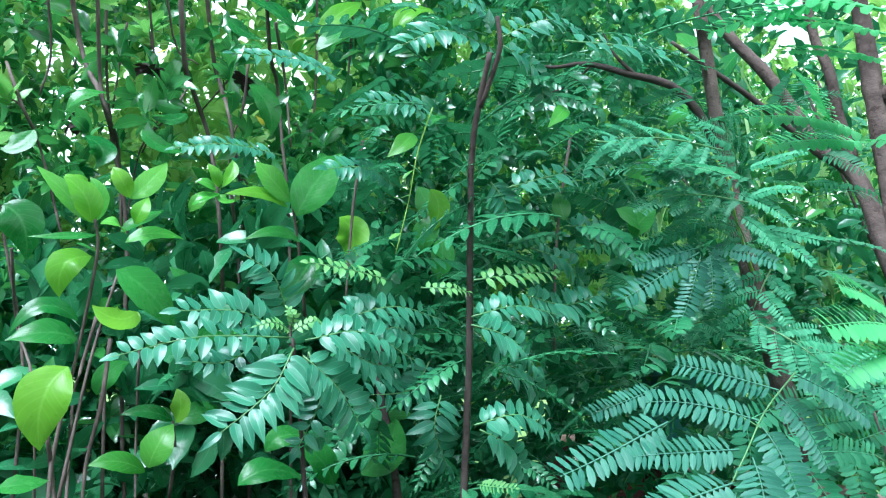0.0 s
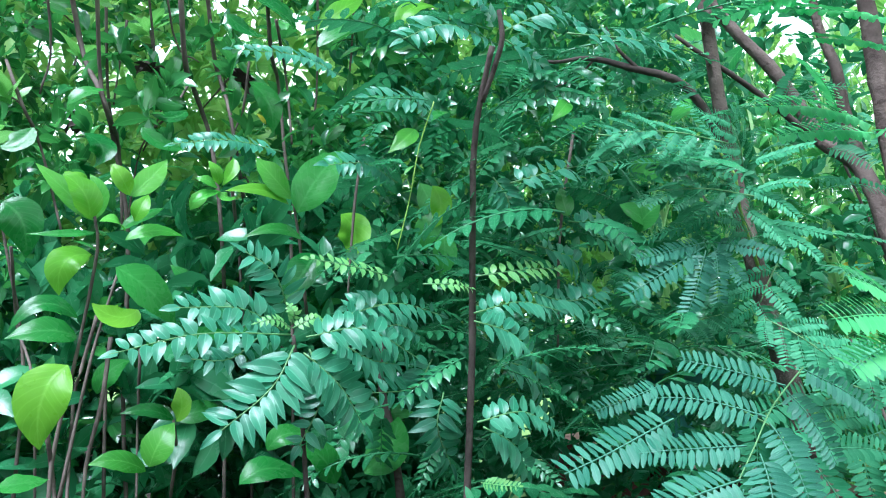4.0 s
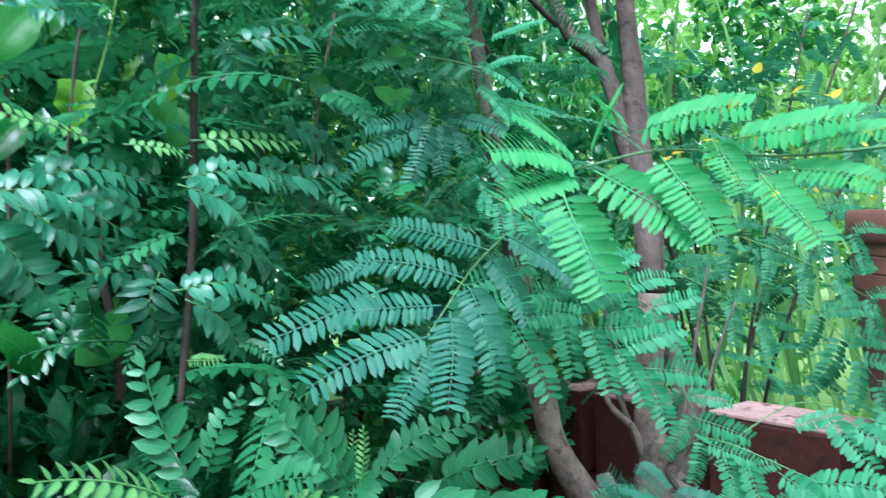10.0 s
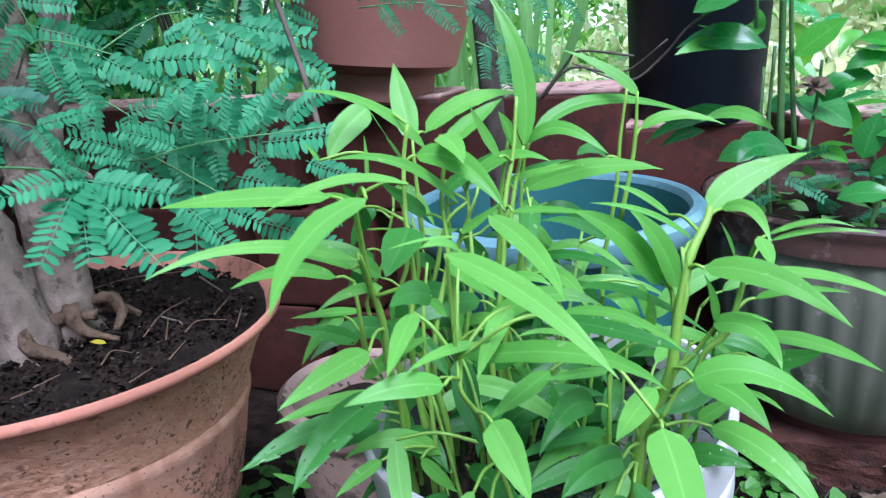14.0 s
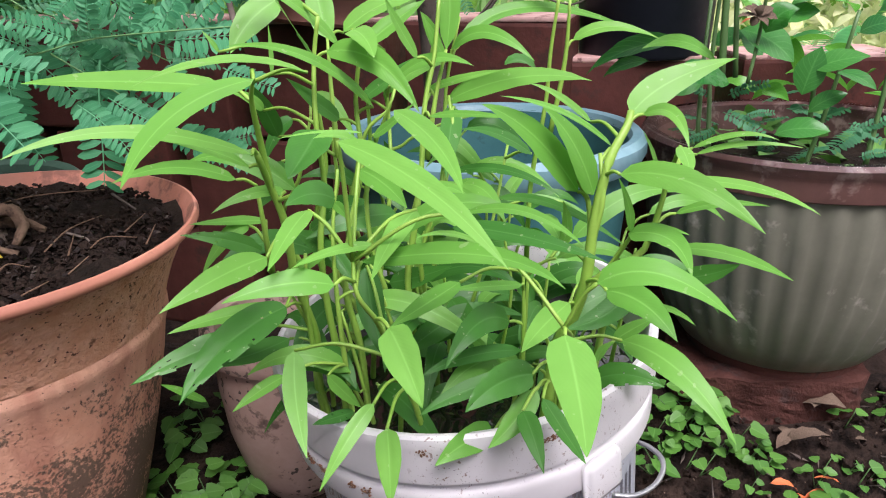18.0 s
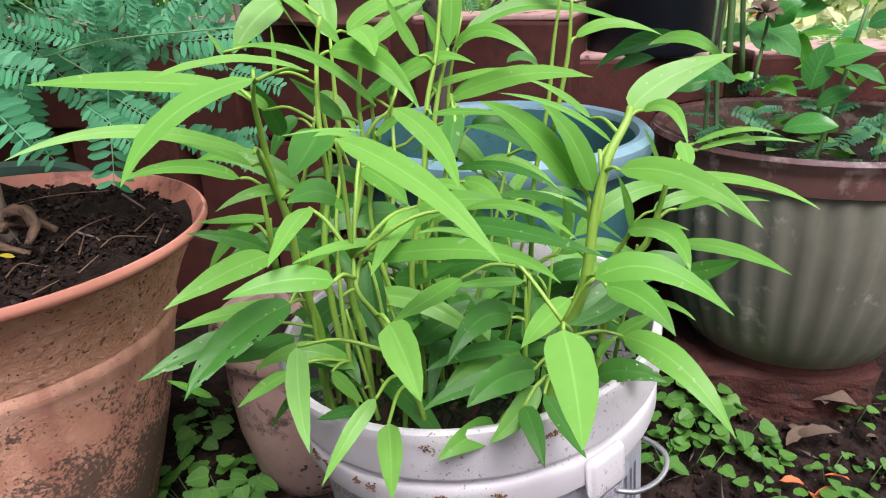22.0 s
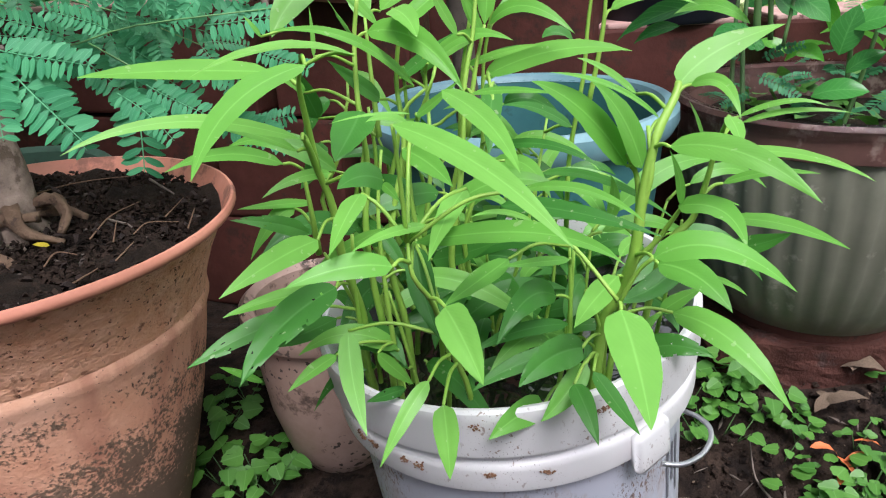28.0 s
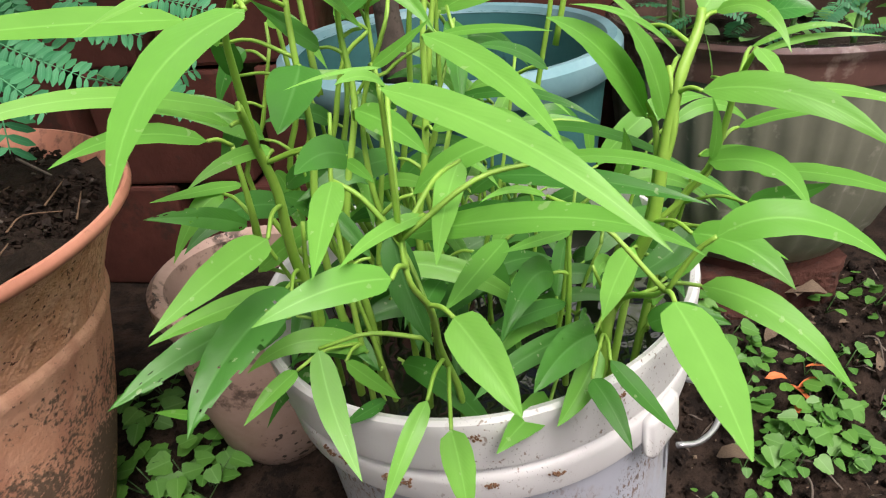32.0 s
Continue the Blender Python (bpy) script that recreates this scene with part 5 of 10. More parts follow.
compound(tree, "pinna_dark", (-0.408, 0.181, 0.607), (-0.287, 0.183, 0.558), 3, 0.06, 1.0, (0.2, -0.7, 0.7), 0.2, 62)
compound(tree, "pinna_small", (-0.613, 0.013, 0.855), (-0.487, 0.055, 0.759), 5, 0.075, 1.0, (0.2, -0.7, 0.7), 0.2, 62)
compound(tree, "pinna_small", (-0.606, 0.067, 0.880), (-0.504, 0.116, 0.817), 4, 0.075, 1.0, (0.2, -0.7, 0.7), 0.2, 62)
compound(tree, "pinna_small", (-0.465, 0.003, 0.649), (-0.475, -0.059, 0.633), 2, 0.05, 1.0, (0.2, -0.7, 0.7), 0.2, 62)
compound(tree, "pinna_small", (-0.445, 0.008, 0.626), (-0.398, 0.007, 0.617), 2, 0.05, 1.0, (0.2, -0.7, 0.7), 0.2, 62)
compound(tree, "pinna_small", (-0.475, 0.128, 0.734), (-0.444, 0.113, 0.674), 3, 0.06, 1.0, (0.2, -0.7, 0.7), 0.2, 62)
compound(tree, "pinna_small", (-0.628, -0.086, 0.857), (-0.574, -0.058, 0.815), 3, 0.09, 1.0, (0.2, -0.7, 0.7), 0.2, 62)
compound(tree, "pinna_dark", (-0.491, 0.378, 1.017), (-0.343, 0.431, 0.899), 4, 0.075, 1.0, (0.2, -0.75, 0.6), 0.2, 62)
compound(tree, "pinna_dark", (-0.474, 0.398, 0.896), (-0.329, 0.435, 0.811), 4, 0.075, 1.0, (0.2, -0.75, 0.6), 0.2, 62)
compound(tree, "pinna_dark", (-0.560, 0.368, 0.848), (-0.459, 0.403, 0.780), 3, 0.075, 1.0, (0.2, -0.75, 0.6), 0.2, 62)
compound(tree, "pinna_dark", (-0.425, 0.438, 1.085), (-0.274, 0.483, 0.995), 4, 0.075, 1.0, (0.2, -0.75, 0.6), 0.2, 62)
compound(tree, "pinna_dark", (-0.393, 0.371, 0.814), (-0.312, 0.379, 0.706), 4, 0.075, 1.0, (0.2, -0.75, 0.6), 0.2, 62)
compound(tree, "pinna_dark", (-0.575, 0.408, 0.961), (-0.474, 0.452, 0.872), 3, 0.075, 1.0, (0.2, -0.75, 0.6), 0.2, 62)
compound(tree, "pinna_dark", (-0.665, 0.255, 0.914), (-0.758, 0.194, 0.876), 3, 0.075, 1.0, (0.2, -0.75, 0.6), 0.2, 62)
frond(tree, "pinna_small", (-0.267, -0.139, 0.600), (-0.295, -0.179, 0.599), 1.0, 0, (0.1, -0.8, 0.7), "pinna", True)
frond(tree, "pinna_small", (-0.267, -0.139, 0.600), (-0.278, -0.186, 0.561), 1.0, 0, (0.1, -0.8, 0.7), "pinna", True)
frond(tree, "pinna_small", (-0.267, -0.139, 0.600), (-0.256, -0.175, 0.558), 1.0, 0, (0.1, -0.8, 0.7), "pinna", True)
frond(tree, "pinna_small", (-0.267, -0.139, 0.600), (-0.222, -0.163, 0.551), 1.0, 0, (0.1, -0.8, 0.7), "pinna", True)
frond(tree, "pinna_small", (-0.267, -0.139, 0.600), (-0.216, -0.145, 0.587), 1.0, 0, (0.1, -0.8, 0.7), "pinna", True)
frond(tree, "pinna_small", (-0.267, -0.139, 0.600), (-0.273, -0.159, 0.622), 1.0, 0, (0.1, -0.8, 0.7), "pinna", True)
frond(tree, "pinna", (-0.482, 0.009, 0.616), (-0.499, -0.060, 0.608), 1.0, 0, (0.1, -0.8, 0.7), "pinna", True)
frond(tree, "pinna", (-0.482, 0.009, 0.618), (-0.491, -0.040, 0.670), 1.0, 0, (0.1, -0.8, 0.7), "pinna", True)
frond(tree, "pinna", (-0.458, 0.029, 0.632), (-0.480, -0.033, 0.659), 1.0, 0, (0.1, -0.8, 0.7), "pinna", True)
frond(tree, "pinna", (-0.458, 0.028, 0.627), (-0.406, 0.008, 0.604), 1.0, 0, (0.1, -0.8, 0.7), "pinna", True)
frond(tree, "pinna", (-0.454, 0.032, 0.636), (-0.393, 0.022, 0.632), 1.0, 0, (0.1, -0.8, 0.7), "pinna", True)
frond(tree, "pinna", (-0.483, 0.016, 0.666), (-0.442, -0.006, 0.653), 1.0, 0, (0.1, -0.8, 0.7), "pinna", True)
frond(tree, "pinna_small", (-0.384, 0.180, 0.603), (-0.288, 0.214, 0.563), 1.0, 0, (0.1, -0.75, 0.65), "pinna", True)
frond(tree, "pinna_small", (-0.385, 0.156, 0.590), (-0.320, 0.173, 0.530), 1.0, 0, (0.1, -0.75, 0.65), "pinna", True)
frond(tree, "pinna_small", (-0.391, 0.128, 0.582), (-0.344, 0.136, 0.516), 1.0, 0, (0.1, -0.75, 0.65), "pinna", True)
frond(tree, "pinna_small", (-0.395, 0.101, 0.580), (-0.385, 0.082, 0.493), 1.0, 0, (0.1, -0.75, 0.65), "pinna", True)
frond(tree, "pinna_small", (-0.401, 0.082, 0.554), (-0.368, 0.079, 0.484), 1.0, 0, (0.1, -0.75, 0.65), "pinna", True)
frond(tree, "pinna_small", (-0.344, 0.246, 0.593), (-0.259, 0.269, 0.585), 1.0, 0, (0.1, -0.75, 0.65), "pinna", True)
frond(tree, "pinna_small", (-0.327, 0.140, 0.564), (-0.335, 0.103, 0.456), 1.0, 0, (0.1, -0.75, 0.65), "pinna", True)
frond(tree, "pinna_small", (-0.385, 0.104, 0.550), (-0.411, 0.070, 0.523), 1.0, 0, (0.1, -0.75, 0.65), "pinna", True)
frond(tree, "pinna_small", (-0.382, 0.178, 0.561), (-0.309, 0.196, 0.500), 1.0, 0, (0.1, -0.75, 0.65), "pinna", True)
stem(tree, "twig", [(-0.511, 0.162, 0.626), (-0.424, 0.085, 0.574), (-0.295, -0.097, 0.595), (-0.265, -0.139, 0.599)], 0.003, 0.0015, MAT_TWIG, 6, 0.1)
stem(tree, "twig", [(-0.387, 0.035, 0.573), (-0.404, -0.042, 0.593), (-0.423, -0.083, 0.585), (-0.438, -0.098, 0.576)], 0.0013, 0.0009, MAT_RIB, 5, 0.1)
leaf(tree, "yellow", (-0.419, -0.079, 0.589), (-0.422, -0.088, 0.587), 0.009)
leaf(tree, "yellow", (-0.419, -0.079, 0.589), (-0.410, -0.078, 0.593), 0.009)
leaf(tree, "yellow", (-0.419, -0.079, 0.589), (-0.415, -0.085, 0.581), 0.009)
leaf(tree, "yellow", (-0.419, -0.079, 0.589), (-0.417, -0.082, 0.598), 0.009)
leaf(tree, "yellow", (-0.419, -0.079, 0.589), (-0.411, -0.081, 0.584), 0.009)
leaf(tree, "yellow", (-0.401, -0.071, 0.573), (-0.405, -0.081, 0.571), 0.011)
leaf(tree, "yellow", (-0.401, -0.071, 0.573), (-0.390, -0.068, 0.579), 0.011)
leaf(tree, "yellow", (-0.401, -0.071, 0.573), (-0.396, -0.077, 0.564), 0.011)
leaf(tree, "yellow", (-0.401, -0.071, 0.573), (-0.400, -0.073, 0.585), 0.011)
leaf(tree, "yellow", (-0.401, -0.071, 0.573), (-0.391, -0.072, 0.567), 0.011)
leaf(tree, "yellow", (-0.408, -0.087, 0.544), (-0.413, -0.098, 0.542), 0.012)
leaf(tree, "yellow", (-0.408, -0.087, 0.544), (-0.397, -0.083, 0.550), 0.012)
leaf(tree, "yellow", (-0.408, -0.087, 0.544), (-0.403, -0.094, 0.535), 0.012)
leaf(tree, "yellow", (-0.408, -0.087, 0.544), (-0.408, -0.088, 0.557), 0.012)
leaf(tree, "yellow", (-0.408, -0.087, 0.544), (-0.398, -0.089, 0.537), 0.012)

# ---- white bucket with water spinach ----
bucket = thing("plastic_bucket", "white plastic pail full of water, spattered with soil", "bucket", "garden pots", at=(0, 0, 0))
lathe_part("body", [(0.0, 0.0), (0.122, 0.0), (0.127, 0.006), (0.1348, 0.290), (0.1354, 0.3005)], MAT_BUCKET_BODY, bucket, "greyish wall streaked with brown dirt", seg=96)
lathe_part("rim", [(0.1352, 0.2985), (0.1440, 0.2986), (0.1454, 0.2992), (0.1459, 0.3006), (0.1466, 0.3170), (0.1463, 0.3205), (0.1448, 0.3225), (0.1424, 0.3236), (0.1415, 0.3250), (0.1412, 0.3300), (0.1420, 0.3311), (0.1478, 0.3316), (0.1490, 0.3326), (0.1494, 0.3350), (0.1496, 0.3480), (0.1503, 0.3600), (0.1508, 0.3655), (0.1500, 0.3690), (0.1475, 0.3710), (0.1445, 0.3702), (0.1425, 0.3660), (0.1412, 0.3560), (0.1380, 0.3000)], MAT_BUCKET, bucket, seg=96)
lathe_part("water", [(0.0, 0.332), (0.07, 0.332), (0.1395, 0.332)], MAT_WATER, bucket, "dark still water")
ear = bevel_box("ear", 0.034, 0.010, 0.036, MAT_BUCKET, 0.005, 2)
ea = -0.92
part("ear", ear, bucket, "", Matrix.Translation((0.1475 * math.cos(ea), 0.1475 * math.sin(ea), 0.305)) @ Matrix.Rotation(ea + math.pi / 2, 4, "Z"))
part("ear", ear, bucket, "", Matrix.Translation((-0.1475 * math.cos(ea), -0.1475 * math.sin(ea), 0.305)) @ Matrix.Rotation(ea + math.pi / 2, 4, "Z"))
hp = [(0.094, -0.132, 0.300), (0.108, -0.130, 0.296), (0.123, -0.120, 0.294), (0.132, -0.108, 0.295), (0.134, -0.097, 0.297), (0.129, -0.085, 0.297), (0.1205, -0.072, 0.295)]
for a in (-0.4, -0.1, 0.2, 0.6, 1.0, 1.4, 1.8, 2.1):
    hp.append((0.1383 * math.cos(a), 0.1383 * math.sin(a), 0.2935))
hp.append((-0.094, 0.132, 0.300))
part("handle", tube_data("handle", hp, 0.0019, 0.0019, MAT_STEEL, 8, 0.0), bucket, "bent galvanised wire handle")
for n, (a, r, z) in enumerate(((-2.33, 0.1472, 0.3165), (-2.13, 0.1470, 0.3165), (-2.05, 0.1470, 0.3160), (-1.70, 0.1472, 0.3155), (-1.44, 0.1474, 0.3150), (-1.73, 0.1500, 0.3590), (-1.20, 0.1498, 0.3560), (-1.16, 0.1500, 0.3575), (-2.45, 0.1470, 0.3160))):
    rng = random.Random(70 + n)
    V, F = [], []
    for _ in range(26):
        b, up, s = a + rng.gauss(0, 0.016), z + rng.gauss(0, 0.0014), rng.uniform(0.0004, 0.0013)
        c = Vector((r * math.cos(b), r * math.sin(b), up))
        o = len(V)
        V += [c + Vector(p) * s * rng.uniform(0.7, 1.3) for p in ((1, 0, 0), (-1, 0, 0), (0, 1, 0), (0, -1, 0), (0, 0, 1), (0, 0, -1))]
        F += [(o + i, o + k, o + h) for i, k, h in ((0, 2, 4), (2, 1, 4), (1, 3, 4), (3, 0, 4), (2, 0, 5), (1, 2, 5), (3, 1, 5), (0, 3, 5))]
    tagged(part("mud", mesh_data("mud", V, F, MAT_MUD, None, False), bucket, "dried crumbs of brown mud"), kind="stuff")
marks = []
for k, (a, h) in enumerate(((-0.62, 0.052), (-0.55, 0.040), (-0.48, 0.058))):
    o = len(marks)
    for z in (0.262 - h, 0.262):
        r = 0.1275 + 0.0077 * z / 0.3
        marks += [((r + 0.0004) * math.cos(a + d), (r + 0.0004) * math.sin(a + d), z) for d in (-0.016, 0.016)]
part("printed_mark", mesh_data("printed_mark", marks, [(o, o + 1, o + 3, o + 2) for o in (0, 4, 8)], MAT_PRINT), bucket, "worn dark grey printed bars")
bucket.location = (0.0315, 0.0213, 0.0)
bucket.rotation_euler = (0.034, -0.0917, 0.0)
bucket.scale = (1.028, 1.028, 1.0)
spinach = thing("water_spinach", "dense bright green water spinach growing from the pail", "plant", at=(0, 0, 0.30))


SPINACH_STEMS = []


def water_stem(pts, r):
    """A jointed hollow stem; its line is kept for the leaf stalks."""
    stem(spinach, "stem", pts, r * 0.98, r * 0.45, MAT_GREENSTEM, 8, 0.07)
    SPINACH_STEMS.append(smooth_line(pts, 5))


def water_leaf(base, mid, tip, width, age):
    """A leaf on a stalk from the nearest stem."""
    bent_leaf(spinach, age, base, mid, tip, width, VIEW_FRONT, "dark leaf bitten full of holes" if age == "eaten" else "")
    base = Vector(base)
    near = min((p for line in SPINACH_STEMS for p in line), key=lambda p: (p - base).length + 1.6 * max(p.z - base.z + 0.004, 0))
    if 0.006 < (near - base).length < 0.065:
        bow = near.lerp(base, 0.55) + Vector((0, 0, 0.12 * (near - base).length))
        stem(spinach, "stalk", [near, bow, base], 0.0013, 0.0010, MAT_GREENSTEM, 6, 0.0)


water_stem([(-0.101, -0.049, 0.285), (-0.109, -0.055, 0.343), (-0.107, -0.059, 0.389), (-0.111, -0.08, 0.44), (-0.111, -0.09, 0.484), (-0.115, -0.1, 0.513), (-0.115, -0.12, 0.539)], 0.0042)
water_stem([(-0.115, -0.1, 0.513), (-0.115, -0.11, 0.544), (-0.114, -0.12, 0.568), (-0.109, -0.13, 0.58)], 0.0024)
water_stem([(-0.088, -0.056, 0.285), (-0.091, -0.06, 0.367), (-0.096, -0.06, 0.414), (-0.097, -0.06, 0.461), (-0.093, -0.05, 0.498), (-0.095, -0.05, 0.541), (-0.095, -0.04, 0.58), (-0.09, -0.04, 0.608)], 0.0030)
water_stem([(-0.074, -0.046, 0.285), (-0.076, -0.05, 0.371), (-0.084, -0.05, 0.418), (-0.079, -0.05, 0.461), (-0.068, -0.04, 0.511), (-0.071, -0.03, 0.552), (-0.065, -0.03, 0.589)], 0.0030)
water_stem([(-0.049, -0.046, 0.285), (-0.051, -0.05, 0.362), (-0.053, -0.05, 0.409), (-0.064, -0.05, 0.461), (-0.064, -0.04, 0.507), (-0.047, -0.04, 0.55), (-0.043, -0.03, 0.563)], 0.0024)
water_stem([(-0.034, -0.036, 0.285), (-0.035, -0.04, 0.356), (-0.04, -0.04, 0.422), (-0.033, -0.04, 0.466), (-0.028, -0.03, 0.504), (-0.025, -0.02, 0.546), (-0.018, -0.01, 0.579), (-0.014, 0.0, 0.618)], 0.0030)
water_stem([(-0.021, -0.026, 0.285), (-0.022, -0.03, 0.37), (-0.03, -0.04, 0.435), (-0.019, -0.04, 0.478), (-0.006, -0.02, 0.522), (-0.009, 0.0, 0.55)], 0.0024)
water_stem([(0.04, -0.086, 0.285), (0.041, -0.09, 0.381), (0.041, -0.09, 0.42), (0.04, -0.09, 0.452)], 0.0022)
water_stem([(0.051, 0.054, 0.285), (0.053, 0.05, 0.392), (0.055, 0.05, 0.467), (0.065, 0.05, 0.532), (0.068, 0.05, 0.575), (0.073, 0.05, 0.615)], 0.0026)
water_stem([(0.054, -0.098, 0.285), (0.059, -0.107, 0.397), (0.069, -0.11, 0.426), (0.075, -0.12, 0.458), (0.078, -0.12, 0.493), (0.085, -0.115, 0.529), (0.096, -0.105, 0.548), (0.099, -0.1, 0.556)], 0.0046)
water_stem([(0.074, -0.115, 0.448), (0.077, -0.115, 0.481), (0.075, -0.115, 0.506), (0.067, -0.12, 0.521)], 0.0024)
water_stem([(0.078, -0.12, 0.486), (0.082, -0.12, 0.511), (0.081, -0.11, 0.534)], 0.0026)
water_stem([(0.062, -0.093, 0.285), (0.072, -0.11, 0.43), (0.089, -0.12, 0.468), (0.099, -0.13, 0.493)], 0.0026)
water_stem([(0.083, -0.076, 0.285), (0.097, -0.09, 0.436), (0.116, -0.09, 0.467), (0.123, -0.09, 0.493), (0.127, -0.09, 0.515), (0.129, -0.1, 0.535)], 0.0028)
water_stem([(-0.026, -0.109, 0.285), (-0.028, -0.115, 0.355), (-0.039, -0.14, 0.411), (-0.043, -0.17, 0.455), (-0.051, -0.185, 0.48), (-0.053, -0.18, 0.497)], 0.0024)
water_stem([(0.059, -0.095, 0.285), (0.063, -0.104, 0.393), (0.062, -0.16, 0.441), (0.054, -0.19, 0.464)], 0.0024)
water_stem([(-0.099, -0.052, 0.285), (-0.107, -0.058, 0.343), (-0.108, -0.07, 0.41), (-0.103, -0.08, 0.461)], 0.0026)
water_stem([(-0.13, -0.07, 0.444), (-0.128, -0.08, 0.473), (-0.13, -0.08, 0.508)], 0.0026)
water_stem([(-0.103, -0.044, 0.285), (-0.102, -0.046, 0.338), (-0.111, -0.051, 0.386), (-0.126, -0.07, 0.444)], 0.0024)
water_stem([(-0.079, -0.076, 0.285), (-0.081, -0.08, 0.351), (-0.084, -0.08, 0.415), (-0.086, -0.07, 0.469), (-0.081, -0.06, 0.513)], 0.0024)
water_stem([(-0.01, 0.004, 0.285), (-0.01, 0.0, 0.332), (0.009, 0.0, 0.394), (0.022, 0.0, 0.451), (0.035, 0.02, 0.512)], 0.0022)
water_stem([(0.025, -0.026, 0.285), (0.026, -0.03, 0.34), (0.036, -0.03, 0.408), (0.029, -0.03, 0.462)], 0.0020)
water_stem([(-0.073, -0.006, 0.285), (-0.075, -0.01, 0.327), (-0.065, -0.01, 0.409), (-0.054, 0.0, 0.483), (-0.055, 0.02, 0.526), (-0.056, 0.02, 0.58)], 0.0026)
water_stem([(-0.051, 0.02, 0.297), (-0.044, 0.02, 0.405), (-0.017, 0.02, 0.477), (-0.012, 0.03, 0.549), (-0.001, 0.03, 0.602)], 0.0024)
water_stem([(0.1, -0.05, 0.285), (0.108, -0.057, 0.368), (0.112, -0.07, 0.426), (0.113, -0.08, 0.463)], 0.0020)
water_stem([(0.06, -0.095, 0.285), (0.063, -0.1, 0.374), (0.057, -0.11, 0.405), (0.048, -0.11, 0.43)], 0.0022)
water_stem([(-0.025, -0.01, 0.506), (-0.018, -0.005, 0.55), (-0.01, 0.0, 0.582)], 0.0024)
water_stem([(-0.088, -0.02, 0.511), (-0.091, -0.01, 0.554), (-0.093, 0.0, 0.591)], 0.0024)
water_stem([(0.069, 0.05, 0.508), (0.079, 0.05, 0.566), (0.081, 0.05, 0.612)], 0.0024)
water_leaf((-0.01, 0.0, 0.582), (-0.01, 0.02, 0.641), (-0.033, 0.04, 0.691), 0.0170, "mid")
water_leaf((-0.093, 0.0, 0.591), (-0.102, 0.02, 0.619), (-0.109, 0.04, 0.646), 0.0190, "mid")
water_leaf((-0.081, -0.02, 0.587), (-0.113, -0.045, 0.622), (-0.154, -0.07, 0.637), 0.0110, "mid")
water_leaf((-0.085, 0.02, 0.593), (-0.052, 0.035, 0.613), (-0.011, 0.05, 0.617), 0.0210, "mid")
water_leaf((-0.066, 0.01, 0.586), (-0.049, 0.02, 0.599), (-0.024, 0.03, 0.615), 0.0170, "mid")
water_leaf((-0.002, 0.04, 0.58), (0.049, 0.06, 0.606), (0.137, 0.08, 0.586), 0.0120, "mid")
water_leaf((0.081, 0.05, 0.609), (0.06, 0.055, 0.629), (0.023, 0.06, 0.647), 0.0100, "mid")
water_leaf((-0.015, 0.01, 0.578), (-0.021, 0.01, 0.595), (-0.028, 0.01, 0.607), 0.0090, "mid")
water_leaf((-0.131, -0.11, 0.575), (-0.175, -0.141, 0.583), (-0.209, -0.172, 0.587), 0.0150, "mid")
water_leaf((-0.08, -0.125, 0.584), (-0.111, -0.162, 0.595), (-0.141, -0.2, 0.589), 0.0150, "young_water")
water_leaf((-0.096, -0.17, 0.587), (-0.116, -0.218, 0.58), (-0.121, -0.265, 0.561), 0.0170, "young_water")
water_leaf((-0.111, -0.14, 0.543), (-0.164, -0.172, 0.563), (-0.208, -0.204, 0.557), 0.0080, "young_water")
water_leaf((-0.12, -0.12, 0.531), (-0.141, -0.145, 0.55), (-0.168, -0.17, 0.563), 0.0080, "mid")
water_leaf((-0.139, -0.09, 0.515), (-0.165, -0.116, 0.53), (-0.191, -0.142, 0.528), 0.0120, "mid")
water_leaf((-0.12, -0.02, 0.618), (-0.136, -0.035, 0.605), (-0.146, -0.05, 0.587), 0.0210, "mid")
water_leaf((-0.099, -0.02, 0.578), (-0.106, -0.04, 0.601), (-0.114, -0.06, 0.624), 0.0190, "mid")
water_leaf((-0.059, -0.03, 0.548), (-0.093, -0.065, 0.585), (-0.131, -0.1, 0.596), 0.0100, "mid")
water_leaf((-0.15, -0.06, 0.589), (-0.154, -0.06, 0.596), (-0.159, -0.06, 0.602), 0.0030, "young_water")
water_leaf((-0.118, -0.06, 0.575), (-0.117, -0.06, 0.589), (-0.117, -0.06, 0.605), 0.0030, "young_water")
water_leaf((-0.135, 0.0, 0.522), (-0.138, -0.015, 0.544), (-0.143, -0.03, 0.566), 0.0140, "old")
water_leaf((-0.135, -0.03, 0.547), (-0.141, -0.04, 0.557), (-0.152, -0.05, 0.564), 0.0080, "mid")
water_leaf((-0.028, -0.03, 0.58), (-0.038, -0.04, 0.6), (-0.046, -0.05, 0.619), 0.0090, "young_water")
water_leaf((-0.067, -0.05, 0.6), (-0.057, -0.065, 0.596), (-0.05, -0.08, 0.586), 0.0160, "mid")
water_leaf((-0.086, -0.04, 0.586), (-0.052, -0.06, 0.582), (-0.024, -0.08, 0.553), 0.0180, "mid")
water_leaf((-0.052, 0.01, 0.556), (-0.022, -0.005, 0.576), (0.009, -0.02, 0.573), 0.0110, "mid")
water_leaf((-0.075, 0.02, 0.545), (-0.053, 0.02, 0.56), (-0.029, 0.02, 0.577), 0.0120, "old")
water_leaf((-0.012, 0.0, 0.578), (-0.018, -0.005, 0.59), (-0.024, -0.01, 0.604), 0.0080, "mid")
water_leaf((-0.007, 0.03, 0.579), (0.019, 0.01, 0.592), (0.051, -0.01, 0.574), 0.0130, "mid")
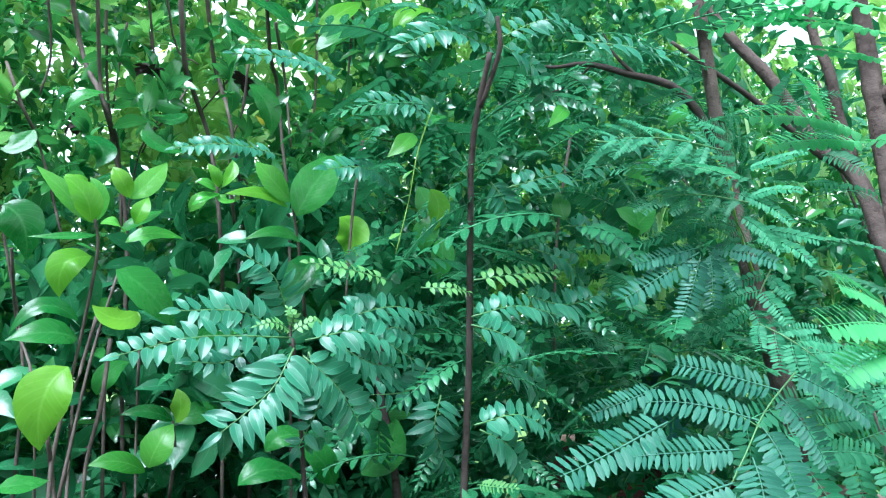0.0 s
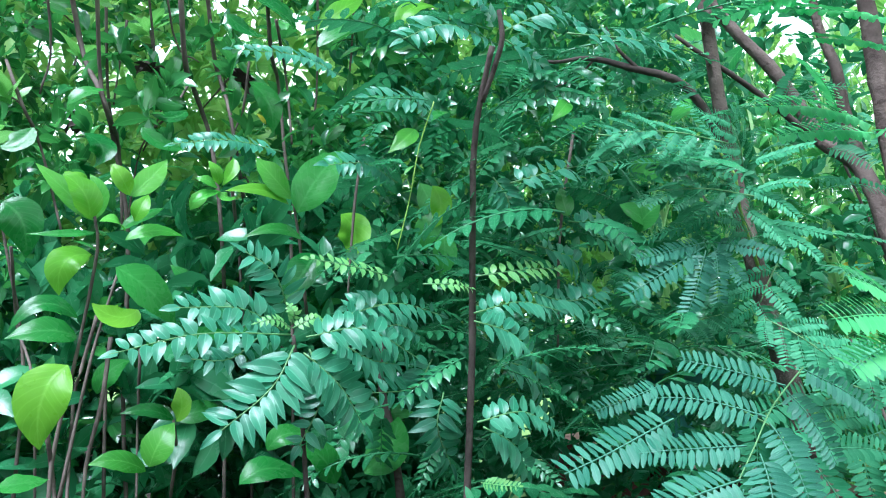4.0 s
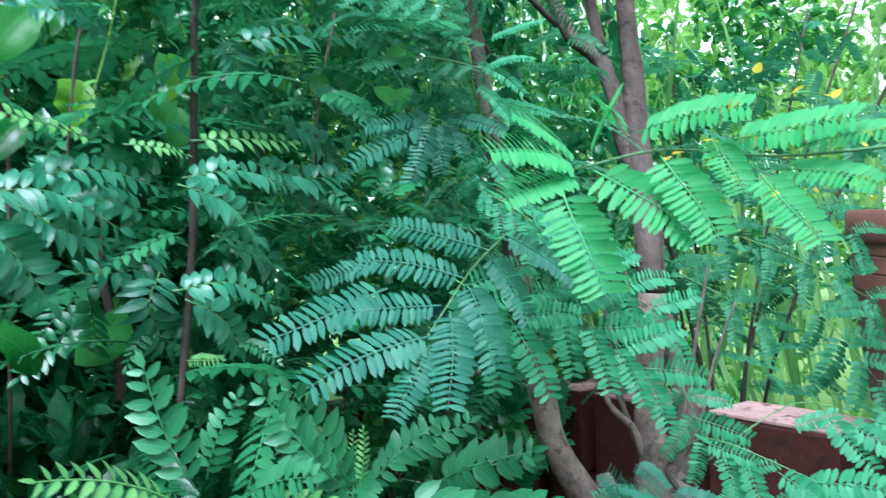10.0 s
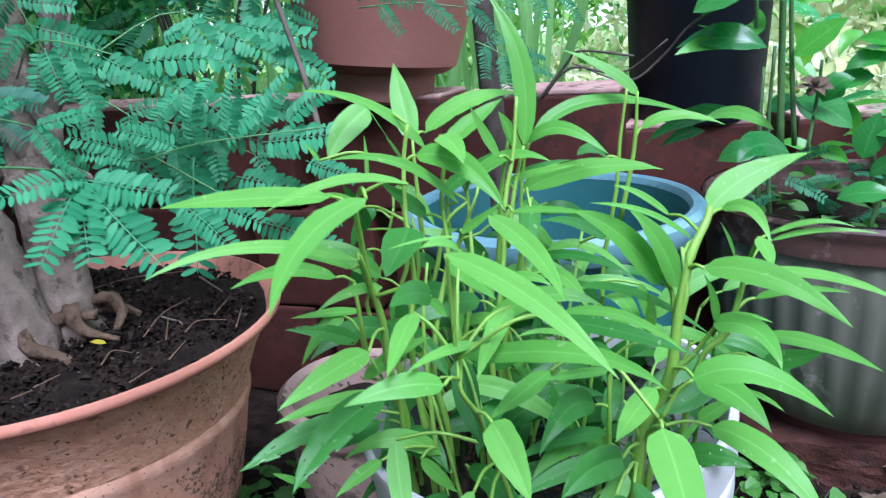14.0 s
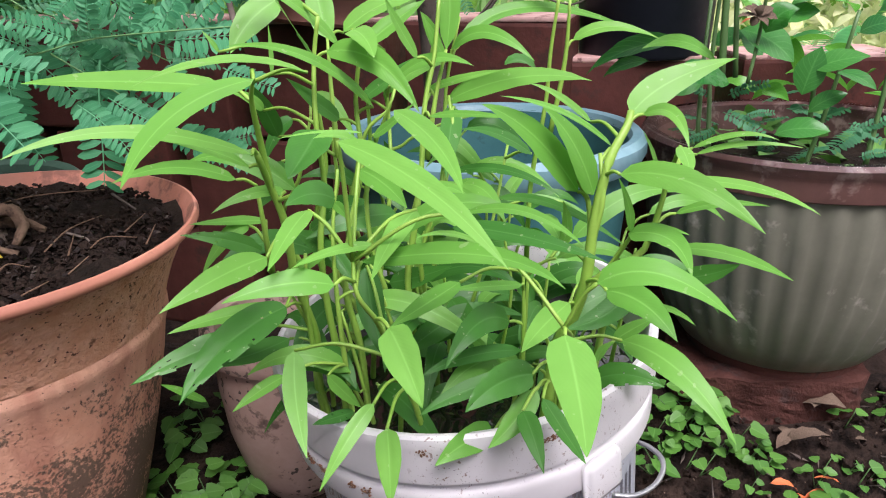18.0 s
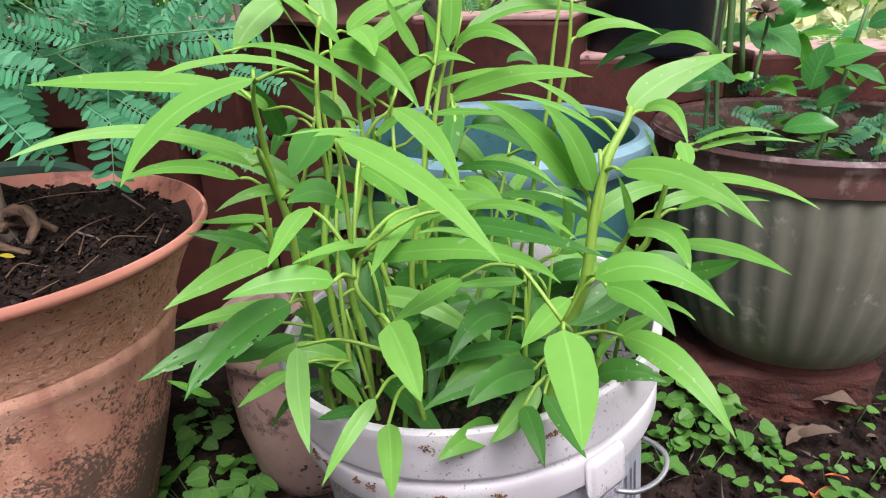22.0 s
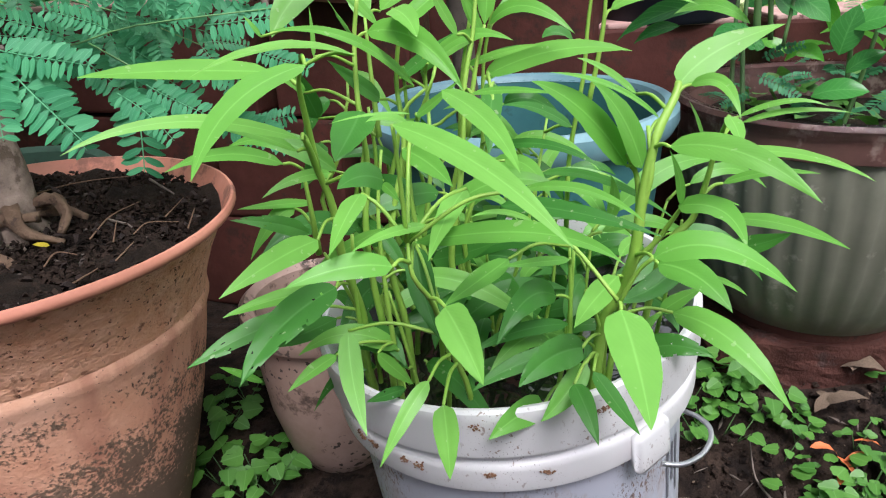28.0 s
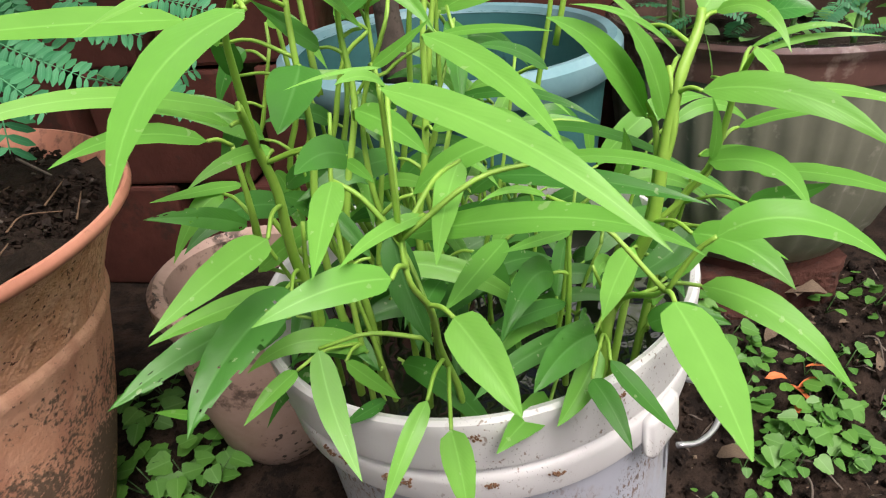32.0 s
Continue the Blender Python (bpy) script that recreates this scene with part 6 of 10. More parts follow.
water_leaf((-0.025, 0.01, 0.553), (0.002, -0.005, 0.563), (0.029, -0.02, 0.57), 0.0070, "mid")
water_leaf((-0.01, 0.03, 0.542), (0.042, 0.015, 0.56), (0.092, 0.0, 0.559), 0.0190, "mid")
water_leaf((0.057, 0.05, 0.561), (0.044, 0.04, 0.569), (0.032, 0.03, 0.567), 0.0180, "old")
water_leaf((-0.034, -0.13, 0.564), (-0.01, -0.17, 0.555), (0.004, -0.21, 0.541), 0.0130, "mid")
water_leaf((-0.02, -0.05, 0.545), (0.006, -0.065, 0.549), (0.034, -0.08, 0.548), 0.0060, "mid")
water_leaf((-0.005, 0.0, 0.542), (-0.008, -0.025, 0.525), (-0.01, -0.05, 0.503), 0.0160, "old")
water_leaf((0.09, -0.1, 0.535), (0.058, -0.125, 0.56), (0.022, -0.15, 0.574), 0.0060, "young_water")
water_leaf((0.08, -0.08, 0.546), (0.058, -0.095, 0.564), (0.04, -0.11, 0.574), 0.0070, "mid")
water_leaf((0.068, -0.12, 0.514), (0.041, -0.135, 0.55), (0.013, -0.15, 0.57), 0.0180, "mid")
water_leaf((0.077, -0.12, 0.512), (0.063, -0.13, 0.544), (0.045, -0.14, 0.566), 0.0180, "mid")
water_leaf((0.051, 0.0, 0.507), (0.025, -0.015, 0.525), (-0.0, -0.03, 0.532), 0.0110, "old")
water_leaf((-0.008, 0.0, 0.494), (0.033, -0.025, 0.501), (0.069, -0.05, 0.488), 0.0080, "old")
water_leaf((0.086, 0.06, 0.581), (0.113, 0.055, 0.591), (0.149, 0.05, 0.582), 0.0110, "mid")
water_leaf((0.099, -0.1, 0.554), (0.123, -0.09, 0.571), (0.162, -0.08, 0.582), 0.0190, "mid")
water_leaf((0.106, -0.1, 0.554), (0.117, -0.12, 0.558), (0.122, -0.14, 0.543), 0.0090, "mid")
water_leaf((0.129, -0.1, 0.535), (0.129, -0.115, 0.531), (0.127, -0.13, 0.526), 0.0100, "mid")
water_leaf((0.148, -0.06, 0.524), (0.173, -0.07, 0.535), (0.194, -0.08, 0.533), 0.0040, "mid")
water_leaf((0.151, -0.06, 0.52), (0.178, -0.07, 0.529), (0.21, -0.08, 0.528), 0.0040, "mid")
water_leaf((0.128, -0.06, 0.51), (0.12, -0.07, 0.526), (0.111, -0.08, 0.541), 0.0070, "mid")
water_leaf((0.089, -0.13, 0.527), (0.12, -0.155, 0.529), (0.151, -0.18, 0.51), 0.0150, "mid")
water_leaf((0.12, -0.11, 0.517), (0.161, -0.13, 0.519), (0.191, -0.15, 0.509), 0.0080, "mid")
water_leaf((0.136, -0.08, 0.487), (0.157, -0.095, 0.498), (0.181, -0.11, 0.501), 0.0070, "mid")
water_leaf((0.097, -0.13, 0.493), (0.093, -0.14, 0.511), (0.084, -0.15, 0.531), 0.0050, "young_water")
water_leaf((0.096, -0.13, 0.492), (0.112, -0.155, 0.498), (0.118, -0.18, 0.487), 0.0160, "mid")
water_leaf((0.106, -0.1, 0.482), (0.12, -0.11, 0.488), (0.134, -0.12, 0.487), 0.0050, "mid")
water_leaf((0.127, -0.12, 0.479), (0.147, -0.15, 0.487), (0.168, -0.18, 0.485), 0.0120, "mid")
water_leaf((0.136, -0.1, 0.451), (0.149, -0.115, 0.46), (0.161, -0.13, 0.473), 0.0130, "old")
water_leaf((0.067, -0.2, 0.493), (0.094, -0.21, 0.502), (0.127, -0.22, 0.483), 0.0160, "young_water")
water_leaf((0.082, -0.15, 0.466), (0.098, -0.17, 0.467), (0.111, -0.19, 0.456), 0.0170, "mid")
water_leaf((0.118, -0.12, 0.442), (0.126, -0.135, 0.445), (0.133, -0.15, 0.444), 0.0050, "mid")
water_leaf((0.107, -0.1, 0.441), (0.089, -0.11, 0.43), (0.065, -0.12, 0.426), 0.0170, "old")
water_leaf((-0.054, -0.19, 0.561), (-0.012, -0.225, 0.549), (0.022, -0.26, 0.526), 0.0130, "young_water")
water_leaf((-0.051, -0.14, 0.547), (-0.06, -0.155, 0.556), (-0.07, -0.17, 0.558), 0.0080, "young_water")
water_leaf((-0.052, -0.13, 0.552), (-0.07, -0.15, 0.557), (-0.088, -0.17, 0.558), 0.0030, "young_water")
water_leaf((0.004, -0.17, 0.519), (0.031, -0.205, 0.531), (0.053, -0.24, 0.528), 0.0070, "mid")
water_leaf((-0.004, -0.12, 0.493), (0.034, -0.145, 0.497), (0.078, -0.17, 0.491), 0.0130, "old")
water_leaf((-0.052, -0.16, 0.488), (0.011, -0.195, 0.506), (0.048, -0.23, 0.504), 0.0150, "mid")
water_leaf((0.013, -0.15, 0.494), (-0.005, -0.165, 0.506), (-0.021, -0.18, 0.509), 0.0040, "mid")
water_leaf((0.024, -0.06, 0.492), (0.06, -0.09, 0.496), (0.099, -0.12, 0.479), 0.0080, "old")
water_leaf((0.062, -0.1, 0.473), (0.065, -0.105, 0.488), (0.061, -0.11, 0.506), 0.0080, "mid")
water_leaf((0.039, -0.1, 0.447), (0.016, -0.12, 0.455), (-0.006, -0.14, 0.462), 0.0070, "mid")
water_leaf((0.0, -0.12, 0.458), (-0.02, -0.145, 0.455), (-0.037, -0.17, 0.454), 0.0140, "mid")
water_leaf((0.066, -0.12, 0.444), (0.048, -0.145, 0.441), (0.034, -0.17, 0.438), 0.0150, "mid")
water_leaf((-0.072, -0.12, 0.511), (-0.082, -0.135, 0.519), (-0.093, -0.15, 0.517), 0.0170, "old")
water_leaf((-0.076, -0.17, 0.521), (-0.079, -0.198, 0.519), (-0.083, -0.225, 0.511), 0.0120, "mid")
water_leaf((-0.073, -0.12, 0.509), (-0.067, -0.13, 0.508), (-0.061, -0.14, 0.505), 0.0060, "mid")
water_leaf((-0.109, -0.09, 0.507), (-0.127, -0.105, 0.51), (-0.146, -0.12, 0.503), 0.0080, "mid")
water_leaf((-0.132, -0.08, 0.463), (-0.151, -0.09, 0.475), (-0.176, -0.1, 0.482), 0.0120, "eaten")
water_leaf((-0.136, -0.05, 0.474), (-0.155, -0.065, 0.479), (-0.178, -0.08, 0.482), 0.0080, "mid")
water_leaf((-0.145, -0.06, 0.474), (-0.158, -0.07, 0.469), (-0.175, -0.08, 0.445), 0.0130, "mid")
water_leaf((-0.113, -0.13, 0.479), (-0.131, -0.157, 0.479), (-0.156, -0.185, 0.47), 0.0170, "mid")
water_leaf((-0.058, -0.205, 0.495), (-0.08, -0.215, 0.5), (-0.106, -0.225, 0.495), 0.0140, "young_water")
water_leaf((-0.118, -0.09, 0.426), (-0.151, -0.11, 0.43), (-0.181, -0.13, 0.428), 0.0130, "mid")
water_leaf((-0.146, -0.08, 0.402), (-0.179, -0.105, 0.4), (-0.212, -0.13, 0.391), 0.0180, "eaten")
water_leaf((-0.111, -0.11, 0.437), (-0.139, -0.145, 0.429), (-0.157, -0.18, 0.41), 0.0240, "eaten")
water_leaf((-0.159, -0.14, 0.386), (-0.169, -0.15, 0.4), (-0.176, -0.16, 0.411), 0.0050, "young_water")
water_leaf((-0.129, -0.05, 0.381), (-0.153, -0.075, 0.381), (-0.175, -0.1, 0.387), 0.0190, "old")
water_leaf((-0.117, -0.11, 0.386), (-0.13, -0.125, 0.384), (-0.144, -0.14, 0.378), 0.0100, "mid")
water_leaf((-0.097, -0.15, 0.428), (-0.092, -0.175, 0.409), (-0.082, -0.2, 0.39), 0.0140, "mid")
water_leaf((-0.049, -0.17, 0.405), (-0.062, -0.188, 0.393), (-0.076, -0.205, 0.372), 0.0100, "mid")
water_leaf((-0.04, -0.185, 0.399), (-0.038, -0.198, 0.384), (-0.037, -0.21, 0.368), 0.0150, "mid")
water_leaf((-0.035, -0.19, 0.464), (-0.025, -0.21, 0.455), (-0.016, -0.23, 0.443), 0.0190, "young_water")
water_leaf((-0.042, -0.17, 0.502), (-0.06, -0.192, 0.507), (-0.075, -0.215, 0.508), 0.0080, "mid")
water_leaf((-0.023, -0.14, 0.511), (-0.033, -0.17, 0.506), (-0.041, -0.2, 0.495), 0.0120, "mid")
water_leaf((-0.056, -0.12, 0.469), (-0.052, -0.135, 0.445), (-0.043, -0.15, 0.421), 0.0170, "old")
water_leaf((-0.091, -0.1, 0.38), (-0.076, -0.12, 0.38), (-0.062, -0.14, 0.382), 0.0100, "mid")
water_leaf((-0.071, -0.12, 0.365), (-0.083, -0.13, 0.367), (-0.094, -0.14, 0.369), 0.0080, "eaten")
water_leaf((0.044, -0.13, 0.4), (0.022, -0.148, 0.404), (0.003, -0.165, 0.396), 0.0210, "eaten")
water_leaf((0.051, -0.11, 0.391), (0.005, -0.13, 0.389), (-0.025, -0.15, 0.383), 0.0130, "old")
water_leaf((0.04, -0.09, 0.394), (0.005, -0.11, 0.401), (-0.025, -0.13, 0.398), 0.0110, "old")
water_leaf((0.02, -0.13, 0.357), (0.003, -0.145, 0.36), (-0.016, -0.16, 0.354), 0.0180, "mid")
water_leaf((0.047, -0.13, 0.389), (0.032, -0.145, 0.375), (0.016, -0.16, 0.367), 0.0150, "mid")
water_leaf((0.037, -0.15, 0.387), (0.042, -0.167, 0.381), (0.047, -0.185, 0.369), 0.0130, "old")
water_leaf((0.053, -0.2, 0.465), (0.055, -0.233, 0.455), (0.055, -0.265, 0.443), 0.0240, "young_water")
water_leaf((0.05, -0.14, 0.389), (0.061, -0.16, 0.379), (0.071, -0.18, 0.372), 0.0110, "old")
water_leaf((0.095, -0.14, 0.429), (0.121, -0.17, 0.426), (0.144, -0.2, 0.401), 0.0190, "mid")
water_leaf((0.091, -0.09, 0.371), (0.11, -0.1, 0.381), (0.132, -0.11, 0.378), 0.0170, "eaten")
water_leaf((0.089, -0.1, 0.391), (0.092, -0.1, 0.4), (0.1, -0.1, 0.406), 0.0060, "young_water")
water_leaf((0.104, -0.08, 0.396), (0.116, -0.08, 0.405), (0.131, -0.08, 0.414), 0.0110, "mid")
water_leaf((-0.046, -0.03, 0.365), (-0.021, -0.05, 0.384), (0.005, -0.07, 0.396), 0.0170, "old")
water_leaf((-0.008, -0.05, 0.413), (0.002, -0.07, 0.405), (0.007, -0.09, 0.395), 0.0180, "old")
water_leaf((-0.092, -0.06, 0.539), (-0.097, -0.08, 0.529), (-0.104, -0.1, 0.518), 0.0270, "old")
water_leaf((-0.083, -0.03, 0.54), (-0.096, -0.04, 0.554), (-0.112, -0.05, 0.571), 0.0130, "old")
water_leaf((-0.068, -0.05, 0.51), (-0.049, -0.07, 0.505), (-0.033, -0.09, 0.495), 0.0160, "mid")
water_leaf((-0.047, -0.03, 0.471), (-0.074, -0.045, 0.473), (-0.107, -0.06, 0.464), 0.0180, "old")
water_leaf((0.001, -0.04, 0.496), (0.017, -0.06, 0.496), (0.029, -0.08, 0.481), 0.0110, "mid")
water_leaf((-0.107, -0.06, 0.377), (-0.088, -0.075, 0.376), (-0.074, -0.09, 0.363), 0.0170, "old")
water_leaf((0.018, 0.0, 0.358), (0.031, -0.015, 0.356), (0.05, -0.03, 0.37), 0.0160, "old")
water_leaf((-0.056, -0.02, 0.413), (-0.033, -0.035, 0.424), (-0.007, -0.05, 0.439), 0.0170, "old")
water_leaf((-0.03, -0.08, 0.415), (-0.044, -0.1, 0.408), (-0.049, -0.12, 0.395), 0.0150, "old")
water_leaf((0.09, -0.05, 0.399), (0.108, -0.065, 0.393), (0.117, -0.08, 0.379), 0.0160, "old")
water_leaf((-0.056, -0.06, 0.535), (-0.044, -0.07, 0.544), (-0.026, -0.08, 0.56), 0.0080, "mid")
water_leaf((-0.027, -0.05, 0.494), (-0.01, -0.06, 0.5), (0.005, -0.07, 0.496), 0.0090, "mid")
water_leaf((-0.136, -0.06, 0.423), (-0.107, -0.07, 0.448), (-0.08, -0.08, 0.465), 0.0130, "mid")
water_leaf((-0.09, -0.04, 0.436), (-0.102, -0.05, 0.457), (-0.115, -0.06, 0.469), 0.0160, "old")

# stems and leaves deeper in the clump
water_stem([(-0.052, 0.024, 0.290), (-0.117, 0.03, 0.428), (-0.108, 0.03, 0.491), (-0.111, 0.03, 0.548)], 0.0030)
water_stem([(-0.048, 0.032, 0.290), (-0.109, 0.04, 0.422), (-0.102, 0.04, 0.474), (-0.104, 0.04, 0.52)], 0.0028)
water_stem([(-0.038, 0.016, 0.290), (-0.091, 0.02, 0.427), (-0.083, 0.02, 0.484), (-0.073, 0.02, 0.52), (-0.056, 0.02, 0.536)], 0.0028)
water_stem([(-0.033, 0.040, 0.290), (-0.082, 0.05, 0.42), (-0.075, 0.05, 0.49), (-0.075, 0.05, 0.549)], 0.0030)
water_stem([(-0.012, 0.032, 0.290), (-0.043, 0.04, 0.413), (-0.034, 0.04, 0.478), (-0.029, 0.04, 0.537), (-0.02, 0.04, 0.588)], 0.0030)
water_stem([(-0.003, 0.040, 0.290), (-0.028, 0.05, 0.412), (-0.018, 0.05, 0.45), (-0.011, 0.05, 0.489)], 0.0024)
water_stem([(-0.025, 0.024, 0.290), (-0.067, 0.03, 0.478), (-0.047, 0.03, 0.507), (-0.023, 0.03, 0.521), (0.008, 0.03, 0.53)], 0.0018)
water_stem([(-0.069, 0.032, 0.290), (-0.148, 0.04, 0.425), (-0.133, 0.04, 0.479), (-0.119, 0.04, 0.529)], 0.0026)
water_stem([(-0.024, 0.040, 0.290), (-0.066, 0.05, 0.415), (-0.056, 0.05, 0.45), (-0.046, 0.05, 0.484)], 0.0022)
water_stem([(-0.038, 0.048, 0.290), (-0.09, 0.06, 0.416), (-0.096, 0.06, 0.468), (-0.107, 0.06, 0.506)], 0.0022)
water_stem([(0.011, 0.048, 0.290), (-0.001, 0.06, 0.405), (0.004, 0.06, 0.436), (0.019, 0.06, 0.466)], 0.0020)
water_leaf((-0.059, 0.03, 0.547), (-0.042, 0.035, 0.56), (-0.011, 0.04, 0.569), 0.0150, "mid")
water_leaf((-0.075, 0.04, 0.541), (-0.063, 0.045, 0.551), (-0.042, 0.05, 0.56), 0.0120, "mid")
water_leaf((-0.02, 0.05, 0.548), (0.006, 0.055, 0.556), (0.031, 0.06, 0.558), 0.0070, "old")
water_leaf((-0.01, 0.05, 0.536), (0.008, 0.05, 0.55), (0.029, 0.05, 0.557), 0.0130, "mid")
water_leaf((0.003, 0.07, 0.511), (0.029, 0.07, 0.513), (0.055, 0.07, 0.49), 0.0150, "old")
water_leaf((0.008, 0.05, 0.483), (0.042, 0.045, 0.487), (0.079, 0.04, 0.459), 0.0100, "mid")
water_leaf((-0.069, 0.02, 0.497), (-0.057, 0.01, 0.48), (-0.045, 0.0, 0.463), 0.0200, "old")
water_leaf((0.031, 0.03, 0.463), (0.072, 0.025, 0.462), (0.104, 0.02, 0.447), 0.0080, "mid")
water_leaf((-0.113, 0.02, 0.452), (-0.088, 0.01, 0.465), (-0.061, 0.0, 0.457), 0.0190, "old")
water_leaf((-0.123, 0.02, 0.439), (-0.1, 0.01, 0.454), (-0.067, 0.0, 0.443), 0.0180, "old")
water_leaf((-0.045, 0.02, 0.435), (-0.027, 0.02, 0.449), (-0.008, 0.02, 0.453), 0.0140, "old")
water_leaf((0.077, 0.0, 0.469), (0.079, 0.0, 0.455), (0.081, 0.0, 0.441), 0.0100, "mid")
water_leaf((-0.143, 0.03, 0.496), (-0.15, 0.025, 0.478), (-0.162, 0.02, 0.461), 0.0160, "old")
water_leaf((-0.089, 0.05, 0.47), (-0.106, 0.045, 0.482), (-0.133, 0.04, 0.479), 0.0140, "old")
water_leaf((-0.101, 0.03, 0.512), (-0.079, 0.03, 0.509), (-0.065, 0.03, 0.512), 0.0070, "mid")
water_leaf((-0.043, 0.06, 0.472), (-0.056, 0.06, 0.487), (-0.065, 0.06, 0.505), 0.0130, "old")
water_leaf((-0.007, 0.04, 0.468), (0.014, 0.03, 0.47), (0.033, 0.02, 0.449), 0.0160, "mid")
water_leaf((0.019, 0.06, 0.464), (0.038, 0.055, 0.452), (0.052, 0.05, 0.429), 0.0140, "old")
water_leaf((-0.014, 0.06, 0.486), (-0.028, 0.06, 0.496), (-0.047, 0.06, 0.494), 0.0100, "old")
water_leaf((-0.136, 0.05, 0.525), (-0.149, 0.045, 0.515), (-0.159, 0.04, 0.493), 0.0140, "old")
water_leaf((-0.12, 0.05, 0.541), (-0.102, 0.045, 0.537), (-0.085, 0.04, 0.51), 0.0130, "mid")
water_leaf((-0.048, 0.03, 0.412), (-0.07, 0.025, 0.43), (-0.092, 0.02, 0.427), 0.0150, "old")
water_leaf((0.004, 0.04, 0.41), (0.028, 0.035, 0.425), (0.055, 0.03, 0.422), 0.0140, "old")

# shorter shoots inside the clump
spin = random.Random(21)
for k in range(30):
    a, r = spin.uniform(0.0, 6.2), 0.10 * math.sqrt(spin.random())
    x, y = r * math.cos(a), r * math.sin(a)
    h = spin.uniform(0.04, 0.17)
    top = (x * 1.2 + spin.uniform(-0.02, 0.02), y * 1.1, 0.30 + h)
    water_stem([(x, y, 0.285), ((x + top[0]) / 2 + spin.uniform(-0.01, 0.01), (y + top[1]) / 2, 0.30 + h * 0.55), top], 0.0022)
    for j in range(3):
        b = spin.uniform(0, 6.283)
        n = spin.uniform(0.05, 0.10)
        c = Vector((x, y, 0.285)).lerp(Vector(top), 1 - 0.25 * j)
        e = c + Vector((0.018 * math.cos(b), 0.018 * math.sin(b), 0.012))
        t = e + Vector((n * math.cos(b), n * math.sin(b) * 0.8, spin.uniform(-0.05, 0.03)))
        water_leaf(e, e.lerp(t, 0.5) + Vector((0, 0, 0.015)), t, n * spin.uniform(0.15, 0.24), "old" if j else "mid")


# ---- other pots ----
stain_free_pot("clay_pot", "small beige clay pot stained with soil", (-0.218, 0.253, 0.0), [(0.0, 0.0), (0.043, 0.0), (0.051, 0.006), (0.073, 0.045), (0.087, 0.105), (0.093, 0.17), (0.092, 0.215)], MAT_BEIGE, [(0.091, 0.212), (0.102, 0.218), (0.106, 0.23), (0.105, 0.246), (0.097, 0.253), (0.088, 0.246), (0.084, 0.20)], MAT_BEIGE, 0.085, 0.205, rim_label="rounded pinkish clay rim")
tub = stain_free_pot("plastic_tub", "wide teal plastic tub with faded rolled rim", (0.03, 0.365, 0.0), [(0.0, 0.02), (0.13, 0.0), (0.137, 0.01), (0.158, 0.2), (0.172, 0.40), (0.173, 0.425)], MAT_TEAL, [(0.172, 0.415), (0.184, 0.418), (0.190, 0.430), (0.189, 0.443), (0.182, 0.450), (0.172, 0.448), (0.168, 0.440)], MAT_TEAL_RIM, 0.157, 0.345, rim_label="faded pale teal rolled rim")
lathe_part("lining", [(0.169, 0.442), (0.165, 0.42), (0.156, 0.30)], MAT_TEAL, tub)
fl = stain_free_pot("fluted_pot", "grey-green fluted glazed pot with brown rim", (0.43, 0.40, 0.135), [(0.0, 0.0), (0.10, 0.0), (0.112, 0.004), (0.116, 0.012), (0.128, 0.022), (0.150, 0.055), (0.171, 0.115), (0.183, 0.19), (0.187, 0.245), (0.187, 0.262)], MAT_FLUTE, [(0.186, 0.258), (0.193, 0.261), (0.195, 0.275), (0.195, 0.292), (0.198, 0.297), (0.194, 0.302), (0.184, 0.299), (0.180, 0.275), (0.174, 0.24)], MAT_FLUTE_RIM, 0.175, 0.255, flute=0.0035, flutes=36, seg=144, rim_label="smooth dark brown band")
lathe_part("film", [(0.1975, 0.287), (0.2, 0.299), (0.196, 0.3055), (0.184, 0.3025), (0.181, 0.288)], MAT_FILM, fl, "torn clear plastic film folded over the rim", seg=60, wobble=0.004)
lathe_part("foot_ring", [(0.0, 0.0), (0.114, 0.0), (0.121, 0.02), (0.120, 0.05), (0.112, 0.062)], MAT_CLAY_DARK, fl, "red-brown clay foot", at=(0, 0, -0.005))
slab = thing("clay_slab", "broken red clay slab under the fluted pot", "brick", at=(0.40, 0.36, 0.0))
rough = bmesh.new()
bmesh.ops.create_cube(rough, size=1)
bmesh.ops.scale(rough, vec=(0.245, 0.22, 0.085), verts=rough.verts)
bmesh.ops.subdivide_edges(rough, edges=rough.edges[:], cuts=11, use_grid_fill=True)
for v in rough.verts:
    q = v.co
    v.co = q * (1 - 0.10 * (abs(q.x / 0.1225) ** 4) * (abs(q.y / 0.11) ** 4)) + 0.010 * Vector((noise.noise(q * 21), noise.noise(q * 23 + Vector((3, 0, 0))), 0.6 * noise.noise(q * 19 + Vector((0, 5, 0))))) + 0.003 * Vector((noise.noise(q * 90), noise.noise(q * 95), noise.noise(q * 85)))
rough_mesh = bpy.data.meshes.new("slab")
rough.to_mesh(rough_mesh)
rough.free()
rough_mesh.materials.append(MAT_SLAB)
part("slab", rough_mesh, slab, "", Matrix.Translation((0.0, 0.03, 0.094)))
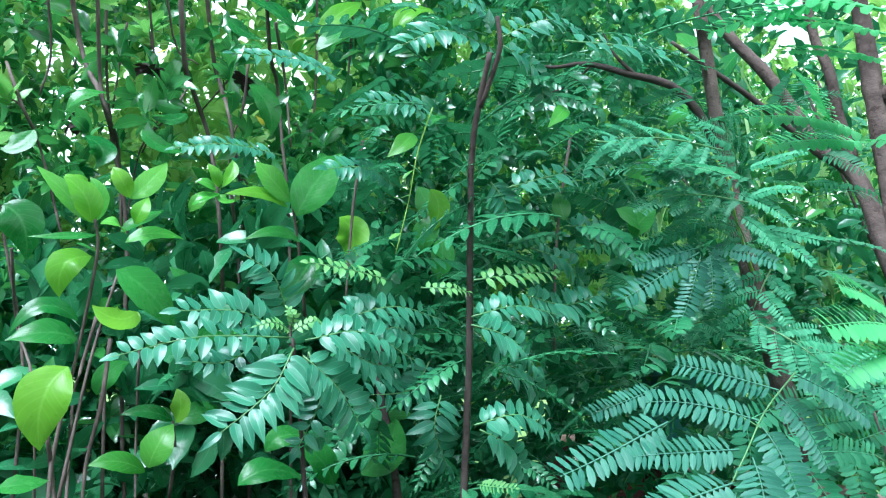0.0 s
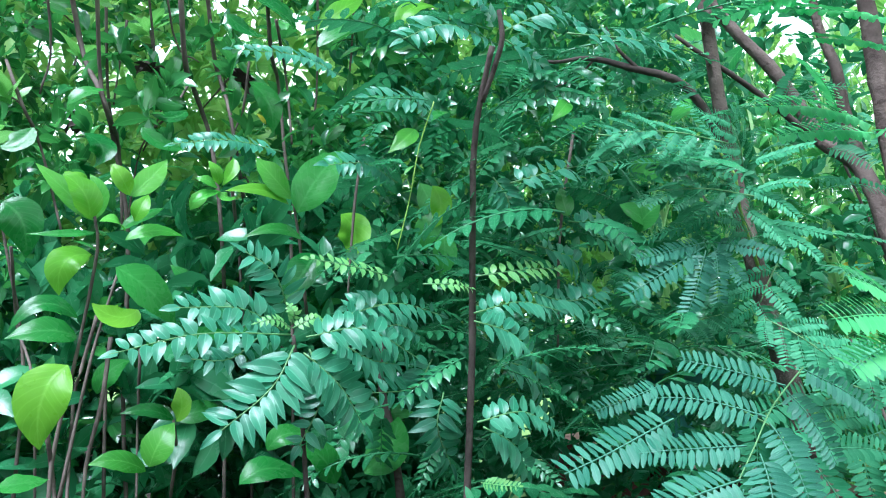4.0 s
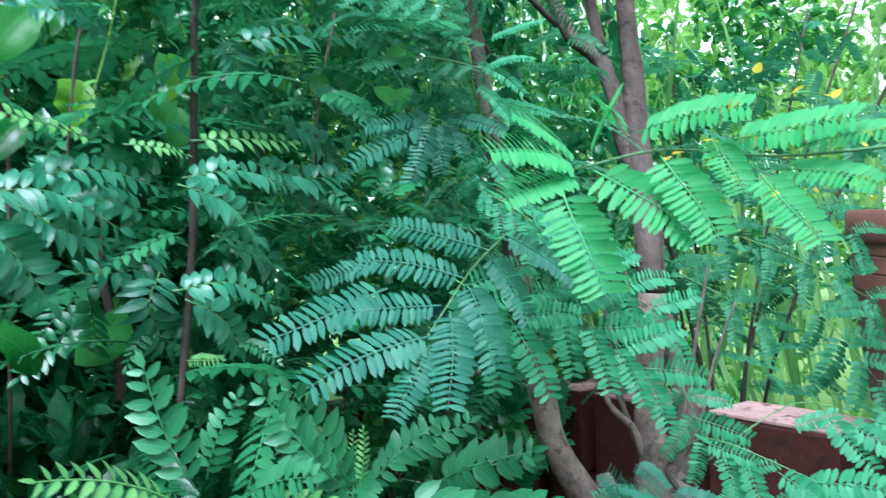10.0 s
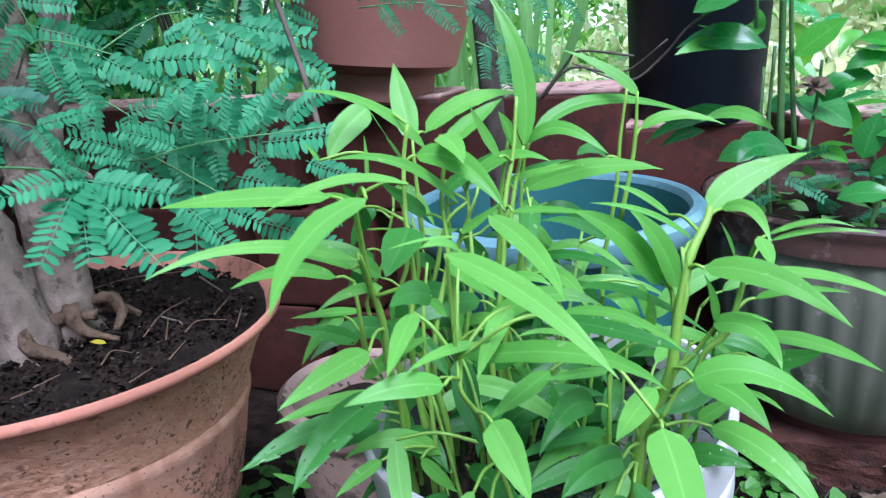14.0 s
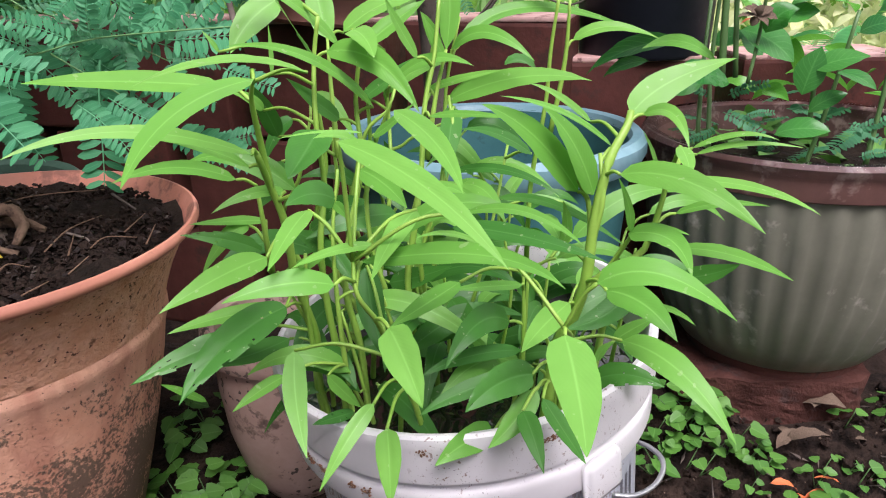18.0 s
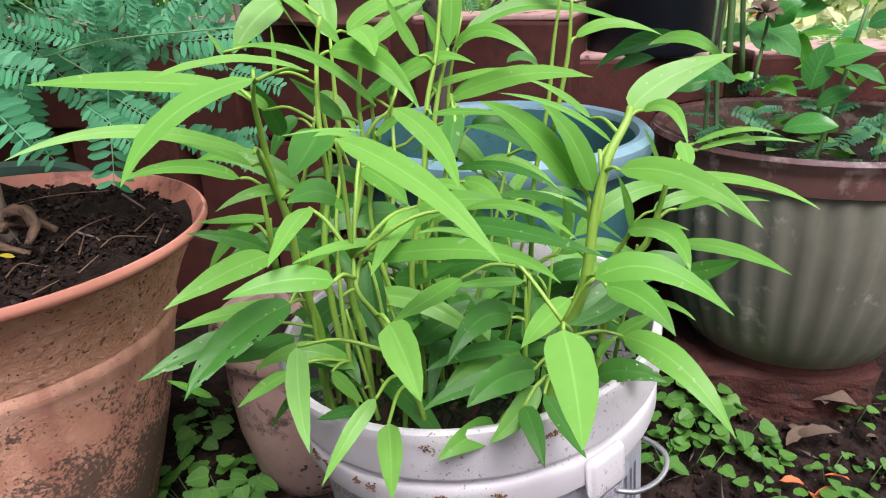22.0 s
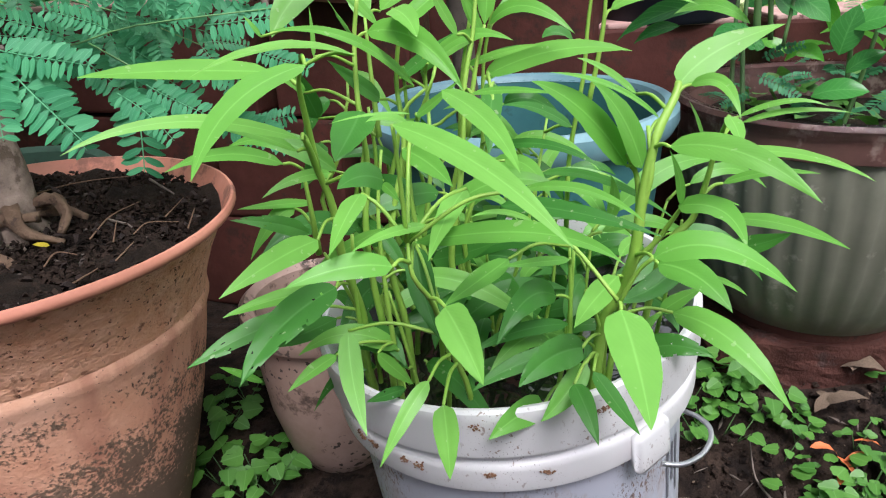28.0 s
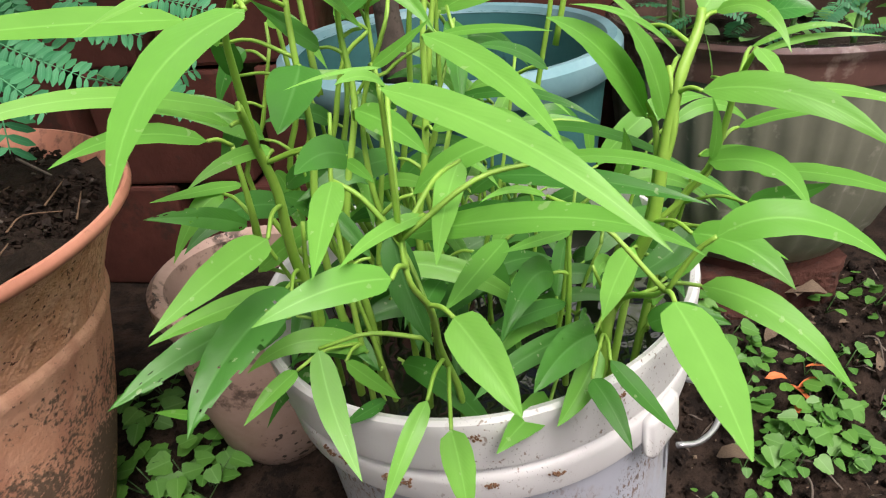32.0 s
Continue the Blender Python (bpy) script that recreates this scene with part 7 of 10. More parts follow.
bigpot = stain_free_pot("ribbed_pot", "tall brown terracotta-coloured pot with incised rings", (-0.236, 0.673, 0.560), [(0.0, 0.0), (0.082, 0.0), (0.088, 0.006), (0.091, 0.046), (0.108, 0.050), (0.126, 0.062), (0.163, 0.235), (0.1615, 0.237), (0.164, 0.239), (0.1665, 0.262), (0.165, 0.264), (0.1675, 0.266), (0.169, 0.289), (0.1675, 0.291), (0.170, 0.293), (0.171, 0.312)], MAT_TERRA_CLEAN, [(0.169, 0.309), (0.177, 0.313), (0.180, 0.320), (0.183, 0.352), (0.180, 0.360), (0.170, 0.360), (0.163, 0.35), (0.156, 0.30)], MAT_TERRA_CLEAN, 0.160, 0.315, rim_label="broad plain rim band")
bigpot.rotation_euler = (0.0, radians(6), 0.0)
stain_free_pot("nursery_pot", "black plastic nursery pot on the parapet", (0.284, 0.69, 0.500), [(0.0, 0.0), (0.098, 0.0), (0.102, 0.006), (0.110, 0.19), (0.112, 0.193), (0.113, 0.222)], MAT_BLACK, [(0.113, 0.219), (0.118, 0.220), (0.118, 0.232), (0.111, 0.234), (0.107, 0.21), (0.104, 0.19)], MAT_BLACK, 0.104, 0.19)
stain_free_pot("green_pot", "wide dull green plastic pot of black soil", (-0.78, 0.47, 0.0), [(0.0, 0.0), (0.13, 0.0), (0.14, 0.01), (0.172, 0.32)], MAT_GREYPOT, [(0.171, 0.318), (0.186, 0.324), (0.188, 0.342), (0.182, 0.348), (0.172, 0.34), (0.165, 0.29)], MAT_GREYPOT, 0.166, 0.295)
stain_free_pot("green_pot", "dark green plastic pot standing on the parapet", (-1.42, 1.00, 0.560), [(0.0, 0.0), (0.105, 0.0), (0.113, 0.008), (0.14, 0.25)], MAT_GREENPOT, [(0.139, 0.248), (0.152, 0.252), (0.154, 0.275), (0.146, 0.28), (0.136, 0.26)], MAT_GREENPOT, 0.136, 0.25)


# ---- tree in the teal tub ----
tubtree = thing("dark_tree", "slender dark-barked tree growing in the teal tub", "tree", at=(0.03, 0.34, 0.345))

stem(tubtree, "trunk", [(-0.033, 0.320, 0.419), (-0.035, 0.324, 0.484), (-0.040, 0.333, 0.582), (-0.047, 0.342, 0.680), (-0.044, 0.349, 0.762), (-0.049, 0.349, 0.844), (-0.057, 0.343, 0.923), (-0.069, 0.330, 0.999), (-0.082, 0.328, 1.086)], 0.0145, 0.01, MAT_BARK_DARK, 12, 0.14)
stem(tubtree, "branch", [(-0.044, 0.349, 0.769), (-0.022, 0.338, 0.786), (-0.024, 0.337, 0.842), (-0.030, 0.335, 0.888), (-0.023, 0.327, 0.943), (-0.013, 0.318, 0.990)], 0.0075, 0.005, MAT_BARK_DARK, 8, 0.14)
stem(tubtree, "branch", [(-0.048, 0.350, 0.800), (-0.083, 0.321, 0.825), (-0.128, 0.301, 0.840)], 0.005, 0.003, MAT_BARK_DARK, 8, 0.14)
stem(tubtree, "branch", [(-0.080, 0.321, 0.821), (-0.122, 0.322, 0.817), (-0.165, 0.320, 0.805)], 0.0035, 0.0015, MAT_BARK_DARK, 6, 0.14)
stem(tubtree, "branch", [(-0.019, 0.338, 0.803), (0.032, 0.311, 0.793), (0.072, 0.284, 0.793), (0.114, 0.264, 0.801)], 0.0045, 0.002, MAT_BARK_DARK, 8, 0.14)
stem(tubtree, "branch", [(-0.052, 0.346, 0.890), (-0.077, 0.343, 0.925), (-0.093, 0.337, 0.971)], 0.005, 0.003, MAT_BARK_DARK, 8, 0.14)
stem(tubtree, "branch", [(-0.028, 0.333, 0.547), (0.013, 0.307, 0.583), (0.045, 0.290, 0.622), (0.058, 0.270, 0.636), (0.105, 0.216, 0.630)], 0.0021, 0.0012, MAT_TWIG, 6, 0.3)
stem(tubtree, "branch", [(0.019, 0.328, 0.582), (0.052, 0.318, 0.616), (0.104, 0.282, 0.609), (0.142, 0.236, 0.643)], 0.0016, 0.001, MAT_TWIG, 6, 0.14)
twigplant = thing("bare_branch", "thin pale reddish bare branch leaning upwards", "branch", at=(-0.19, 0.09, 0.42))
stem(twigplant, "branch", [(-0.201, 0.140, 0.575), (-0.211, 0.152, 0.621), (-0.234, 0.173, 0.690), (-0.256, 0.186, 0.763), (-0.265, 0.195, 0.831), (-0.259, 0.202, 0.891), (-0.243, 0.208, 0.944), (-0.230, 0.208, 1.001)], 0.003, 0.0018, MAT_TWIG, 7, 0.14)
stem(twigplant, "twig", [(-0.265, 0.195, 0.832), (-0.232, 0.201, 0.832), (-0.190, 0.206, 0.851)], 0.002, 0.0012, MAT_TWIG, 6, 0.14)
compound(tubtree, "pinna_fine", (-0.179, 0.272, 0.696), (-0.065, 0.273, 0.689), 3, 0.056, 1.0, (0.1, -0.7, 0.7), 0.2, 60)
compound(tubtree, "pinna_fine", (-0.179, 0.273, 0.703), (-0.102, 0.280, 0.747), 3, 0.056, 1.0, (0.1, -0.7, 0.7), 0.2, 60)
compound(tubtree, "pinna_fine", (-0.053, 0.257, 0.653), (-0.013, 0.248, 0.629), 3, 0.056, 1.0, (0.1, -0.7, 0.7), 0.2, 60)
compound(tubtree, "pinna_fine", (-0.254, 0.249, 0.799), (-0.177, 0.257, 0.757), 3, 0.056, 1.0, (0.1, -0.7, 0.7), 0.2, 60)
compound(tubtree, "pinna_fine", (-0.176, 0.257, 0.866), (-0.097, 0.260, 0.855), 3, 0.056, 1.0, (0.1, -0.7, 0.7), 0.2, 60)
compound(tubtree, "pinna_fine", (-0.040, 0.295, 0.719), (0.030, 0.285, 0.700), 3, 0.056, 1.0, (0.1, -0.7, 0.7), 0.2, 60)
compound(tubtree, "pinna_fine", (-0.019, 0.360, 0.922), (0.066, 0.354, 0.870), 3, 0.056, 1.0, (0.1, -0.7, 0.7), 0.2, 62)
compound(tubtree, "pinna_fine", (0.043, 0.405, 0.909), (0.138, 0.389, 0.874), 3, 0.056, 1.0, (0.1, -0.7, 0.7), 0.2, 62)
compound(tubtree, "pinna_fine", (0.078, 0.453, 0.877), (0.157, 0.437, 0.850), 3, 0.056, 1.0, (0.1, -0.7, 0.7), 0.2, 62)
compound(tubtree, "pinna_fine", (0.003, 0.414, 0.736), (0.073, 0.404, 0.756), 3, 0.056, 1.0, (0.1, -0.7, 0.7), 0.2, 62)

# ---- plants in the fluted pot ----
mixed = thing("pot_seedlings", "mixed leafy seedlings and green canes in the fluted pot", "plant", at=(0.43, 0.40, 0.375))

stem(mixed, "cane", [(0.296, 0.351, 0.420), (0.300, 0.389, 0.517), (0.310, 0.414, 0.620)], 0.0032, 0.0022, MAT_CANE, 7, 0.08)
stem(mixed, "cane", [(0.289, 0.375, 0.421), (0.297, 0.411, 0.514), (0.309, 0.445, 0.593)], 0.0032, 0.0022, MAT_CANE, 7, 0.08)
stem(mixed, "cane", [(0.399, 0.325, 0.390), (0.420, 0.334, 0.469), (0.440, 0.338, 0.582)], 0.0032, 0.0022, MAT_CANE, 7, 0.08)
stem(mixed, "cane", [(0.435, 0.257, 0.421), (0.445, 0.268, 0.493), (0.451, 0.274, 0.563)], 0.0032, 0.0022, MAT_CANE, 7, 0.08)
stem(mixed, "cane", [(0.405, 0.335, 0.442), (0.407, 0.345, 0.501), (0.406, 0.351, 0.539)], 0.0032, 0.0022, MAT_CANE, 7, 0.08)
leaf(mixed, "gardenia", (0.311, 0.338, 0.563), (0.366, 0.313, 0.531), 0.050, up=(-0.2, -0.6, 0.8))
leaf(mixed, "gardenia", (0.384, 0.321, 0.492), (0.398, 0.322, 0.545), 0.033, up=(-0.2, -0.6, 0.8))
leaf(mixed, "gardenia", (0.393, 0.321, 0.520), (0.441, 0.299, 0.537), 0.032, up=(-0.2, -0.6, 0.8))
leaf(mixed, "gardenia", (0.391, 0.314, 0.473), (0.425, 0.302, 0.497), 0.027, up=(-0.2, -0.6, 0.8))
leaf(mixed, "gardenia", (0.352, 0.304, 0.450), (0.404, 0.282, 0.459), 0.036, up=(-0.2, -0.6, 0.8))
leaf(mixed, "gardenia", (0.217, 0.362, 0.528), (0.166, 0.370, 0.508), 0.014, up=(-0.2, -0.6, 0.8))
leaf(mixed, "gardenia", (0.253, 0.355, 0.551), (0.146, 0.374, 0.511), 0.017, up=(-0.2, -0.6, 0.8))
leaf(mixed, "gardenia", (0.292, 0.389, 0.496), (0.244, 0.400, 0.481), 0.033, up=(-0.2, -0.6, 0.8))
leaf(mixed, "gardenia", (0.351, 0.429, 0.552), (0.314, 0.440, 0.538), 0.032, up=(-0.2, -0.6, 0.8))
leaf(mixed, "gardenia", (0.372, 0.418, 0.526), (0.345, 0.431, 0.552), 0.029, up=(-0.2, -0.6, 0.8))
leaf(mixed, "gardenia", (0.396, 0.414, 0.586), (0.449, 0.390, 0.605), 0.040, up=(-0.2, -0.6, 0.8))
leaf(mixed, "gardenia", (0.386, 0.416, 0.566), (0.425, 0.400, 0.579), 0.040, up=(-0.2, -0.6, 0.8))
leaf(mixed, "gardenia", (0.443, 0.335, 0.558), (0.470, 0.321, 0.570), 0.033, up=(-0.2, -0.6, 0.8))
leaf(mixed, "gardenia", (0.405, 0.293, 0.520), (0.440, 0.273, 0.505), 0.022, up=(-0.2, -0.6, 0.8))
frond(mixed, "pinna_dark", (0.300, 0.329, 0.472), (0.341, 0.309, 0.449), 1.0, 0, (-0.1, -0.6, 0.7), "pinna", True)
frond(mixed, "pinna_dark", (0.311, 0.350, 0.488), (0.351, 0.337, 0.503), 1.0, 0, (-0.1, -0.6, 0.7), "pinna", True)
frond(mixed, "pinna_dark", (0.301, 0.345, 0.449), (0.270, 0.352, 0.434), 1.0, 0, (-0.1, -0.6, 0.7), "pinna", True)
frond(mixed, "pinna_dark", (0.323, 0.320, 0.467), (0.351, 0.310, 0.475), 1.0, 0, (-0.1, -0.6, 0.7), "pinna", True)
frond(mixed, "pinna_dark", (0.419, 0.277, 0.467), (0.448, 0.258, 0.452), 1.0, 0, (-0.1, -0.6, 0.7), "pinna", True)
frond(mixed, "pinna_dark", (0.424, 0.272, 0.456), (0.456, 0.258, 0.477), 1.0, 0, (-0.1, -0.6, 0.7), "pinna", True)
frond(mixed, "pinna_dark", (0.421, 0.246, 0.437), (0.448, 0.233, 0.446), 1.0, 0, (-0.1, -0.6, 0.7), "pinna", True)
frond(mixed, "pinna_dark", (0.302, 0.384, 0.483), (0.270, 0.396, 0.496), 1.0, 0, (-0.1, -0.6, 0.7), "pinna", True)
leaf(mixed, "petal", (0.337, 0.413, 0.564), (0.367, 0.402, 0.564), 0.022)
mrng = random.Random(41)
scatter(mixed, "weed", (0.43, 0.42, 0.41), (0.15, 0.15, 0.045), 70, 0.03, 0.02, mrng)
scatter(mixed, "pinna_dark", (0.42, 0.44, 0.44), (0.14, 0.13, 0.07), 15, 0.06, 0, mrng, "pinna", True, split=True)
scatter(mixed, "young", (0.46, 0.47, 0.55), (0.15, 0.12, 0.12), 22, 0.06, 0.022, mrng)
scatter(mixed, "pinna_bright", (0.50, 0.50, 0.62), (0.16, 0.12, 0.08), 9, 0.10, 0, mrng, "pinna", True, split=True)
potplant = thing("leafy_plant", "broad-leaved green plant standing beside the black nursery pot", "plant", at=(0.40, 0.40, 0.375))
leaf(potplant, "gardenia", (0.242, 0.299, 0.696), (0.172, 0.322, 0.707), 0.029, up=(-0.2, -0.5, 0.8))
leaf(potplant, "gardenia", (0.238, 0.247, 0.692), (0.174, 0.267, 0.666), 0.048, up=(-0.2, -0.5, 0.8))
leaf(potplant, "gardenia", (0.251, 0.268, 0.627), (0.164, 0.298, 0.630), 0.032, up=(-0.2, -0.5, 0.8))
leaf(potplant, "gardenia", (0.221, 0.307, 0.721), (0.252, 0.296, 0.741), 0.036, up=(-0.2, -0.5, 0.8))
bent_leaf(potplant, "lime", (0.237, 0.3, 0.697), (0.199, 0.29, 0.709), (0.162, 0.28, 0.699), 0.0230, VIEW_FRONT)
bent_leaf(potplant, "shrub", (0.243, 0.29, 0.69), (0.214, 0.28, 0.685), (0.183, 0.27, 0.662), 0.0350, VIEW_FRONT)
bent_leaf(potplant, "shrub", (0.241, 0.29, 0.676), (0.264, 0.285, 0.679), (0.29, 0.28, 0.671), 0.0190, VIEW_FRONT)
bent_leaf(potplant, "young", (0.251, 0.29, 0.625), (0.201, 0.28, 0.635), (0.157, 0.27, 0.625), 0.0230, VIEW_FRONT)
bent_leaf(potplant, "young", (0.291, 0.3, 0.614), (0.313, 0.29, 0.634), (0.335, 0.28, 0.651), 0.0340, VIEW_FRONT)
bent_leaf(potplant, "lime", (0.302, 0.36, 0.675), (0.322, 0.35, 0.68), (0.342, 0.34, 0.667), 0.0360, VIEW_FRONT)
bent_leaf(potplant, "lime", (0.303, 0.36, 0.7), (0.324, 0.35, 0.713), (0.354, 0.34, 0.72), 0.0240, VIEW_FRONT)
bent_leaf(potplant, "young", (0.255, 0.31, 0.666), (0.241, 0.3, 0.643), (0.185, 0.29, 0.654), 0.0180, VIEW_FRONT)
bent_leaf(potplant, "shrub", (0.325, 0.3, 0.563), (0.336, 0.295, 0.582), (0.353, 0.29, 0.588), 0.0290, VIEW_FRONT)
bent_leaf(potplant, "young", (0.286, 0.33, 0.53), (0.241, 0.315, 0.554), (0.194, 0.3, 0.549), 0.0190, VIEW_FRONT)
bent_leaf(potplant, "shrub", (0.279, 0.26, 0.515), (0.243, 0.245, 0.529), (0.216, 0.23, 0.514), 0.0400, VIEW_FRONT)
bent_leaf(potplant, "lime", (0.308, 0.36, 0.649), (0.324, 0.355, 0.623), (0.321, 0.35, 0.598), 0.0210, VIEW_FRONT)
stem(potplant, "cane", [(0.284, 0.3, 0.51), (0.281, 0.31, 0.629), (0.276, 0.31, 0.74)], 0.0042, 0.0034, MAT_CANE, 7, 0.08)
stem(potplant, "cane", [(0.299, 0.3, 0.516), (0.291, 0.31, 0.628), (0.283, 0.31, 0.74)], 0.003, 0.0024, MAT_CANE, 7, 0.08)
stem(potplant, "cane", [(0.25, 0.3, 0.625), (0.25, 0.31, 0.684), (0.237, 0.31, 0.737)], 0.0022, 0.0018, MAT_CANE, 7, 0.08)
stem(potplant, "cane", [(0.313, 0.3, 0.509), (0.323, 0.31, 0.564), (0.325, 0.31, 0.608)], 0.0022, 0.0018, MAT_CANE, 7, 0.08)
seed_head = thing("withered_bloom", "withered orange bloom among the pot plants", "flower", "withered flowers", at=(0.31, 0.29, 0.581))
leaf(seed_head, "dry", (0.31, 0.29, 0.581), (0.288, 0.285, 0.581), 0.010, 0, (0, -0.6, 0.8), None, "petal")
leaf(seed_head, "dry", (0.31, 0.29, 0.581), (0.295, 0.289, 0.59), 0.010, 0, (0, -0.6, 0.8), None, "petal")
leaf(seed_head, "dry", (0.31, 0.29, 0.581), (0.304, 0.293, 0.594), 0.010, 0, (0, -0.6, 0.8), None, "petal")
leaf(seed_head, "dry", (0.31, 0.29, 0.581), (0.313, 0.285, 0.593), 0.010, 0, (0, -0.6, 0.8), None, "petal")
leaf(seed_head, "dry", (0.31, 0.29, 0.581), (0.326, 0.289, 0.589), 0.010, 0, (0, -0.6, 0.8), None, "petal")
leaf(seed_head, "dry", (0.31, 0.29, 0.581), (0.333, 0.293, 0.578), 0.010, 0, (0, -0.6, 0.8), None, "petal")
leaf(seed_head, "dry", (0.31, 0.29, 0.581), (0.321, 0.285, 0.571), 0.010, 0, (0, -0.6, 0.8), None, "petal")
leaf(seed_head, "dry", (0.31, 0.29, 0.581), (0.305, 0.289, 0.571), 0.010, 0, (0, -0.6, 0.8), None, "petal")
stem(potplant, "branch", [(0.256, 0.294, 0.689), (0.193, 0.334, 0.657), (0.162, 0.349, 0.621), (0.123, 0.365, 0.593), (0.061, 0.399, 0.616)], 0.0018, 0.001, MAT_TWIG, 6, 0.14)

# ---- broad-leaved shrub ----
shrub = thing("broad_leaf_shrub", "glossy broad-leaved shrub with pale new shoots", "shrub", at=(-1.25, -0.65, 0.0))

stem(shrub, "stem", [(-1.184, -0.607, 0.761), (-1.193, -0.601, 0.823), (-1.196, -0.576, 0.947), (-1.186, -0.560, 1.059), (-1.181, -0.565, 1.104)], 0.0026, 0.0017, MAT_TWIG, 8, 0.25)
stem(shrub, "stem", [(-1.356, -0.619, 0.734), (-1.375, -0.609, 0.926), (-1.370, -0.635, 1.083), (-1.347, -0.662, 1.226)], 0.0026, 0.0017, MAT_TWIG, 8, 0.25)
stem(shrub, "stem", [(-1.263, -0.444, 0.734), (-1.224, -0.450, 0.800), (-1.201, -0.461, 0.843)], 0.0026, 0.0017, MAT_TWIG, 8, 0.25)
stem(shrub, "stem", [(-1.249, -0.586, 0.746), (-1.291, -0.542, 0.924), (-1.299, -0.506, 1.049)], 0.0026, 0.0017, MAT_TWIG, 8, 0.25)
stem(shrub, "stem", [(-1.164, -0.285, 0.977), (-1.135, -0.308, 1.064), (-1.112, -0.332, 1.139)], 0.0026, 0.0017, MAT_TWIG, 8, 0.25)
stem(shrub, "stem", [(-1.333, -0.513, 0.719), (-1.353, -0.508, 0.873), (-1.354, -0.502, 0.937)], 0.0026, 0.0017, MAT_TWIG, 8, 0.25)
bent_leaf(shrub, "young", (-1.170, -0.569, 1.095), (-1.162, -0.599, 1.125), (-1.170, -0.632, 1.159), 0.0284, VIEW_LEFT)
bent_leaf(shrub, "lime", (-1.150, -0.577, 1.093), (-1.142, -0.585, 1.122), (-1.150, -0.607, 1.145), 0.0349, VIEW_LEFT)
bent_leaf(shrub, "lime", (-1.180, -0.576, 1.131), (-1.172, -0.585, 1.144), (-1.180, -0.600, 1.154), 0.0276, VIEW_LEFT)
bent_leaf(shrub, "lime", (-1.170, -0.527, 1.130), (-1.162, -0.539, 1.150), (-1.170, -0.548, 1.168), 0.0248, VIEW_LEFT)
bent_leaf(shrub, "young", (-1.170, -0.527, 1.129), (-1.162, -0.504, 1.153), (-1.170, -0.481, 1.182), 0.0305, VIEW_LEFT)
bent_leaf(shrub, "lime", (-1.150, -0.526, 1.094), (-1.142, -0.521, 1.110), (-1.150, -0.510, 1.129), 0.0224, VIEW_LEFT)
bent_leaf(shrub, "shrub", (-1.160, -0.568, 1.079), (-1.152, -0.602, 1.074), (-1.160, -0.641, 1.073), 0.0133, VIEW_LEFT)
bent_leaf(shrub, "shrub", (-1.190, -0.533, 1.088), (-1.182, -0.506, 1.107), (-1.190, -0.479, 1.121), 0.0293, VIEW_LEFT)
bent_leaf(shrub, "young", (-1.160, -0.535, 1.071), (-1.152, -0.502, 1.084), (-1.160, -0.462, 1.079), 0.0236, VIEW_LEFT)
bent_leaf(shrub, "young", (-1.140, -0.568, 1.090), (-1.132, -0.554, 1.091), (-1.140, -0.539, 1.079), 0.0217, VIEW_LEFT)
bent_leaf(shrub, "young", (-1.200, -0.558, 1.103), (-1.192, -0.558, 1.133), (-1.200, -0.567, 1.159), 0.0243, VIEW_LEFT)
bent_leaf(shrub, "lime", (-1.180, -0.568, 1.054), (-1.172, -0.599, 1.042), (-1.180, -0.602, 1.004), 0.0405, VIEW_LEFT)
bent_leaf(shrub, "shrub", (-1.130, -0.552, 1.034), (-1.122, -0.515, 1.006), (-1.130, -0.481, 0.963), 0.0601, VIEW_LEFT)
bent_leaf(shrub, "lime", (-1.150, -0.521, 0.985), (-1.142, -0.546, 0.976), (-1.150, -0.573, 0.993), 0.0392, VIEW_LEFT)
bent_leaf(shrub, "shrub", (-1.150, -0.587, 0.975), (-1.142, -0.626, 0.992), (-1.150, -0.657, 0.961), 0.0255, VIEW_LEFT)
bent_leaf(shrub, "shrub", (-1.190, -0.579, 0.954), (-1.182, -0.615, 0.963), (-1.190, -0.655, 0.955), 0.0452, VIEW_LEFT)
bent_leaf(shrub, "shrub", (-1.200, -0.661, 1.115), (-1.192, -0.641, 1.092), (-1.200, -0.635, 1.049), 0.0496, VIEW_LEFT)
bent_leaf(shrub, "lime", (-1.120, -0.602, 0.923), (-1.112, -0.628, 0.889), (-1.120, -0.628, 0.835), 0.0572, VIEW_LEFT)
bent_leaf(shrub, "shrub", (-1.120, -0.666, 0.803), (-1.112, -0.646, 0.804), (-1.120, -0.617, 0.803), 0.0296, VIEW_LEFT)
bent_leaf(shrub, "young", (-1.180, -0.501, 0.786), (-1.172, -0.535, 0.805), (-1.180, -0.567, 0.803), 0.0260, VIEW_LEFT)
bent_leaf(shrub, "young", (-1.160, -0.503, 0.794), (-1.152, -0.494, 0.822), (-1.160, -0.473, 0.844), 0.0403, VIEW_LEFT)
bent_leaf(shrub, "shrub", (-1.200, -0.461, 0.843), (-1.192, -0.494, 0.859), (-1.200, -0.528, 0.857), 0.0202, VIEW_LEFT)
bent_leaf(shrub, "shrub", (-1.200, -0.458, 0.842), (-1.192, -0.426, 0.852), (-1.200, -0.387, 0.846), 0.0333, VIEW_LEFT)
bent_leaf(shrub, "lime", (-1.180, -0.464, 0.843), (-1.172, -0.460, 0.864), (-1.180, -0.463, 0.886), 0.0262, VIEW_LEFT)
bent_leaf(shrub, "young", (-1.080, -0.348, 1.126), (-1.072, -0.378, 1.150), (-1.080, -0.398, 1.175), 0.0396, VIEW_LEFT)
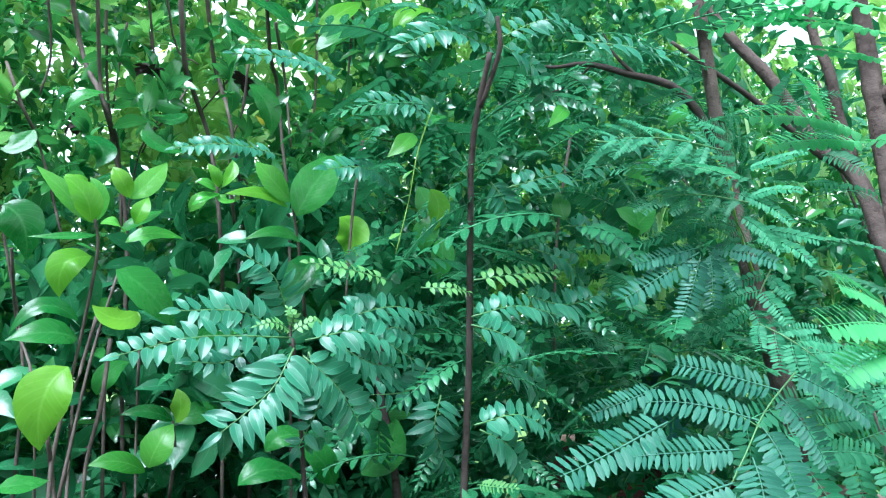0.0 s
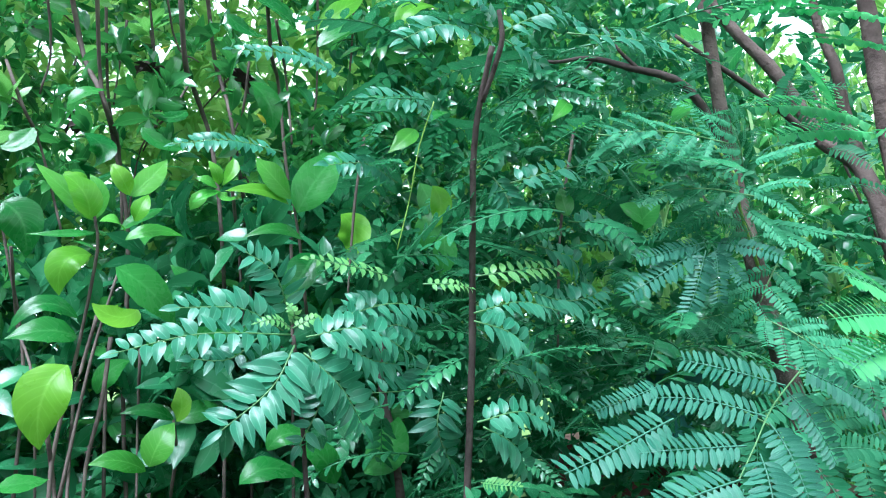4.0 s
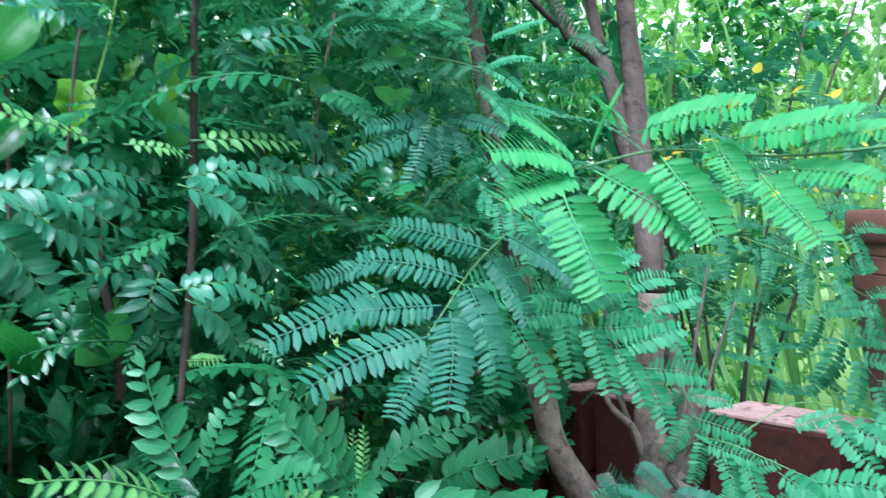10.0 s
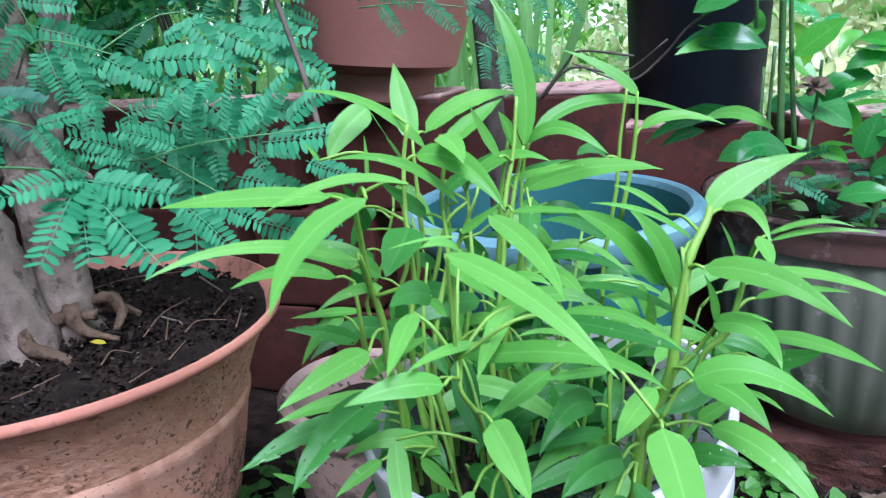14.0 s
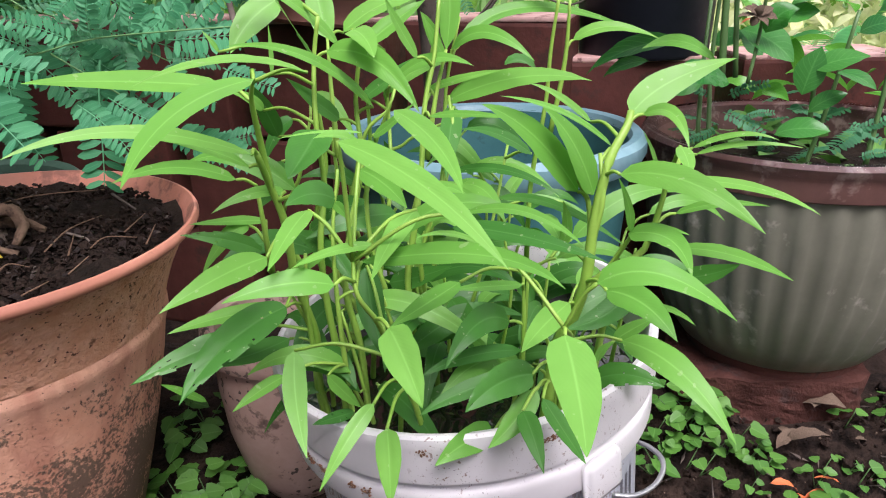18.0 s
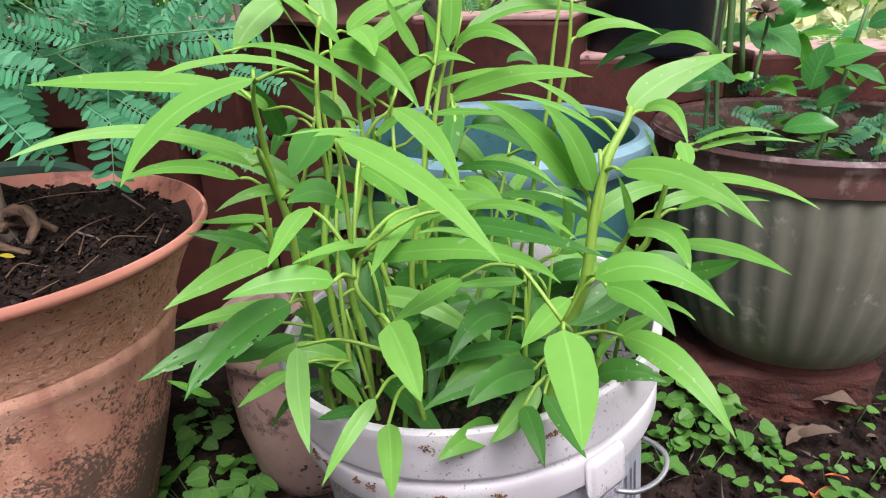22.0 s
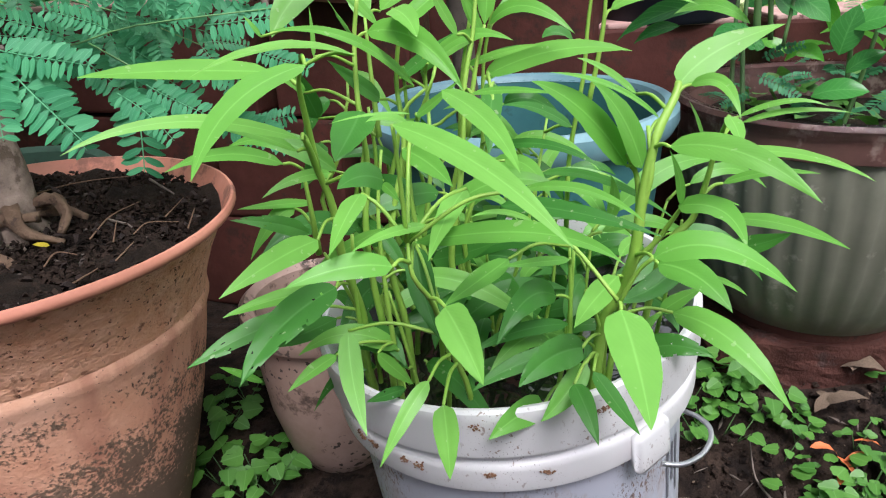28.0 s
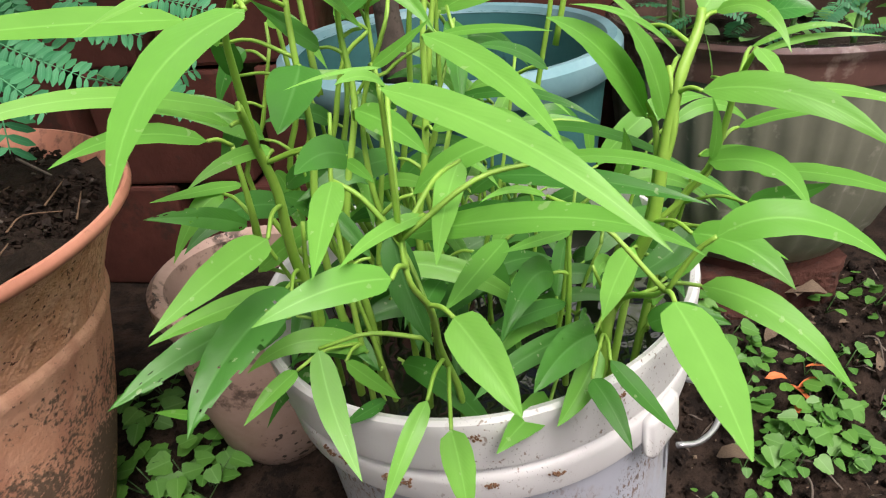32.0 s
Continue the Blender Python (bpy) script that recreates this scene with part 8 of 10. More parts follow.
bent_leaf(shrub, "lime", (-1.080, -0.353, 1.118), (-1.072, -0.392, 1.131), (-1.080, -0.439, 1.128), 0.0232, VIEW_LEFT)
bent_leaf(shrub, "shrub", (-1.060, -0.351, 1.104), (-1.052, -0.324, 1.152), (-1.060, -0.280, 1.196), 0.0539, VIEW_LEFT)
bent_leaf(shrub, "shrub", (-1.100, -0.324, 1.075), (-1.092, -0.364, 1.086), (-1.100, -0.408, 1.073), 0.0209, VIEW_LEFT)
bent_leaf(shrub, "lime", (-1.140, -0.239, 1.123), (-1.132, -0.220, 1.093), (-1.140, -0.229, 1.054), 0.0524, VIEW_LEFT)
bent_leaf(shrub, "shrub", (-1.120, -0.293, 1.059), (-1.112, -0.318, 1.030), (-1.120, -0.347, 0.990), 0.0467, VIEW_LEFT)
bent_leaf(shrub, "shrub", (-1.280, -0.403, 1.014), (-1.272, -0.423, 1.036), (-1.280, -0.442, 1.055), 0.0264, VIEW_LEFT)
bent_leaf(shrub, "lime", (-1.240, -0.385, 1.171), (-1.232, -0.392, 1.189), (-1.240, -0.401, 1.205), 0.0182, VIEW_LEFT)
bent_leaf(shrub, "lime", (-1.240, -0.380, 1.171), (-1.232, -0.368, 1.192), (-1.240, -0.363, 1.215), 0.0219, VIEW_LEFT)
bent_leaf(shrub, "young", (-1.240, -0.387, 1.166), (-1.232, -0.405, 1.174), (-1.240, -0.420, 1.177), 0.0181, VIEW_LEFT)
bent_leaf(shrub, "young", (-1.240, -0.383, 1.162), (-1.232, -0.409, 1.152), (-1.240, -0.425, 1.140), 0.0196, VIEW_LEFT)
bent_leaf(shrub, "young", (-1.240, -0.387, 1.160), (-1.232, -0.375, 1.151), (-1.240, -0.360, 1.156), 0.0200, VIEW_LEFT)
bent_leaf(shrub, "young", (-0.930, -0.255, 1.197), (-0.922, -0.275, 1.180), (-0.930, -0.296, 1.161), 0.0250, VIEW_LEFT)
bent_leaf(shrub, "young", (-0.800, -0.114, 1.221), (-0.792, -0.132, 1.208), (-0.800, -0.148, 1.189), 0.0193, VIEW_LEFT)
bent_leaf(shrub, "young", (-0.800, -0.094, 1.201), (-0.792, -0.108, 1.191), (-0.800, -0.123, 1.182), 0.0168, VIEW_LEFT)
bent_leaf(shrub, "shrub", (-1.300, -0.311, 1.361), (-1.292, -0.281, 1.328), (-1.300, -0.271, 1.281), 0.0467, VIEW_LEFT)
bent_leaf(shrub, "shrub", (-1.000, -0.213, 1.210), (-0.992, -0.172, 1.245), (-1.000, -0.130, 1.256), 0.0239, VIEW_LEFT)
bent_leaf(shrub, "shrub", (-1.300, -0.585, 0.933), (-1.292, -0.606, 0.891), (-1.300, -0.620, 0.913), 0.0292, VIEW_LEFT)
bent_leaf(shrub, "young", (-1.300, -0.406, 1.142), (-1.292, -0.394, 1.161), (-1.300, -0.374, 1.176), 0.0224, VIEW_LEFT)
bent_leaf(shrub, "shrub", (-1.300, -0.478, 1.259), (-1.292, -0.453, 1.237), (-1.300, -0.411, 1.234), 0.0286, VIEW_LEFT)
bent_leaf(shrub, "shrub", (-1.320, -0.550, 1.244), (-1.312, -0.527, 1.223), (-1.320, -0.537, 1.196), 0.0407, VIEW_LEFT)
bent_leaf(shrub, "shrub", (-1.320, -0.613, 1.243), (-1.312, -0.633, 1.216), (-1.320, -0.652, 1.212), 0.0334, VIEW_LEFT)
bent_leaf(shrub, "shrub", (-1.340, -0.569, 1.288), (-1.332, -0.547, 1.309), (-1.340, -0.516, 1.319), 0.0280, VIEW_LEFT)
bent_leaf(shrub, "shrub", (-1.200, -0.240, 1.402), (-1.192, -0.198, 1.440), (-1.200, -0.130, 1.472), 0.0370, VIEW_LEFT)
bent_leaf(shrub, "lime", (-1.300, -0.184, 1.480), (-1.292, -0.137, 1.529), (-1.300, -0.087, 1.565), 0.0410, VIEW_LEFT)
bent_leaf(shrub, "lime", (-1.200, -0.083, 1.469), (-1.192, -0.057, 1.512), (-1.200, 0.008, 1.535), 0.0341, VIEW_LEFT)
bent_leaf(shrub, "shrub", (-1.250, -0.254, 1.445), (-1.242, -0.284, 1.466), (-1.250, -0.332, 1.481), 0.0641, VIEW_LEFT)
bent_leaf(shrub, "shrub", (-1.300, -0.349, 1.468), (-1.292, -0.320, 1.446), (-1.300, -0.281, 1.446), 0.0370, VIEW_LEFT)
bent_leaf(shrub, "shrub", (-1.350, -0.395, 1.312), (-1.342, -0.421, 1.294), (-1.350, -0.452, 1.298), 0.0268, VIEW_LEFT)
bent_leaf(shrub, "shrub", (-1.100, -0.377, 0.803), (-1.092, -0.353, 0.822), (-1.100, -0.304, 0.809), 0.0291, VIEW_LEFT)
bent_leaf(shrub, "shrub", (-1.050, -0.435, 0.778), (-1.042, -0.400, 0.792), (-1.050, -0.348, 0.771), 0.0403, VIEW_LEFT)
bent_leaf(shrub, "shrub", (-1.050, -0.308, 0.758), (-1.042, -0.332, 0.796), (-1.050, -0.363, 0.814), 0.0423, VIEW_LEFT)
bent_leaf(shrub, "shrub", (-1.050, -0.266, 0.765), (-1.042, -0.229, 0.797), (-1.050, -0.209, 0.832), 0.0530, VIEW_LEFT)
bent_leaf(shrub, "shrub", (-1.280, -0.536, 0.879), (-1.272, -0.523, 0.908), (-1.280, -0.494, 0.921), 0.0305, VIEW_LEFT)
bent_leaf(shrub, "shrub", (-1.280, -0.416, 0.917), (-1.272, -0.400, 0.949), (-1.280, -0.357, 0.956), 0.0331, VIEW_LEFT)
bent_leaf(shrub, "shrub", (-1.020, -0.143, 1.083), (-1.012, -0.148, 1.050), (-1.020, -0.154, 1.017), 0.0353, VIEW_LEFT)
bent_leaf(shrub, "lime", (-1.040, -0.143, 1.157), (-1.032, -0.135, 1.128), (-1.040, -0.143, 1.094), 0.0332, VIEW_LEFT)
leaf(shrub, "yellow", (-1.309, -0.457, 1.382), (-1.294, -0.427, 1.397), 0.012)
leaf(shrub, "yellow", (-1.369, -0.268, 1.334), (-1.368, -0.252, 1.317), 0.015)
stem(shrub, "shoot", [(-0.831, -0.301, 1.196), (-0.853, -0.307, 1.149), (-0.862, -0.316, 1.091), (-0.870, -0.329, 1.035)], 0.0008, 0.0006, MAT_GREENSTEM, 5, 0)
leaf(shrub, "hedge_light", (-0.851, -0.313, 1.128), (-0.858, -0.326, 1.116), 0.006, up=(0.35, -0.3, 0.85))
leaf(shrub, "hedge_light", (-0.859, -0.313, 1.101), (-0.863, -0.326, 1.096), 0.006, up=(0.35, -0.3, 0.85))
leaf(shrub, "hedge_light", (-0.869, -0.317, 1.067), (-0.870, -0.328, 1.067), 0.008, up=(0.35, -0.3, 0.85))
leaf(shrub, "hedge_light", (-0.871, -0.318, 1.059), (-0.877, -0.333, 1.051), 0.009, up=(0.35, -0.3, 0.85))
leaf(shrub, "hedge_light", (-0.877, -0.323, 1.039), (-0.876, -0.332, 1.048), 0.006, up=(0.35, -0.3, 0.85))

# ---- curry leaf sapling and curry leaf tree ----
sapling = thing("curry_sapling", "curry leaf sapling with spreading blue-green fronds", "plant", at=(-0.95, -0.42, 0.0))

stem(sapling, "stem", [(-0.963, -0.389, 0.699), (-0.973, -0.389, 0.775), (-0.961, -0.401, 0.870), (-0.950, -0.414, 0.946)], 0.0034, 0.002, MAT_BARK_DARK, 7, 0.15)
curry = thing("curry_tree", "young curry leaf tree with dark rough stem", "tree", at=(-0.78, -0.28, 0.0))
stem(curry, "trunk", [(-0.883, -0.241, 0.684), (-0.895, -0.221, 0.766), (-0.894, -0.207, 0.911), (-0.879, -0.212, 1.040), (-0.858, -0.221, 1.161), (-0.835, -0.224, 1.225), (-0.813, -0.226, 1.271)], 0.0046, 0.0034, MAT_BARK_DARK, 10, 0.2)
stem(curry, "branch", [(-0.839, -0.222, 1.212), (-0.818, -0.219, 1.249), (-0.803, -0.219, 1.278), (-0.802, -0.223, 1.311)], 0.0036, 0.0028, MAT_BARK_DARK, 8, 0.2)
stem(curry, "stem", [(-1.034, -0.219, 0.717), (-1.053, -0.217, 0.803), (-1.068, -0.224, 0.879), (-1.067, -0.218, 0.941)], 0.006, 0.005, MAT_BARK_DARK, 8, 0.2)
feather(sapling, "curry", (-0.945, -0.420, 0.947), (-0.935, -0.521, 0.951), (-0.941, -0.603, 0.935), 10, 0.0235, 0.0145)
feather(sapling, "curry", (-0.965, -0.419, 0.952), (-0.955, -0.471, 0.976), (-0.961, -0.539, 0.978), 9, 0.0264, 0.0150)
feather(sapling, "curry", (-0.990, -0.399, 0.970), (-0.980, -0.421, 1.016), (-0.986, -0.455, 1.042), 7, 0.0296, 0.0129)
feather(sapling, "curry", (-0.920, -0.428, 0.936), (-0.910, -0.459, 0.895), (-0.916, -0.513, 0.855), 9, 0.0353, 0.0154)
feather(sapling, "curry", (-0.910, -0.423, 0.928), (-0.900, -0.386, 0.891), (-0.906, -0.352, 0.841), 8, 0.0312, 0.0162)
feather(sapling, "curry", (-0.900, -0.425, 0.944), (-0.890, -0.360, 0.950), (-0.896, -0.282, 0.913), 9, 0.0269, 0.0141)
feather(sapling, "curry", (-0.950, -0.395, 0.931), (-0.940, -0.385, 0.882), (-0.946, -0.414, 0.824), 7, 0.0250, 0.0137)
feather(sapling, "curry", (-0.930, -0.367, 0.965), (-0.920, -0.297, 0.979), (-0.926, -0.222, 0.963), 8, 0.0226, 0.0120)
feather(sapling, "curry", (-0.960, -0.361, 0.944), (-0.950, -0.319, 0.916), (-0.956, -0.270, 0.906), 8, 0.0267, 0.0133)
feather(sapling, "curry", (-0.990, -0.427, 0.953), (-0.980, -0.473, 0.924), (-0.986, -0.516, 0.926), 7, 0.0207, 0.0122)
feather(sapling, "curry_young", (-0.930, -0.296, 1.011), (-0.920, -0.358, 1.021), (-0.926, -0.412, 1.029), 8, 0.0128, 0.0083)
feather(sapling, "curry_young", (-0.930, -0.427, 0.954), (-0.920, -0.449, 0.963), (-0.926, -0.469, 0.960), 6, 0.0082, 0.0053)
feather(sapling, "curry_young", (-0.930, -0.425, 0.954), (-0.920, -0.406, 0.963), (-0.926, -0.387, 0.958), 6, 0.0085, 0.0055)
feather(sapling, "curry_young", (-0.940, -0.421, 0.958), (-0.930, -0.423, 0.970), (-0.936, -0.427, 0.979), 5, 0.0073, 0.0049)
feather(curry, "curry_young", (-0.840, -0.242, 1.005), (-0.830, -0.177, 1.013), (-0.836, -0.104, 1.018), 8, 0.0175, 0.0094)
feather(curry, "curry_young", (-0.860, -0.303, 0.997), (-0.850, -0.267, 0.996), (-0.856, -0.233, 0.992), 6, 0.0102, 0.0070)
feather(curry, "curry", (-0.800, -0.283, 0.954), (-0.790, -0.237, 0.938), (-0.796, -0.190, 0.900), 8, 0.0257, 0.0134)
feather(curry, "curry", (-0.820, -0.265, 0.963), (-0.810, -0.204, 0.974), (-0.816, -0.125, 0.962), 9, 0.0206, 0.0116)
feather(curry, "curry", (-0.780, -0.302, 0.854), (-0.770, -0.246, 0.859), (-0.776, -0.185, 0.828), 8, 0.0200, 0.0129)
feather(curry, "curry", (-0.800, -0.277, 0.845), (-0.790, -0.244, 0.824), (-0.796, -0.220, 0.790), 6, 0.0251, 0.0143)
feather(curry, "curry", (-1.050, -0.375, 1.179), (-1.040, -0.450, 1.181), (-1.046, -0.518, 1.168), 12, 0.0177, 0.0116)
feather(curry, "curry", (-0.700, -0.226, 1.245), (-0.690, -0.108, 1.260), (-0.696, 0.006, 1.258), 9, 0.0258, 0.0129)
feather(curry, "curry", (-0.830, -0.191, 1.116), (-0.820, -0.113, 1.139), (-0.826, 0.007, 1.168), 9, 0.0227, 0.0128)
feather(curry, "curry", (-0.870, -0.181, 1.132), (-0.860, -0.167, 1.104), (-0.866, -0.162, 1.069), 7, 0.0296, 0.0099)
feather(curry, "curry", (-0.700, -0.189, 1.143), (-0.690, -0.099, 1.148), (-0.696, 0.022, 1.155), 9, 0.0191, 0.0108)
feather(curry, "curry", (-0.860, -0.169, 1.302), (-0.850, -0.262, 1.302), (-0.856, -0.329, 1.268), 9, 0.0268, 0.0134)
feather(curry, "curry", (-0.840, -0.178, 1.300), (-0.830, -0.130, 1.274), (-0.836, -0.112, 1.225), 8, 0.0288, 0.0130)
feather(curry, "curry", (-0.820, -0.207, 1.294), (-0.810, -0.125, 1.336), (-0.816, -0.036, 1.335), 9, 0.0258, 0.0129)
feather(curry, "curry", (-0.860, -0.178, 1.322), (-0.850, -0.205, 1.345), (-0.856, -0.259, 1.352), 8, 0.0253, 0.0126)
feather(curry, "curry", (-0.950, -0.275, 0.968), (-0.940, -0.316, 0.979), (-0.946, -0.351, 0.975), 7, 0.0240, 0.0120)
feather(curry, "curry", (-0.880, -0.192, 0.910), (-0.870, -0.135, 0.893), (-0.876, -0.097, 0.847), 7, 0.0311, 0.0156)
feather(curry, "curry", (-0.880, -0.103, 1.053), (-0.870, -0.038, 1.032), (-0.876, 0.005, 0.986), 8, 0.0308, 0.0154)
feather(curry, "curry", (-0.840, -0.080, 1.079), (-0.830, -0.011, 1.076), (-0.836, 0.061, 1.048), 8, 0.0290, 0.0137)
feather(curry, "curry", (-1.000, -0.186, 0.908), (-0.990, -0.225, 0.874), (-0.996, -0.295, 0.872), 8, 0.0294, 0.0147)
feather(curry, "curry", (-0.920, -0.232, 0.871), (-0.910, -0.251, 0.833), (-0.916, -0.227, 0.783), 6, 0.0307, 0.0134)
feather(curry, "curry", (-1.000, -0.204, 0.939), (-0.990, -0.249, 0.955), (-0.996, -0.293, 0.942), 8, 0.0263, 0.0131)
feather(curry, "curry", (-0.840, -0.169, 0.990), (-0.830, -0.099, 0.976), (-0.836, -0.019, 0.991), 9, 0.0269, 0.0142)
feather(curry, "curry", (-1.120, -0.247, 1.329), (-1.110, -0.321, 1.339), (-1.116, -0.422, 1.328), 11, 0.0225, 0.0137)
feather(curry, "curry", (-1.000, -0.152, 1.235), (-0.990, -0.211, 1.258), (-0.996, -0.285, 1.253), 9, 0.0280, 0.0140)
feather(curry, "curry", (-1.000, -0.234, 1.144), (-0.990, -0.288, 1.161), (-0.996, -0.346, 1.154), 9, 0.0248, 0.0131)
frond(tree, "pinna_thin", (-0.639, -0.031, 1.099), (-0.673, -0.085, 1.139), 0.75, 0, (0.5, -0.6, 0.8), "pinna")
frond(tree, "pinna_thin", (-0.637, -0.029, 1.093), (-0.687, -0.081, 1.090), 0.75, 0, (0.5, -0.6, 0.8), "pinna")
frond(tree, "pinna_thin", (-0.636, -0.027, 1.086), (-0.683, -0.071, 1.045), 0.75, 0, (0.5, -0.6, 0.8), "pinna")
frond(tree, "pinna_thin", (-0.644, -0.010, 1.096), (-0.589, 0.001, 1.050), 0.75, 0, (0.5, -0.6, 0.8), "pinna")
frond(tree, "pinna_thin", (-0.637, -0.033, 1.112), (-0.651, -0.081, 1.173), 0.75, 0, (0.5, -0.6, 0.8), "pinna")
frond(tree, "pinna_thin", (-0.641, -0.006, 1.082), (-0.574, 0.003, 1.085), 0.75, 0, (0.5, -0.6, 0.8), "pinna")
frond(tree, "pinna_thin", (-0.633, -0.023, 1.067), (-0.594, -0.020, 1.018), 0.75, 0, (0.5, -0.6, 0.8), "pinna")
frond(tree, "pinna_thin", (-0.651, -0.043, 1.120), (-0.721, -0.123, 1.158), 0.75, 0, (0.5, -0.6, 0.8), "pinna")
frond(tree, "pinna_thin", (-0.668, -0.027, 1.112), (-0.743, -0.106, 1.131), 0.75, 0, (0.5, -0.6, 0.8), "pinna")
frond(tree, "pinna_thin", (-0.655, -0.033, 1.056), (-0.719, -0.095, 1.041), 0.75, 0, (0.5, -0.6, 0.8), "pinna")
frond(tree, "pinna_thin", (-0.641, -0.024, 1.042), (-0.668, -0.057, 0.993), 0.75, 0, (0.5, -0.6, 0.8), "pinna")
frond(tree, "pinna_thin", (-0.635, 0.002, 1.043), (-0.574, 0.012, 1.005), 0.75, 0, (0.5, -0.6, 0.8), "pinna")
frond(tree, "pinna_thin", (-0.650, -0.028, 1.155), (-0.679, -0.081, 1.193), 0.75, 0, (0.5, -0.6, 0.8), "pinna")
frond(tree, "pinna_thin", (-0.639, 0.009, 1.124), (-0.571, 0.017, 1.130), 0.75, 0, (0.5, -0.6, 0.8), "pinna")
frond(tree, "pinna_thin", (-0.648, 0.016, 1.059), (-0.574, 0.032, 1.031), 0.75, 0, (0.5, -0.6, 0.8), "pinna")
stem(tree, "twig", [(-0.648, 0.022, 1.006), (-0.643, -0.017, 1.069), (-0.638, -0.032, 1.106), (-0.657, -0.041, 1.148)], 0.0022, 0.0014, MAT_GREENSTEM, 5, 0.1)
frond(curry, "curry_dark", (-0.885, -0.082, 0.978), (-0.789, -0.066, 0.939), 1.0, 0, (0.5, -0.55, 0.75), "frond", False)
frond(curry, "curry_dark", (-0.910, -0.115, 1.055), (-0.835, -0.087, 1.063), 1.0, 0, (0.5, -0.55, 0.75), "frond", False)
frond(curry, "curry_dark", (-0.935, -0.222, 0.828), (-0.913, -0.275, 0.772), 1.0, 0, (0.5, -0.55, 0.75), "frond", False)
frond(curry, "curry_dark", (-0.877, -0.165, 0.786), (-0.809, -0.160, 0.769), 1.0, 0, (0.5, -0.55, 0.75), "frond", False)
frond(curry, "curry_dark", (-0.842, -0.108, 1.249), (-0.776, -0.079, 1.213), 1.0, 0, (0.5, -0.55, 0.75), "frond", False)
frond(curry, "curry_dark", (-0.849, -0.162, 1.255), (-0.783, -0.122, 1.236), 1.0, 0, (0.5, -0.55, 0.75), "frond", False)
curry_small = thing("curry_sapling", "low curry leaf sapling with fresh green fronds", "plant", at=(-0.62, -0.12, 0.0))
frond(curry_small, "curry_fresh", (-0.698, -0.334, 0.702), (-0.718, -0.368, 0.799), 1.0, 0, (0.6, -0.65, 0.5), "frond", True)
frond(curry_small, "curry_fresh", (-0.683, -0.196, 0.673), (-0.712, -0.261, 0.760), 1.0, 0, (0.6, -0.65, 0.5), "frond", True)
frond(curry_small, "curry_young", (-0.681, -0.169, 0.660), (-0.676, -0.171, 0.716), 1.0, 0, (0.6, -0.65, 0.5), "frond", True)
frond(curry_small, "curry_fresh", (-0.710, -0.316, 0.700), (-0.692, -0.299, 0.768), 1.0, 0, (0.6, -0.65, 0.5), "frond", True)
frond(curry_small, "curry_fresh", (-0.671, -0.059, 0.633), (-0.563, -0.043, 0.683), 1.0, 0, (0.6, -0.65, 0.5), "frond", True)
frond(curry_small, "curry_young", (-0.691, -0.363, 0.703), (-0.664, -0.469, 0.744), 1.0, 0, (0.6, -0.65, 0.5), "frond", True)
frond(curry_small, "curry_fresh", (-0.643, -0.327, 0.705), (-0.569, -0.325, 0.726), 1.0, 0, (0.6, -0.65, 0.5), "frond", True)
frond(curry_small, "curry_young", (-0.827, -0.260, 0.782), (-0.767, -0.260, 0.789), 1.0, 0, (0.6, -0.65, 0.5), "frond", True)
frond(curry_small, "curry_fresh", (-0.720, -0.094, 0.652), (-0.655, -0.025, 0.700), 1.0, 0, (0.6, -0.65, 0.5), "frond", True)
frond(curry_small, "curry_fresh", (-0.707, -0.150, 0.650), (-0.731, -0.218, 0.755), 1.0, 0, (0.6, -0.65, 0.5), "frond", True)
frond(curry_small, "curry_fresh", (-0.700, -0.143, 0.649), (-0.645, -0.093, 0.708), 1.0, 0, (0.6, -0.65, 0.5), "frond", True)
frond(curry_small, "curry_young", (-0.710, -0.154, 0.650), (-0.710, -0.151, 0.704), 1.0, 0, (0.6, -0.65, 0.5), "frond", True)
frond(curry_small, "curry_young", (-0.637, -0.320, 0.697), (-0.532, -0.279, 0.691), 1.0, 0, (0.6, -0.65, 0.5), "frond", True)
frond(curry_small, "curry_fresh", (-0.589, -0.225, 0.676), (-0.462, -0.202, 0.648), 1.0, 0, (0.6, -0.65, 0.5), "frond", True)
frond(curry_small, "curry_fresh", (-0.638, -0.201, 0.643), (-0.591, -0.227, 0.614), 1.0, 0, (0.6, -0.65, 0.5), "frond", True)
frond(curry_small, "curry_fresh", (-0.714, -0.019, 0.613), (-0.608, 0.029, 0.651), 1.0, 0, (0.6, -0.65, 0.5), "frond", True)
frond(curry_small, "curry_young", (-0.701, -0.015, 0.594), (-0.626, 0.019, 0.588), 1.0, 0, (0.6, -0.65, 0.5), "frond", True)
frond(curry_small, "curry_fresh", (-0.580, -0.354, 0.680), (-0.530, -0.344, 0.694), 1.0, 0, (0.6, -0.65, 0.5), "frond", True)
stem(curry_small, "stem", [(-0.66, -0.10, 0.0), (-0.655, -0.09, 0.3), (-0.66, -0.08, 0.62)], 0.005, 0.003, MAT_TWIG, 7, 0.15)
stem(curry_small, "stem", [(-0.60, -0.16, 0.0), (-0.585, -0.15, 0.3), (-0.57, -0.16, 0.56)], 0.005, 0.003, MAT_TWIG, 7, 0.15)
thicket = random.Random(5)
scatter(curry, "curry_dark", (-0.98, -0.02, 0.98), (0.30, 0.28, 0.58), 200, 0.15, 0, thicket, "frond", True)
scatter(curry, "curry_dark", (-0.95, -0.10, 0.45), (0.30, 0.22, 0.40), 90, 0.16, 0, thicket, "frond", True)
